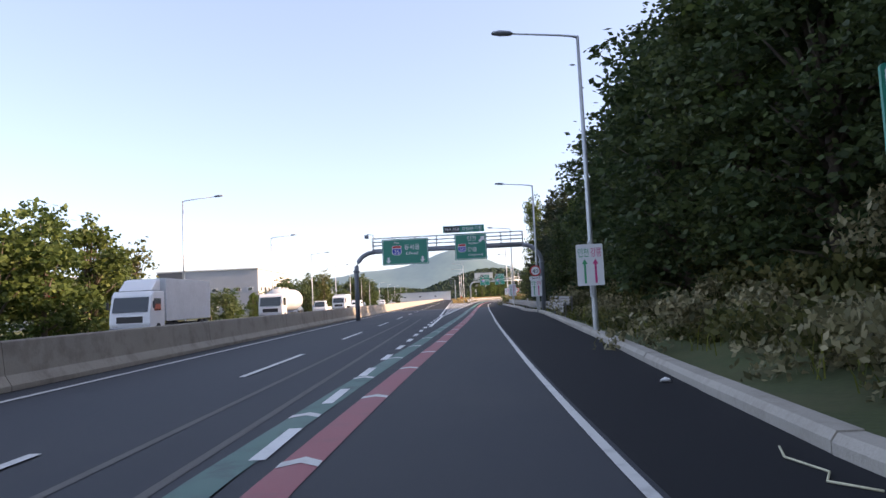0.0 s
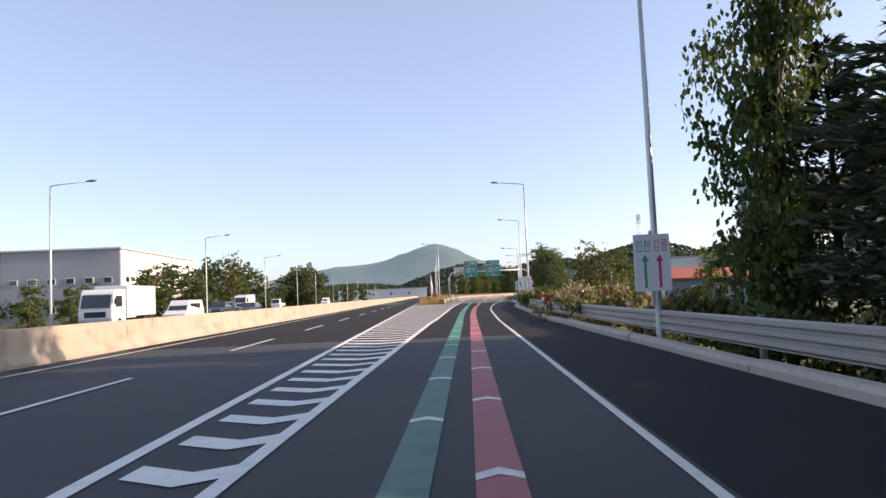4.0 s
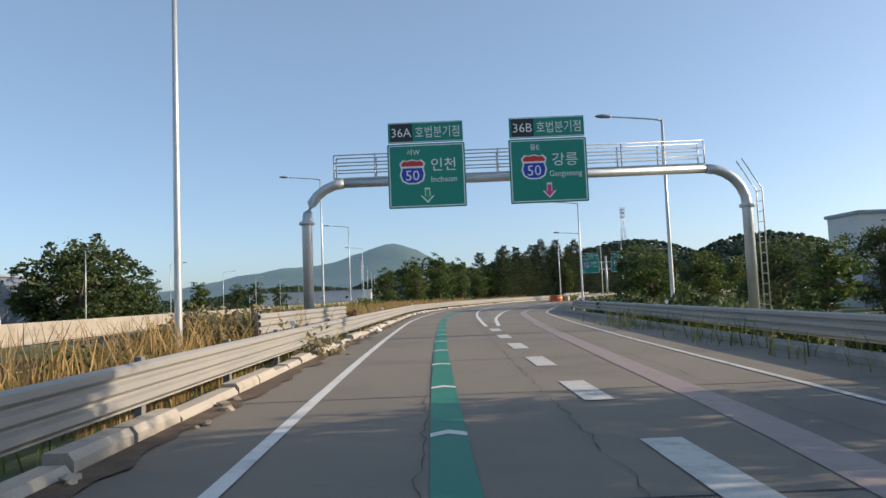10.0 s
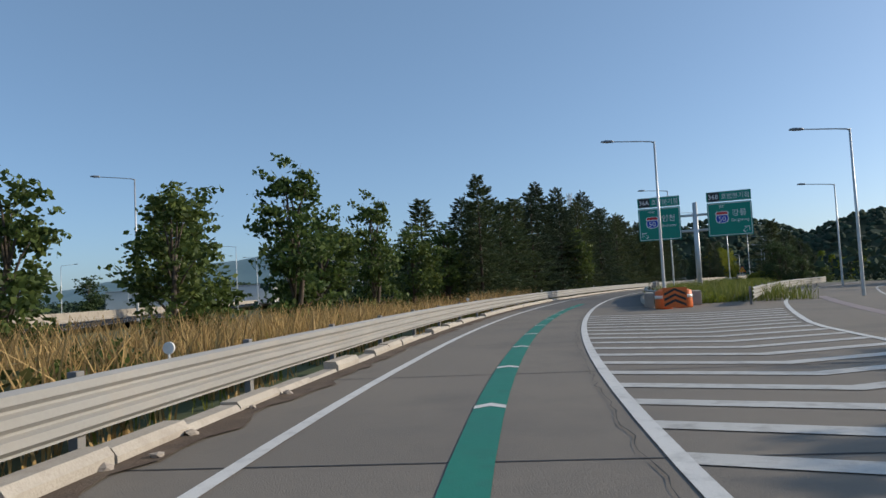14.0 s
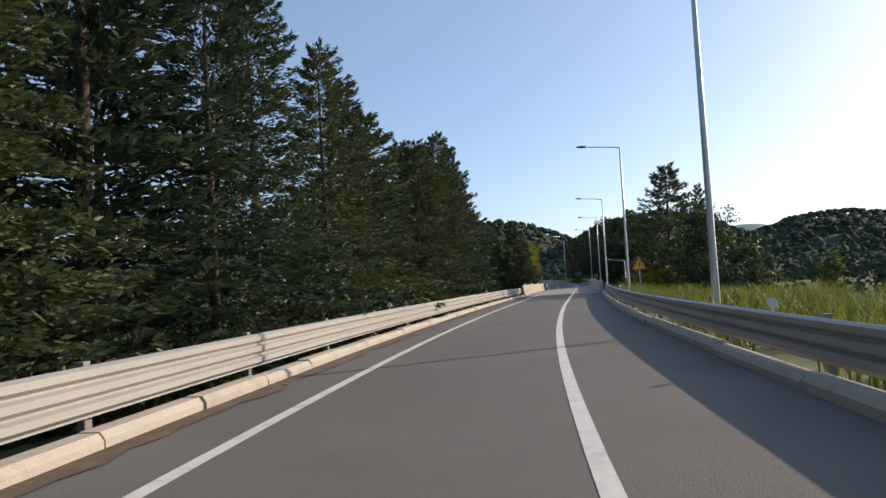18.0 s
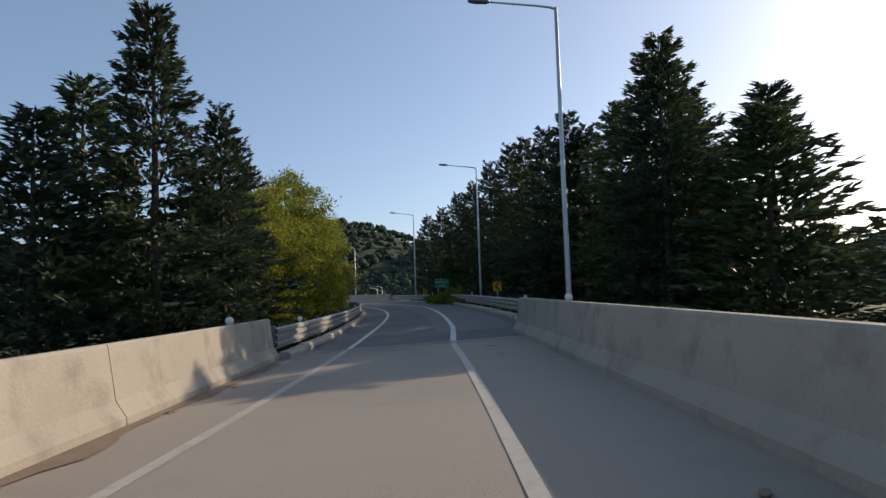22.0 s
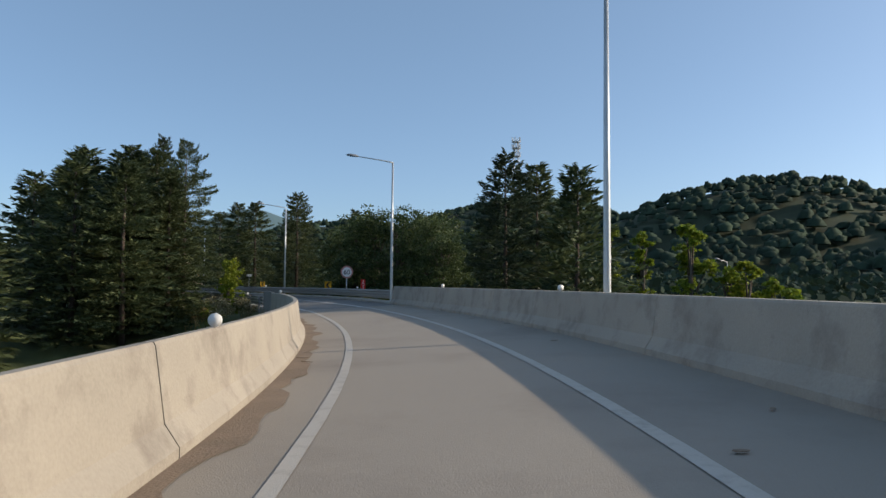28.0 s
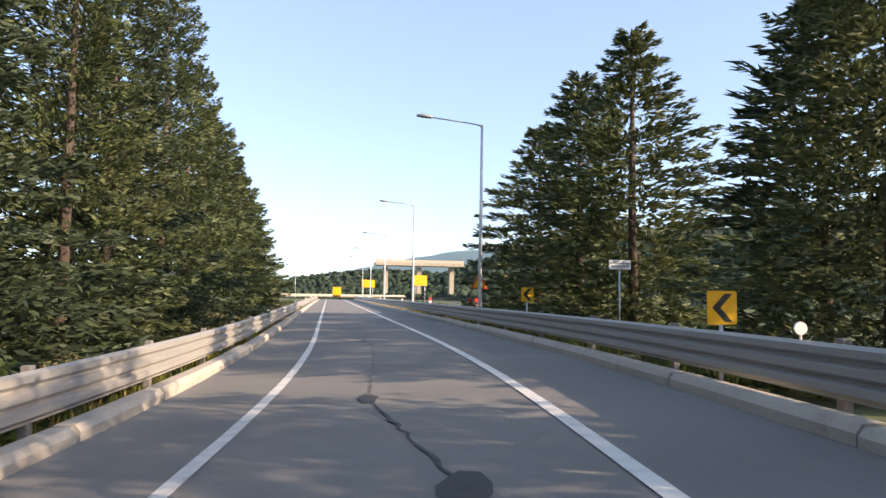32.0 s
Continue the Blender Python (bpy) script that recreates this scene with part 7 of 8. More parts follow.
YELLOWS = [broad_meshes(8, 3.0, 21, LEAF_YELLOW, leaf=0.085, count=24000, bare=0.1, blobs=26, twigs=20), broad_meshes(8, 3.3, 22, LEAF_YELLOW, leaf=0.085, count=24000, bare=0.08, blobs=26), broad_meshes(8, 2.6, 23, LEAF_YELLOW, leaf=0.08, count=22000, bare=0.1, blobs=24, twigs=24)]
WOODLAND = [broad_meshes(18, 5.4, 24, LEAF_DARK, leaf=0.27, count=15000, bare=0.06, blobs=44), broad_meshes(18, 5.0, 25, LEAF_DARK, leaf=0.25, count=15000, bare=0.08, blobs=40, twigs=10), broad_meshes(18, 5.2, 26, LEAF, leaf=0.25, count=14000, bare=0.06, blobs=40)]
SLENDER = [broad_meshes(9, 1.2, 31, LEAF_BRIGHT, leaf=0.15, count=5200, bare=0.06, blobs=16), broad_meshes(9, 1.0, 32, LEAF_BRIGHT, leaf=0.15, count=4600, bare=0.05, blobs=16)]
SPARSE = [broad_meshes(7, 2.2, 41, SHRUB, leaf=0.2, count=1300, bare=0.2, blobs=18, twigs=16), broad_meshes(7, 2.4, 42, LEAF, leaf=0.2, count=1700, bare=0.18, blobs=18, twigs=12)]
SUMAC = [broad_meshes(4, 2.0, 51, LEAF_YELLOW, leaf=0.13, count=3600, bare=0.05, blobs=20, twigs=14), broad_meshes(4, 1.8, 52, LEAF_BRIGHT, leaf=0.12, count=3600, bare=0.05, blobs=20, twigs=14)]
_pick = random.Random(5)


def plant(kind, s, la, top, label, wide=1.0, base=None, name=None, category="tree", group=""):
    """A tree of one kind at a station, grown so that its tip stands at the given height above the road."""
    p = at(s, la)
    z = ground_z(p.x, p.y) - 0.1 if base is None else base
    meshes, native = kind
    k = (top - z) / native
    m = pose(p.x, p.y, z, 0, 0, _pick.uniform(0, 360)) @ Matrix.Diagonal((k * wide, k * wide, k, 1))
    return tree_thing(name or "tree", meshes, label, category, m, group)


def conifer(s, la, top, wide=1.0, i=None, label="dark green spruce with drooping boughs"):
    kind = CONIFERS[_pick.randrange(5) if i is None else i]
    if abs(la) > 11.2:
        kind = COARSE[_pick.randrange(2)]
    elif abs(la) < 9.7 and (379 <= s <= 441 or 640 <= s <= 690):
        kind = FINE[_pick.randrange(3)]
    base = at(s, la)
    grown = (top - ground_z(base.x, base.y) + 0.1) / 14.0
    plant((kind, 14.0), s, la, top, label, wide if 440 < s < 441 else min(wide, (abs(la) - (3.6 if la < 0 and 628 < s < 647 else 4.3 if la < 0 else 4.2 if s > 660 else 5.0)) / (5.2 * grown)), None, "conifer_tree", "conifer", "conifers beside the ramp")


def broad(s, la, top, wide=1.0, i=None, label="leafy green roadside tree"):
    kind = BROADS[_pick.randrange(4) if i is None else i] if i is None or i < 4 else DENSE[i - 4]
    plant((kind, 9.0), s, la, top, label, wide, None, "broadleaf_tree", "tree", "broadleaf trees")


# conifers on the left of the ramp before the first bridge
for s, la, top, w in ((346, -11, 9.5, 1), (351, -10, 10.2, 1), (356, -10, 10.6, 1), (361, -9.6, 11.4, 1), (366, -10.5, 14, 1.05), (369.7, -8.8, 11.6, 1), (374, -10.5, 14.2, 1), (379, -9.2, 13.2, 1), (384, -10, 14.9, 1.05), (387, -8.4, 12.6, 1), (392, -9.6, 13.0, 1), (397, -8.8, 12.4, 1), (403, -9.8, 12.6, 1), (407, -9.8, 12.0, 1), (416, -9.2, 11.9, 1.1), (418.5, -10.8, 12.6, 1.1), (424.5, -10.8, 13.4, 1.1), (420.2, -9.4, 12.0, 1.15), (424.2, -9.2, 14.2, 1.25), (429, -9.2, 14.0, 1.25), (433.5, -10, 13.2, 1.2), (437.5, -10.2, 12.0, 1.1)):
    conifer(s, la, top, w)
for s, la, top in ((348, -17, 10.5), (356, -16, 11.5), (364, -16, 12.5), (373, -16, 13.5), (382, -15, 13.5), (391, -15, 13.5), (419, -15, 13.5)):
    conifer(s, la, top, 1.1)
conifer(342, -9.2, 11.2, 0.85, 0, "tall narrow spruce at the edge of the wood")
plant((BROADS[0], 9.0), 371.5, -7.6, 8.2, "bright green maple before dark spruces", 0.8, None, "broadleaf_tree", "tree")
# right of the ramp before the first bridge
conifer(440.5, 10.4, 12.5, 1.05, 2, "tall open spruce beside the bridge end")
conifer(437, 12.8, 9.6, 0.6)
for k, (s, la, top) in enumerate(((434.5, 7.0, 1.5), (437, 7.6, 1.7), (439.5, 7.0, 1.4), (442, 7.8, 1.3), (435.5, 9.4, 2.0), (445, 8.4, 0.9), (431.5, 7.4, 1.5))):
    plant((SUMAC[k % 2], 4.0), s, la, top, "feathery yellow-green sumac behind the guardrail", 1.15, None, "sumac", "shrub", "sumacs at the bridge end")
broad(431.5, 12.2, 7.6, 0.85, 5, "dense dark green tree beside spruces")
broad(433, 16, 4.4, 0.9, 3)
broad(424, 20, 2.4, 1.0, 0)
for s, la, top in ((410, 34, 2.5), (398, 40, 2.2), (420, 46, 2.4), (385, 48, 2), (430, 60, 3), (405, 70, 3), (375, 60, 2)):
    broad(s, la, top, 1.4)
# between the bridges, left
conifer(487.4, -9.2, 11.6, 1.15, 3)
conifer(490, -7.6, 8.8, 1.1)
conifer(491, -13, 10.2, 1.0)
conifer(485, -12.0, 7.6, 1.1)
conifer(494, -8.2, 8.3, 0.9)
for k, (s, la, top) in enumerate(((498, -8.2, 6.0), (501.5, -7.8, 7.4), (506, -8.6, 8.2), (511, -8.0, 9.6), (516, -7.8, 8.4), (521, -7.4, 7.4), (526, -7.2, 7.8), (531, -7.0, 8.4), (535.5, -6.8, 9.0), (540, -6.4, 9.4), (544.5, -6.2, 9.9), (549, -6.2, 9.6), (513, -11.5, 8.4), (522, -11, 8.0), (531, -10.5, 9.5))):
    plant((YELLOWS[k % 3], 8.0), s, la, top, "broad tree with yellowing leaves over the guardrail", 0.78, None, "yellowing_tree", "tree", "yellowing trees between the bridges")
conifer(547, -8.5, 13.0, 1.0, 4)
conifer(552, -11, 11.5, 1.0)
# between the bridges, right
for s, la, top, w in ((490, 9.2, 10.5, 1), (493, 10.4, 12.6, 1.05), (489, 13, 9.0, 1.2), (486.5, 11.5, 7.6, 1.2), (496, 12.5, 10.4, 1.1), (499, 10.5, 11.2, 0.85), (507, 9.8, 12.4, 1.1), (513.5, 10, 12.8, 1.1), (519, 9.8, 13.6, 1.1), (522.5, 11.2, 12.0, 1.1), (536, 12.0, 11.0, 1.0), (525, 10, 14.2, 1.1), (532.5, 9.8, 14.0, 1.1), (540, 9.8, 13.2, 1.1), (547, 9.8, 13.0, 1.1), (554, 9.8, 12.2, 1.1), (561, 10, 12.0, 1.1), (484, 16, 6.0, 1.3), (507, 11, 11.6, 1.1), (545.5, 11, 11.0, 1.1)):
    conifer(s, la, top, w, _pick.choice((1, 3, 1, 2)))
for k in range(15):
    conifer(496 + 4.8 * k, 14.5 + _pick.uniform(-1, 1), _pick.uniform(7.6, 9.2), 1.2, _pick.choice((1, 3)))
# round the second bridge
for s, la, top, w in ((642.5, -11.0, 10.2, 1.15), (646.5, -11.0, 12.4, 1.15), (637.5, -10.8, 9.6, 1.15), (633, -11.1, 9.2, 1.1), (640, -12.0, 9.8, 1.15), (645, -9.2, 12.0, 1.1), (634, -14, 9.0, 1.1), (636.5, -8.6, 9.0, 1.0), (650, -8.4, 13.8, 1.05), (655, -9.6, 13.2, 1.0), (641, -17, 9, 1.1), (629, -19, 7.5, 1.1), (648, -14, 12, 1.1), (661, -8.6, 12.4, 1.0), (667, -9.4, 13.0, 1), (672, -8.4, 12.5, 1), (677, -9, 13, 1), (682, -8.6, 14.2, 1.0), (688, -8.8, 12.6, 1), (694, -9, 11.8, 1), (700, -9.2, 12.2, 1), (707, -9.4, 11.8, 1), (714, -9.6, 11.4, 1), (722, -10, 10.6, 1), (730, -10.4, 9.6, 1), (663, -14, 14, 1.1), (675, -14, 14, 1.1), (690, -14, 13.5, 1.1)):
    conifer(s, la, top, w, _pick.choice((0, 2, 4, 0)))
for s, la, top, w in ((624.5, 10.6, 9.6, 1.0), (621, 13.5, 8.4, 1.0), (627, 14, 9.6, 1.0), (629, 18, 8.0, 1.0)):
    conifer(s, la, top, w, _pick.choice((1, 3)))
for s, la, top, w in ((639.5, 11.5, 6.8, 1.1), (643.0, 10.2, 7.9, 1.1), (647.0, 9.8, 8.3, 1.15), (651.5, 9.6, 7.8, 1.15), (656, 10.2, 7.2, 1.1), (635.5, 10.6, 5.2, 1.1), (638, 16, 6.4, 1.2), (646, 16, 8.0, 1.2)):
    broad(s, la, top, w, _pick.choice((4, 5)), "dense dark broadleaf tree beside the bend")
for s, la, top, w, i in ((661, 14, 10, 1, 2), (667, 9.6, 12.2, 1.4, 4), (672, 12, 11.0, 1.3, 0), (679.6, 9.8, 12.6, 1.4, 2), (687, 10.4, 13.0, 1.4, 0), (695, 10.8, 12.4, 1.3, 2)):
    conifer(s, la, top, w, i, "open green spruce on the outside of the bend")
plant((VINE, 4.0), 633.2, -4.9, 3.1, "young tree wrapped in bright green vine", 0.8, None, "vine_tree", "tree")
BARE = conifer_meshes(14, 5.6, 71, SPRUCE, bare=0.3, fine=2.3)
_t = plant((BARE, 14.0), 637.6, -7.6, 11.5, "spruce with a bare trunk and dead lower twigs", 0.7, None, "conifer_tree", "conifer")
_r = random.Random(33)
for k in range(16):
    a, z, r = _r.uniform(0, 6.283), _r.uniform(1.2, 4.6), _r.uniform(0.9, 2.6)
    pts = [(0, 0, z), (r * 0.5 * math.cos(a), r * 0.5 * math.sin(a), z + 0.05), (r * math.cos(a), r * math.sin(a), z - r * _r.uniform(0.05, 0.3))]
    part("dead_branch", tube_mesh("dead_branch", pts, [0.045, 0.03, 0.008], DEAD_WOOD, 5), None, _t, "pale dead branch")
# row of slender trees below the second bridge
for k, (s, la, top) in enumerate([(635.7, 26, 7.2), (631.7, 26, 6.4), (624.5, 24, 6.2), (623.5, 26, 3.4), (622, 26, 3.6), (620.2, 26, 2.7), (618.6, 26, 1.9), (616.4, 27, 1.0)]):
    plant((SLENDER[k % 2], 9.0), s, la, top, "slender poplar-like tree below the bridge", 1.1, None, "slender_tree", "tree", "slender trees below the bridge")
for k in range(8):
    plant((SLENDER[k % 2], 9.0), 575 + 4 * k, 52 + _pick.uniform(-6, 8), _pick.uniform(7, 11), "tall slender tree beyond the bridge", 1.3, None, "slender_tree", "tree", "slender trees below the bridge")
# left of the slip road
for s, la, top, w, i in ((305, -16, 5.9, 1.0, 0), (309, -13, 5.9, 1.1, 2), (312.5, -14.5, 6.2, 1.0, 0), (318.5, -13, 8.6, 0.9, 2), (323.5, -14, 6.8, 1.0, 0), (329, -13, 8.2, 0.8, 2), (336, -13, 6.4, 1.0, 0), (341, -12, 7.0, 1.0, 2), (346, -14, 6.4, 1.1, 0)):
    broad(s, la, top, w, i, "light green young tree on the grass verge")
for y, x, top in ((380, 18, 11), (395, 24, 12), (410, 30, 11), (425, 20, 10), (440, 34, 12), (455, 26, 11), (470, 40, 12)):
    p = main_at(y, x)
    k = (top + 1.5) / 9
    tree_thing("broadleaf_tree", BROADS[_pick.randrange(4)], "distant tree beyond the grass verge", "tree", pose(p.x, p.y, -1.5, 0, 0, _pick.uniform(0, 360)) @ Matrix.Diagonal((k, k, k, 1)), "broadleaf trees")
# right of the slip road
for s, la, top, w, i in ((183.5, 12.5, 5.0, 0.9, 4), (189, 12.6, 7.8, 0.85, 5), (194, 13, 6.2, 1, 4), (199, 13.4, 7.4, 1.0, 5), (204.7, 13.2, 8.3, 1.0, 4), (210.5, 13.6, 9.8, 0.95, 5), (180, 11.8, 3.8, 0.9, 4)):
    broad(s, la, top, w, i, "dense dark green tree behind the guardrail")
for s, la, top, i in ((144.2, 12.2, 6.0, 0), (152, 17, 4.6, 1), (160.5, 14, 5.4, 1), (164, 16, 3.2, 0), (143, 15, 5.2, 1), (169, 14.5, 2.6, 1), (173, 15, 2.4, 0), (177, 13, 3.0, 1), (139, 13, 4.6, 0), (126, 18, 4.0, 1)):
    plant((SPARSE[i], 7.0), s, la, top, "sparse young tree with thin branches on the verge", 1.0, None, "young_tree", "tree", "young trees on the verge")
for s, la, top, w in ((268, 17, 4.4, 1.3), (276, 19, 4.8, 1.3), (287, 19, 5.8, 1.3), (296, 18.5, 6.6, 1.2), (302, 21, 6.4, 1.3), (308, 27, 6, 1.2), (318, 29, 6, 1.2), (330, 33, 6, 1.2), (258, 24, 4.4, 1.3), (246, 22, 4, 1.3), (290, 34, 6, 1.3), (272, 38, 6.5, 1.3)):
    broad(s, la, top, w, _pick.choice((4, 5, 0)))
for k in range(22):
    s, la = 355 + 5 * k, 26 + _pick.uniform(0, 55)
    p = at(s, la)
    broad(s, la, _pick.uniform(1.2, 3.0) if s > 365 else 5, 1.3)
# beyond the opposite carriageway
for y, x, top, kind in ((49, -25, 9.2, 0), (53, -28, 10.2, 0), (57, -26, 9.8, 2), (45, -26, 8.8, 0), (62, -28, 8.6, 0), (67, -29, 7.6, 2), (72, -30, 6.0, 0), (130, -38, 5.0, 1), (142, -40, 5.5, 0), (150, -36, 4.6, 2), (205, -44, 8.5, 3), (215, -40, 7.6, 1), (232, -42, 11, 1), (240, -45, 10, 3), (228, -49, 10.5, 3), (250, -40, 7.5, 0), (268, -38, 6.4, 1), (190, -48, 5.5, 0), (180, -46, 5.0, 2), (300, -42, 7, 1), (320, -44, 8, 0), (345, -40, 7, 3), (370, -44, 9, 1), (400, -40, 8, 0), (440, -38, 8, 1), (490, -42, 10, 3), (540, -40, 10, 1), (600, -40, 11, 0), (660, -36, 11, 1), (258, -41, 11.0, 1), (263, -44, 10.5, 3), (253, -43, 9.0, 1), (325, -37, 13.5, 1), (331, -41, 13, 3), (320, -41, 12, 1), (317, -36, 9, 3), (338, -38, 12, 1), (165, -52, 5.5, 3), (112, -44, 4.5, 0)):
    p = main_at(y, x)
    k = (top + 1.4) / 9
    tree_thing("broadleaf_tree", BROADS[kind], "leafy tree beyond the opposite carriageway", "tree", pose(p.x, p.y, -1.4, 0, 0, _pick.uniform(0, 360)) @ Matrix.Diagonal((k * 1.15, k * 1.15, k, 1)), "broadleaf trees")
for y, x, top in ((70, -28, 9.0), (235, -38, 12.5)):
    p = main_at(y, x)
    k = (top + 1.4) / 7
    tree_thing("bare_tree", SPARSE[0], "thin half-bare tree beyond the opposite carriageway", "tree", pose(p.x, p.y, -1.4, 0, 0, 30) @ Matrix.Diagonal((k, k, k, 1)))
# the wood on the cut slope
_w = random.Random(9)
for row, (la, top) in enumerate(((10.0, 12.0), (13.5, 17.0), (19, 22.5), (27, 28))):
    s = -46 + row * 1.3
    while s < 66 - row * 2:
        i = _w.choice((0, 1, 0, 1, 2))
        plant((WOODLAND[i], 18.0), s + _w.uniform(-1, 1), la + _w.uniform(-1, 1.2), top * _w.uniform(0.86, 1.08) * (0.85 if s > 52 else 1.0), "dark tree in the wood on the cut slope", 1.25 + 0.1 * row, None, "woodland_tree", "tree", "trees on the cut slope")
        s += 4.6 + row * 0.9
for s, la, top in ((72, 10.5, 11.5), (76, 9.6, 13.0), (80, 11.5, 14.0), (84, 10, 12.2), (78, 15, 15), (88, 12.5, 12), (93, 11, 8.5), (70, 14, 14), (86, 17, 14)):
    conifer(s, la, top, 1.1, _w.choice((1, 3)), "dark spruce at the end of the cut slope")

for s, la, top, w in ((92, 9.0, 14.4, 0.5), (80, 12.5, 9.0, 0.9), (87, 13.5, 9.5, 0.9), (93, 14, 8.5, 0.9)):
    plant((WOODLAND[2], 18.0), s, la, top, "tall feathery tree at the end of the cut slope", w, None, "woodland_tree", "tree", "trees on the cut slope")

# ---- shrubs ----
SHRUBS = {"dry": [shrub_mesh(2.4, 1.6, 1900, 0.115, DRY_SHRUB, 61), shrub_mesh(2.2, 1.3, 1800, 0.11, SHRUB, 62)],
          "green": [shrub_mesh(2.2, 1.3, 1500, 0.13, SHRUB, 63), shrub_mesh(2.4, 1.5, 1500, 0.14, LEAF, 64)],
          "dark": [shrub_mesh(2.4, 1.8, 1000, 0.18, LEAF_DARK, 65)],
          "vine": [shrub_mesh(2.0, 1.0, 1500, 0.15, LEAF_BRIGHT, 66), shrub_mesh(2.0, 1.0, 1500, 0.14, LEAF, 67)],
          "red": [shrub_mesh(1.6, 1.4, 600, 0.14, RED_SHRUB, 68, 0.6)]}


def shrub(kind, s, la, size, label, tall=1.0, sink=0.15):
    p = at(s, la)
    z = ground_z(p.x, p.y) - sink
    me = _pick.choice(SHRUBS[kind])
    ob = part("shrub", me, None, None, "", pose(p.x, p.y, z, 0, 0, _pick.uniform(0, 360)) @ Matrix.Diagonal((size, size, size * tall, 1)))
    return tagged(ob, label, "shrub", kind + " shrubs")


def thicket(name, kinds, places, label):
    """Tangled undergrowth nobody could count, one mesh. places: rows of s, lateral, size."""
    rng = np.random.default_rng(len(places))
    for kind in kinds:
        vs = []
        for s, la, size in places[kinds.index(kind)::len(kinds)]:
            me = SHRUBS[kind][int(rng.integers(len(SHRUBS[kind])))]
            co = np.empty(len(me.vertices) * 3, np.float32)
            me.vertices.foreach_get("co", co)
            co = co.reshape(-1, 3) * size * np.array([1, 1, rng.uniform(0.8, 1.3)])
            a = rng.uniform(0, 6.283)
            p = at(s, la)
            z = ground_z(p.x, p.y) - 0.15
            vs.append(np.stack([co[:, 0] * math.cos(a) - co[:, 1] * math.sin(a) + p.x, co[:, 0] * math.sin(a) + co[:, 1] * math.cos(a) + p.y, co[:, 2] + z], 1))
        v = np.concatenate(vs)
        tagged(part(name, quads_mesh(name, v, np.arange(len(v)).reshape(-1, 4), SHRUBS[kind][0].materials[0]), None, None), label, "undergrowth", "", "stuff")


thicket("undergrowth", ["dry", "green", "dry"][:2], [(-38 + (k % 55) * 1.85 + _pick.uniform(-0.8, 0.8), table(KERB_R1, -38 + (k % 55) * 1.85) + (3.1, 4.3, 5.8, 7.4)[k // 55] + _pick.uniform(-0.5, 0.5), _pick.uniform(0.65, 1.2)) for k in range(220)], "dry tangled undergrowth on the cut slope")
for k in range(46):
    s = 60 + k * 2.9
    shrub(_pick.choice(("green", "dry", "green", "red" if 120 < s < 150 else "dry")), s, table(RAIL_R1, s) + _pick.uniform(1.2, 3.5), _pick.uniform(0.6, 1.1), "low shrub behind the guardrail")
for k in range(38):
    s = 96 + k * 2.2 + _pick.uniform(-0.8, 0.8)
    shrub(_pick.choice(("green", "red", "dry")), s, table(RAIL_R1, s) + _pick.uniform(0.9, 2.2), _pick.uniform(0.8, 1.15), "tall weed clump behind the guardrail", 1.35)
for k in range(50):
    s = 195 + k * 2.6
    shrub(_pick.choice(("dark", "green")), s, table(RAIL_R1, s) + _pick.uniform(1.2, 4.0), _pick.uniform(0.7, 1.25), "dense green shrub behind the guardrail")
for k in range(14):
    shrub(_pick.choice(("green", "red", "dry", "green")), 220 + k * 1.7, -5.9 - _pick.uniform(0, 2.0), _pick.uniform(0.9, 1.3), "low red-green bramble behind the guardrail")
for s, la, k in ((268, -7.6, 1.3), (270, -8.6, 1.4), (276, -8.8, 1.0), (286, -7.6, 0.9)):
    shrub("green", s, la, k, "light green bush in the dry grass")
for k in range(12):
    shrub("green", _pick.uniform(262, 300), _pick.uniform(-12, -7), _pick.uniform(0.7, 1.2), "green bush in the dry grass")
for k in range(42):
    s = 340 + k * 2.25
    shrub(_pick.choice(("dark", "green", "dark")), s, -5.6 - _pick.uniform(0, 1.4), _pick.uniform(0.45, 0.9), "weeds and seedlings below the spruces")
for k in range(26):
    s = 328 + k * 4.2
    shrub(_pick.choice(("green", "vine")), s, 6.6 + _pick.uniform(0, 2.5), _pick.uniform(0.5, 1.1), "green weeds behind the guardrail")
for s, la, k in ((431, 7.4, 1.3), (434, 8.2, 1.4), (437, 7.2, 1.2), (428, 8.5, 1.1)):
    shrub("green", s, la, k, "feathery green shrub at the bridge end")
for s, la, k in ((530.5, 5.4, 1.0), (532.5, 5.3, 1.2), (534.5, 5.5, 1.1), (536, 5.4, 1.0), (538, 5.3, 1.0), (540.5, 5.4, 0.9), (526, 5.5, 0.9), (543, 5.5, 0.7), (532, 5.0, 0.8), (534, 5.0, 0.8), (528.5, 5.2, 1.0), (523, 5.5, 0.8), (520.5, 5.4, 0.7), (527.3, 4.9, 0.7)):
    shrub("vine", s, la, k, "bright vine climbing over the guardrail", 1.1, -0.1)
shrub("vine", 531.0, 5.7, 0.9, "upright clump of yellow-green vine", 2.2, -0.1)
thicket("undergrowth", ["dark"], [(488 + k * 2.0, 7.0 + _pick.uniform(-0.6, 1.2), _pick.uniform(0.5, 0.9)) for k in range(37)], "shaded shrubs below the spruces")
thicket("undergrowth", ["dark"], [(484 + k * 2.0, -4.9 - _pick.uniform(0.2, 1.2), _pick.uniform(0.4, 0.75)) for k in range(36)], "shaded undergrowth behind the guardrail")
for k in range(46):
    s = 630 + k * 2.2
    shrub(_pick.choice(("vine", "green", "dry", "green")), s, table(KERB_LC, s) - 1.1 - _pick.uniform(0, 1.8), _pick.uniform(0.4, 0.85), "mixed weeds behind the guardrail")
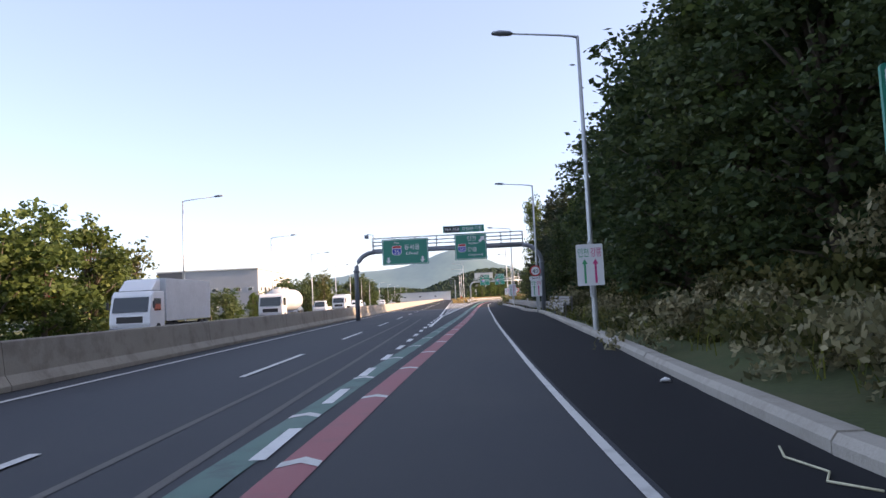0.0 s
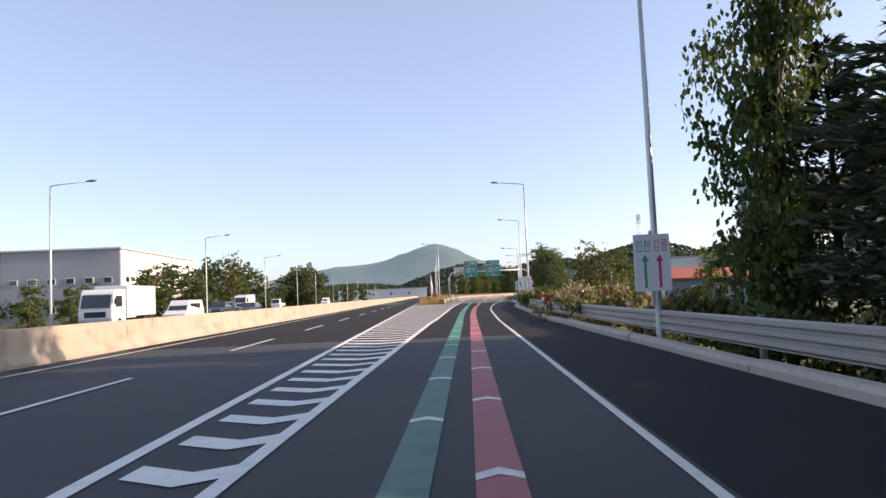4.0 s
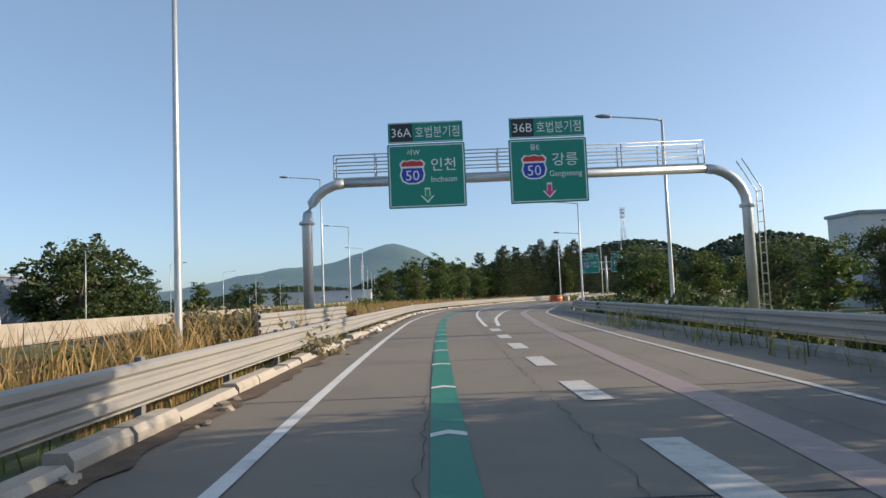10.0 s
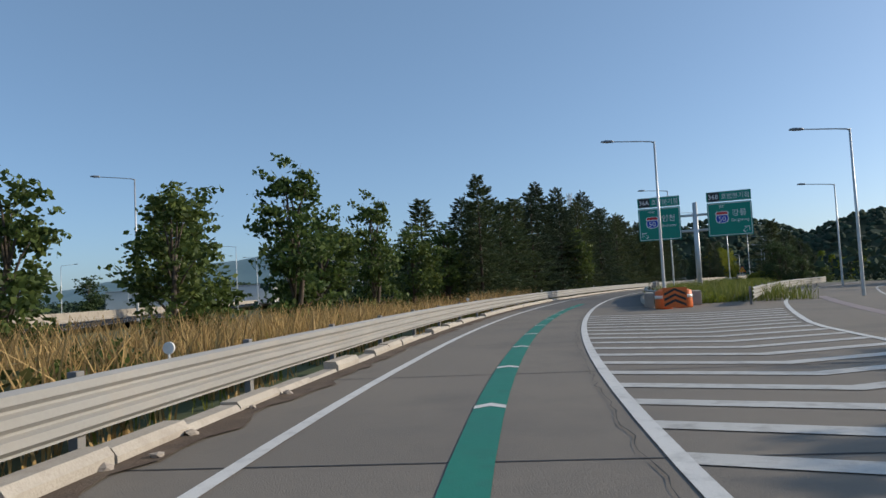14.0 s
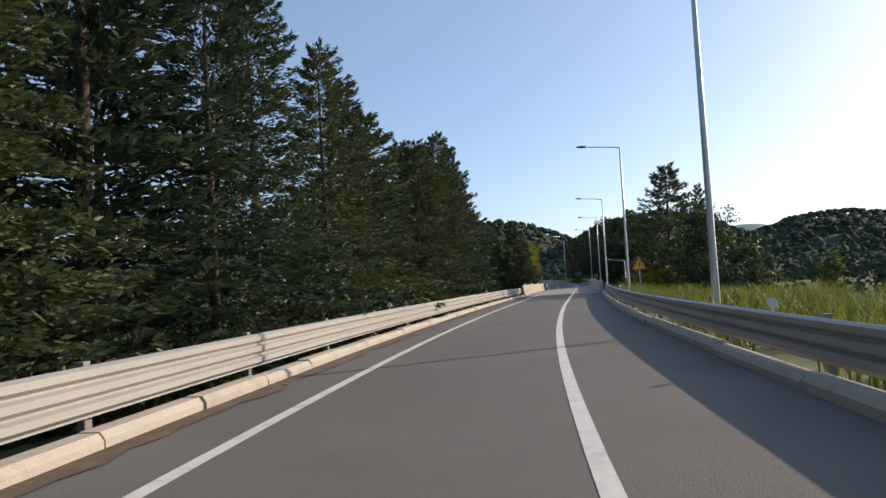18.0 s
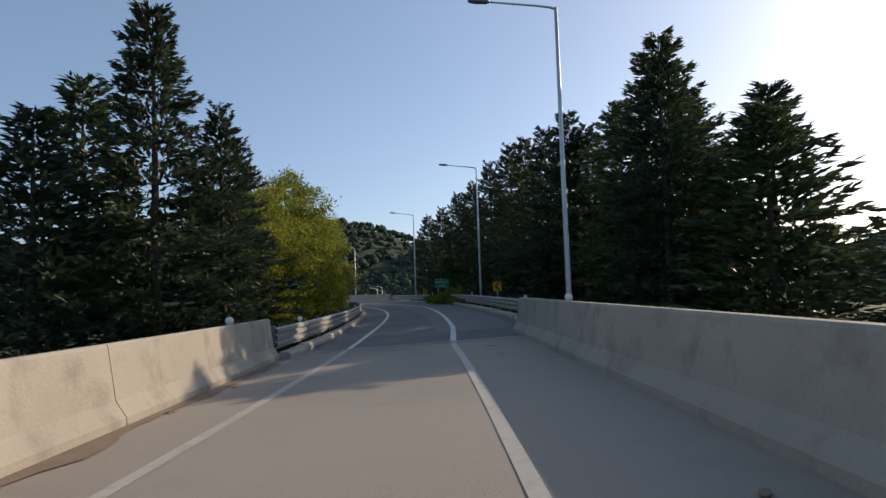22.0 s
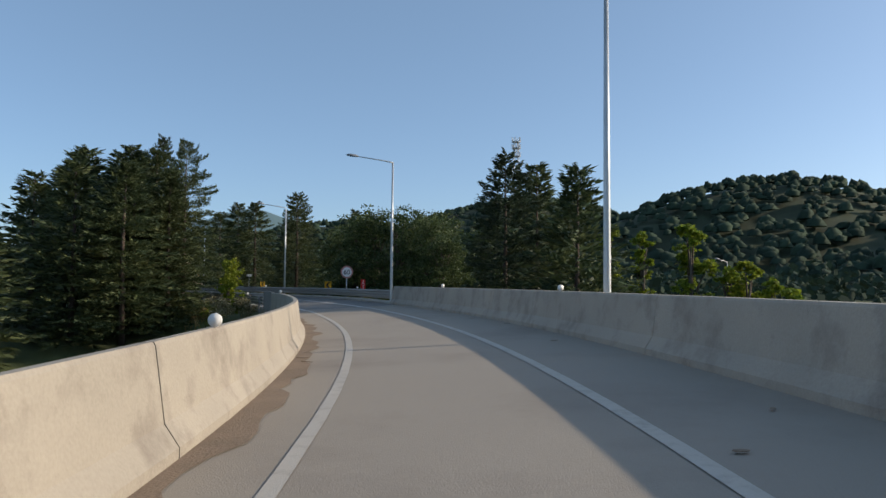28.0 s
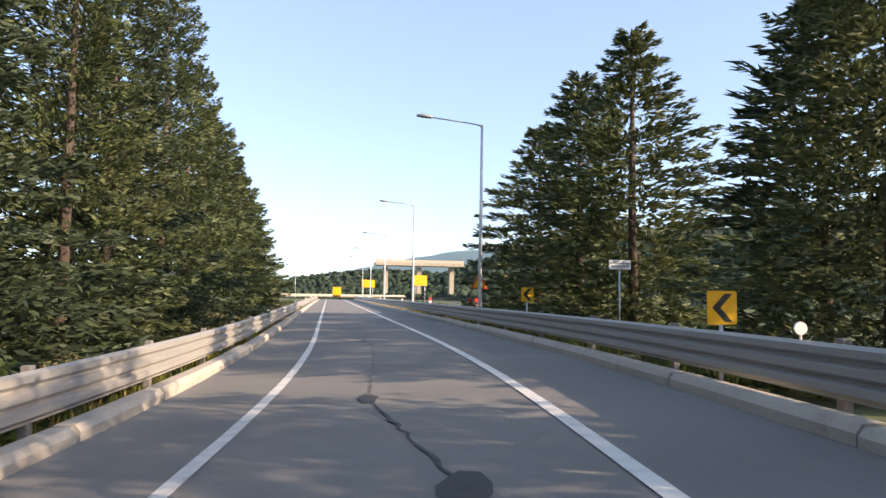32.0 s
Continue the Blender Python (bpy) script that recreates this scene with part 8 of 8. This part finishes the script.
for k in range(44):
    s = 630 + k * 2.2
    shrub(_pick.choice(("green", "dark", "green")), s, table(KERB_RC, s) + 1.7 + _pick.uniform(0, 2.4), _pick.uniform(0.4, 0.8), "green shrub on the outside of the bend")


# ---- grass ----
def across_main(p):
    a = radians(MAIN_BEARING)
    return (p.x - MAIN_X) * math.cos(a) + p.y * math.sin(a)


def grass(name, areas, count, height, width, material, label, seed, lean=0.3):
    rng = np.random.default_rng(seed)
    pts = []
    total = sum((b - a) * (d - c) for a, b, c, d in areas)
    for a, b, c, d in areas:
        n = int(count * (b - a) * (d - c) / total)
        ss, ll = rng.uniform(a, b, n), rng.uniform(c, d, n)
        clump = np.array([noise.noise(Vector((x * 0.35, y * 0.5, seed))) for x, y in zip(ss, ll)])
        for s, l in zip(ss[clump > -0.12], ll[clump > -0.12]):
            p = at(s, l)
            if l > 0 or s > 400 or across_main(p) > 4.3:
                pts.append(p)
    pts = np.array([(p.x, p.y, 0) for p in pts])
    pts[:, 2] = ground_height(pts[:, 0], pts[:, 1]) - 0.03
    tagged(part(name, blades(pts, height, width, material, name, seed, lean), None, None), label, "grass", "", "stuff")


grass("dry_grass", [(187, 345, -9.0, -4.4), (187, 345, -13, -9.0)], 46000, 1.3, 0.035, DRY_GRASS, "tall dry yellow grass on the verge", 1, 0.28)
grass("verge_grass", [(190, 345, -13, -4.3), (62, 240, 6.5, 10), (-40, 60, 5.6, 7.5)], 16000, 0.8, 0.03, GREEN_GRASS, "green grass on the verge", 2)
grass("reed_grass", [(236, 268, -11, -6.5)], 5000, 1.5, 0.04, GREEN_GRASS, "tall green reeds on the verge", 3, 0.22)
grass("ramp_grass", [(326, 438, 4.6, 7.0), (326, 438, 7.0, 13)], 30000, 1.05, 0.035, GREEN_GRASS, "tall green grass behind the guardrail", 4)
grass("roadside_dry_grass", [(110, 175, 6.6, 10.5), (632, 730, -7.5, -4.9)], 9000, 0.7, 0.03, DRY_GRASS, "dry grass and weeds behind the guardrail", 5)
grass("end_grass", [(630, 730, -8.0, -4.6), (630, 730, 4.7, 8.5)], 12000, 0.5, 0.03, GREEN_GRASS, "green grass along the last bend", 6)
grass("far_dry_grass", [(690, 800, 4.6, 7.5)], 4000, 0.8, 0.04, DRY_GRASS, "dry grass between the two roads", 7)

# ---- litter, rubble and leaves by the kerb ----
_l = random.Random(77)
v = [at(189.6, -4.0, 0.05)]
for k in range(28):
    q = math.tau * k / 28
    w = 1 + 0.3 * noise.noise(Vector((k * 0.7, 3, 1)))
    v.append(at(189.6 + 2.3 * w * math.sin(q), -4.0 + 1.15 * w * math.cos(q) - 0.35 * math.sin(q), 0.006))
tagged(part("dirt_patch", mesh_from("dirt_patch", v, [(0, 1 + k, 1 + (k + 1) % 28) for k in range(28)], SOIL), None, None), "brown soil and leaf litter round the rail end", "dirt", "", "stuff")
grass("nose_weeds", [(187.8, 190.2, -5.4, -3.9), (188.2, 191.8, -4.3, -3.3)], 900, 0.28, 0.02, GREEN_GRASS, "low green weeds before the rail end", 11)
grass("nose_dry_weeds", [(190.8, 194.5, -3.9, -3.2)], 500, 0.4, 0.02, DRY_GRASS, "dry yellow weeds under the rail", 12)
for k in range(46):
    s, la = _l.uniform(187.6, 196), _l.uniform(-3.9, -2.7)
    p = at(s, la)
    a = _l.uniform(0.03, 0.1)
    bm = bmesh.new()
    bmesh.ops.create_icosphere(bm, subdivisions=1, radius=a)
    for q in bm.verts:
        q.co *= _l.uniform(0.6, 1.2)
        q.co.z *= 0.55
    tagged(part("stone", bm, ROCK, None, "", pose(p.x, p.y, p.z + a * 0.25, 0, 0, _l.uniform(0, 360))), "small broken stone in the soil at the rail end", "rubble", "broken stones at the rail end")
shrub("green", 470.7, -4.05, 0.22, "small weed growing at the foot of the parapet", 0.8, 0.02)
for k in range(10):
    s = 424.5 + 1.2 * k
    shrub("vine", s, -3.85 + _l.uniform(-0.08, 0.1), _l.uniform(0.14, 0.26), "low ivy and weeds under the guardrail", 1.1, 0.02)
_l = random.Random(41)
STRAP = [(6.31, 2.9), (5.9, 2.75), (5.43, 2.87), (5.15, 2.7), (4.89, 2.95)]
DEBRIS = [(10.9, 3.26), (182.2, -3.1), (181.6, -3.3)]
_pts = [at(s, la, 0.012 + 0.01 * (k % 2)) for k, (s, la) in enumerate(STRAP)]
tagged(part("strap", tube_mesh("strap", _pts, 0.011, STRAP_YELLOW, 5), None, None), "pale yellow lashing strap lying on the hard shoulder", "strap")
for s, la in DEBRIS:
    p = at(s, la)
    bm = bmesh.new()
    bmesh.ops.create_icosphere(bm, subdivisions=1, radius=0.1)
    for v in bm.verts:
        v.co *= _l.uniform(0.5, 1.3)
        v.co.z = max(0, v.co.z * 0.5 + 0.03)
    tagged(part("debris", bm, LITTER, None, "", pose(p.x, p.y, p.z + 0.004, 0, 0, _l.uniform(0, 360))), "small white scrap on the asphalt", "debris", "scraps on the asphalt")
_l = random.Random(21)
for k in range(60):
    s = _l.uniform(190, 300)
    p = at(s, table(KERB_L, s) + _l.uniform(0.0, 0.5) * _l.random(), 0.0)
    bm = bmesh.new()
    bmesh.ops.create_icosphere(bm, subdivisions=1, radius=_l.uniform(0.04, 0.14))
    for v in bm.verts:
        v.co *= _l.uniform(0.6, 1.2)
        v.co.z *= 0.6
    ob = part("stone", bm, ROCK, None, "", pose(p.x, p.y, 0.03, 0, 0, _l.uniform(0, 360)))
    tagged(ob, "broken piece of kerb stone on the shoulder", "rubble", "broken stones by the kerb")
for s, la, k in ((236.2, -3.1, 0.15), (271.5, -3.3, 0.16), (272.2, -3.0, 0.1)):
    p = at(s, la)
    bm = bmesh.new()
    bmesh.ops.create_icosphere(bm, subdivisions=2, radius=k)
    for v in bm.verts:
        v.co += Vector((_l.uniform(-1, 1), _l.uniform(-1, 1), _l.uniform(-1, 1))) * k * 0.28
        v.co.z = max(0, v.co.z * 0.7 + 0.1)
    tagged(part("litter_bag", bm, LITTER, None, "", pose(p.x, p.y, 0.01)), "crumpled white plastic bag by the kerb", "litter")
for k in range(44):
    s = _l.choice((_l.uniform(562, 626), _l.uniform(445, 483), _l.uniform(350, 420)))
    rows = (BAR_RB, BAR_LB) if s > 500 else (BAR_RA, BAR_LA) if s > 440 else (KERB_R2, KERB_L)
    side = _l.random() < 0.55
    la = table(rows[0], s) - _l.uniform(0.1, 1.8) if side else table(rows[1], s) + _l.uniform(0.1, 0.7)
    p = at(s, la)
    a, b = _l.uniform(0.05, 0.16), _l.uniform(0.02, 0.05)
    bm = flat_shape([(-a, 0), (-a * 0.3, b), (a * 0.6, b * 0.8), (a, 0), (a * 0.4, -b), (-a * 0.5, -b * 0.9)], 0, 0.008)
    ob = part("leaf_litter", bm, DIRT, None, "", pose(p.x, p.y, p.z + 0.03, 90, 0, _l.uniform(0, 360)))
    tagged(ob, "dry fallen leaf on the carriageway", "leaf litter", "fallen leaves on the road")
for s0, s1, rows, off0, off1 in ((562, 627, BAR_LB, 0.4, 0.6), (436, 482, BAR_LA, 0.4, 0.5), (187.2, 434, KERB_L, 0.0, 0.75), (486, 556, KERB_LB, 0.0, 0.1)):
    v, f = [], []
    n = int((s1 - s0) / 0.5)
    for i in range(n + 1):
        s = s0 + (s1 - s0) * i / n
        w = 0.5 + 0.5 * noise.noise(Vector((s * 0.9, off0 * 9, 2))) + 0.25 * noise.noise(Vector((s * 3.1, off0 * 9, 5)))
        lo, hi = table(rows, s) + off0, table(rows, s) + off1
        if off0 < 0:
            lo = hi - (hi - lo) * max(0.15, w)
        elif rows in (BAR_LB, BAR_LA):
            lo, hi = table(rows, s) + 0.0, table(rows, s) + 0.05 + off1 * max(0.1, w)
        else:
            hi = lo + (hi - lo) * max(0.1, w)
        v += [at(s, lo, 0.022), at(s, hi, 0.022)]
        if i:
            f.append((2 * i - 2, 2 * i - 1, 2 * i + 1, 2 * i))
    tagged(part("dirt_drift", mesh_from("dirt_drift", v, f, SOIL if rows is KERB_L else DIRT), None, None), "brown dirt drifted against the edge of the road", "dirt", "", "stuff")
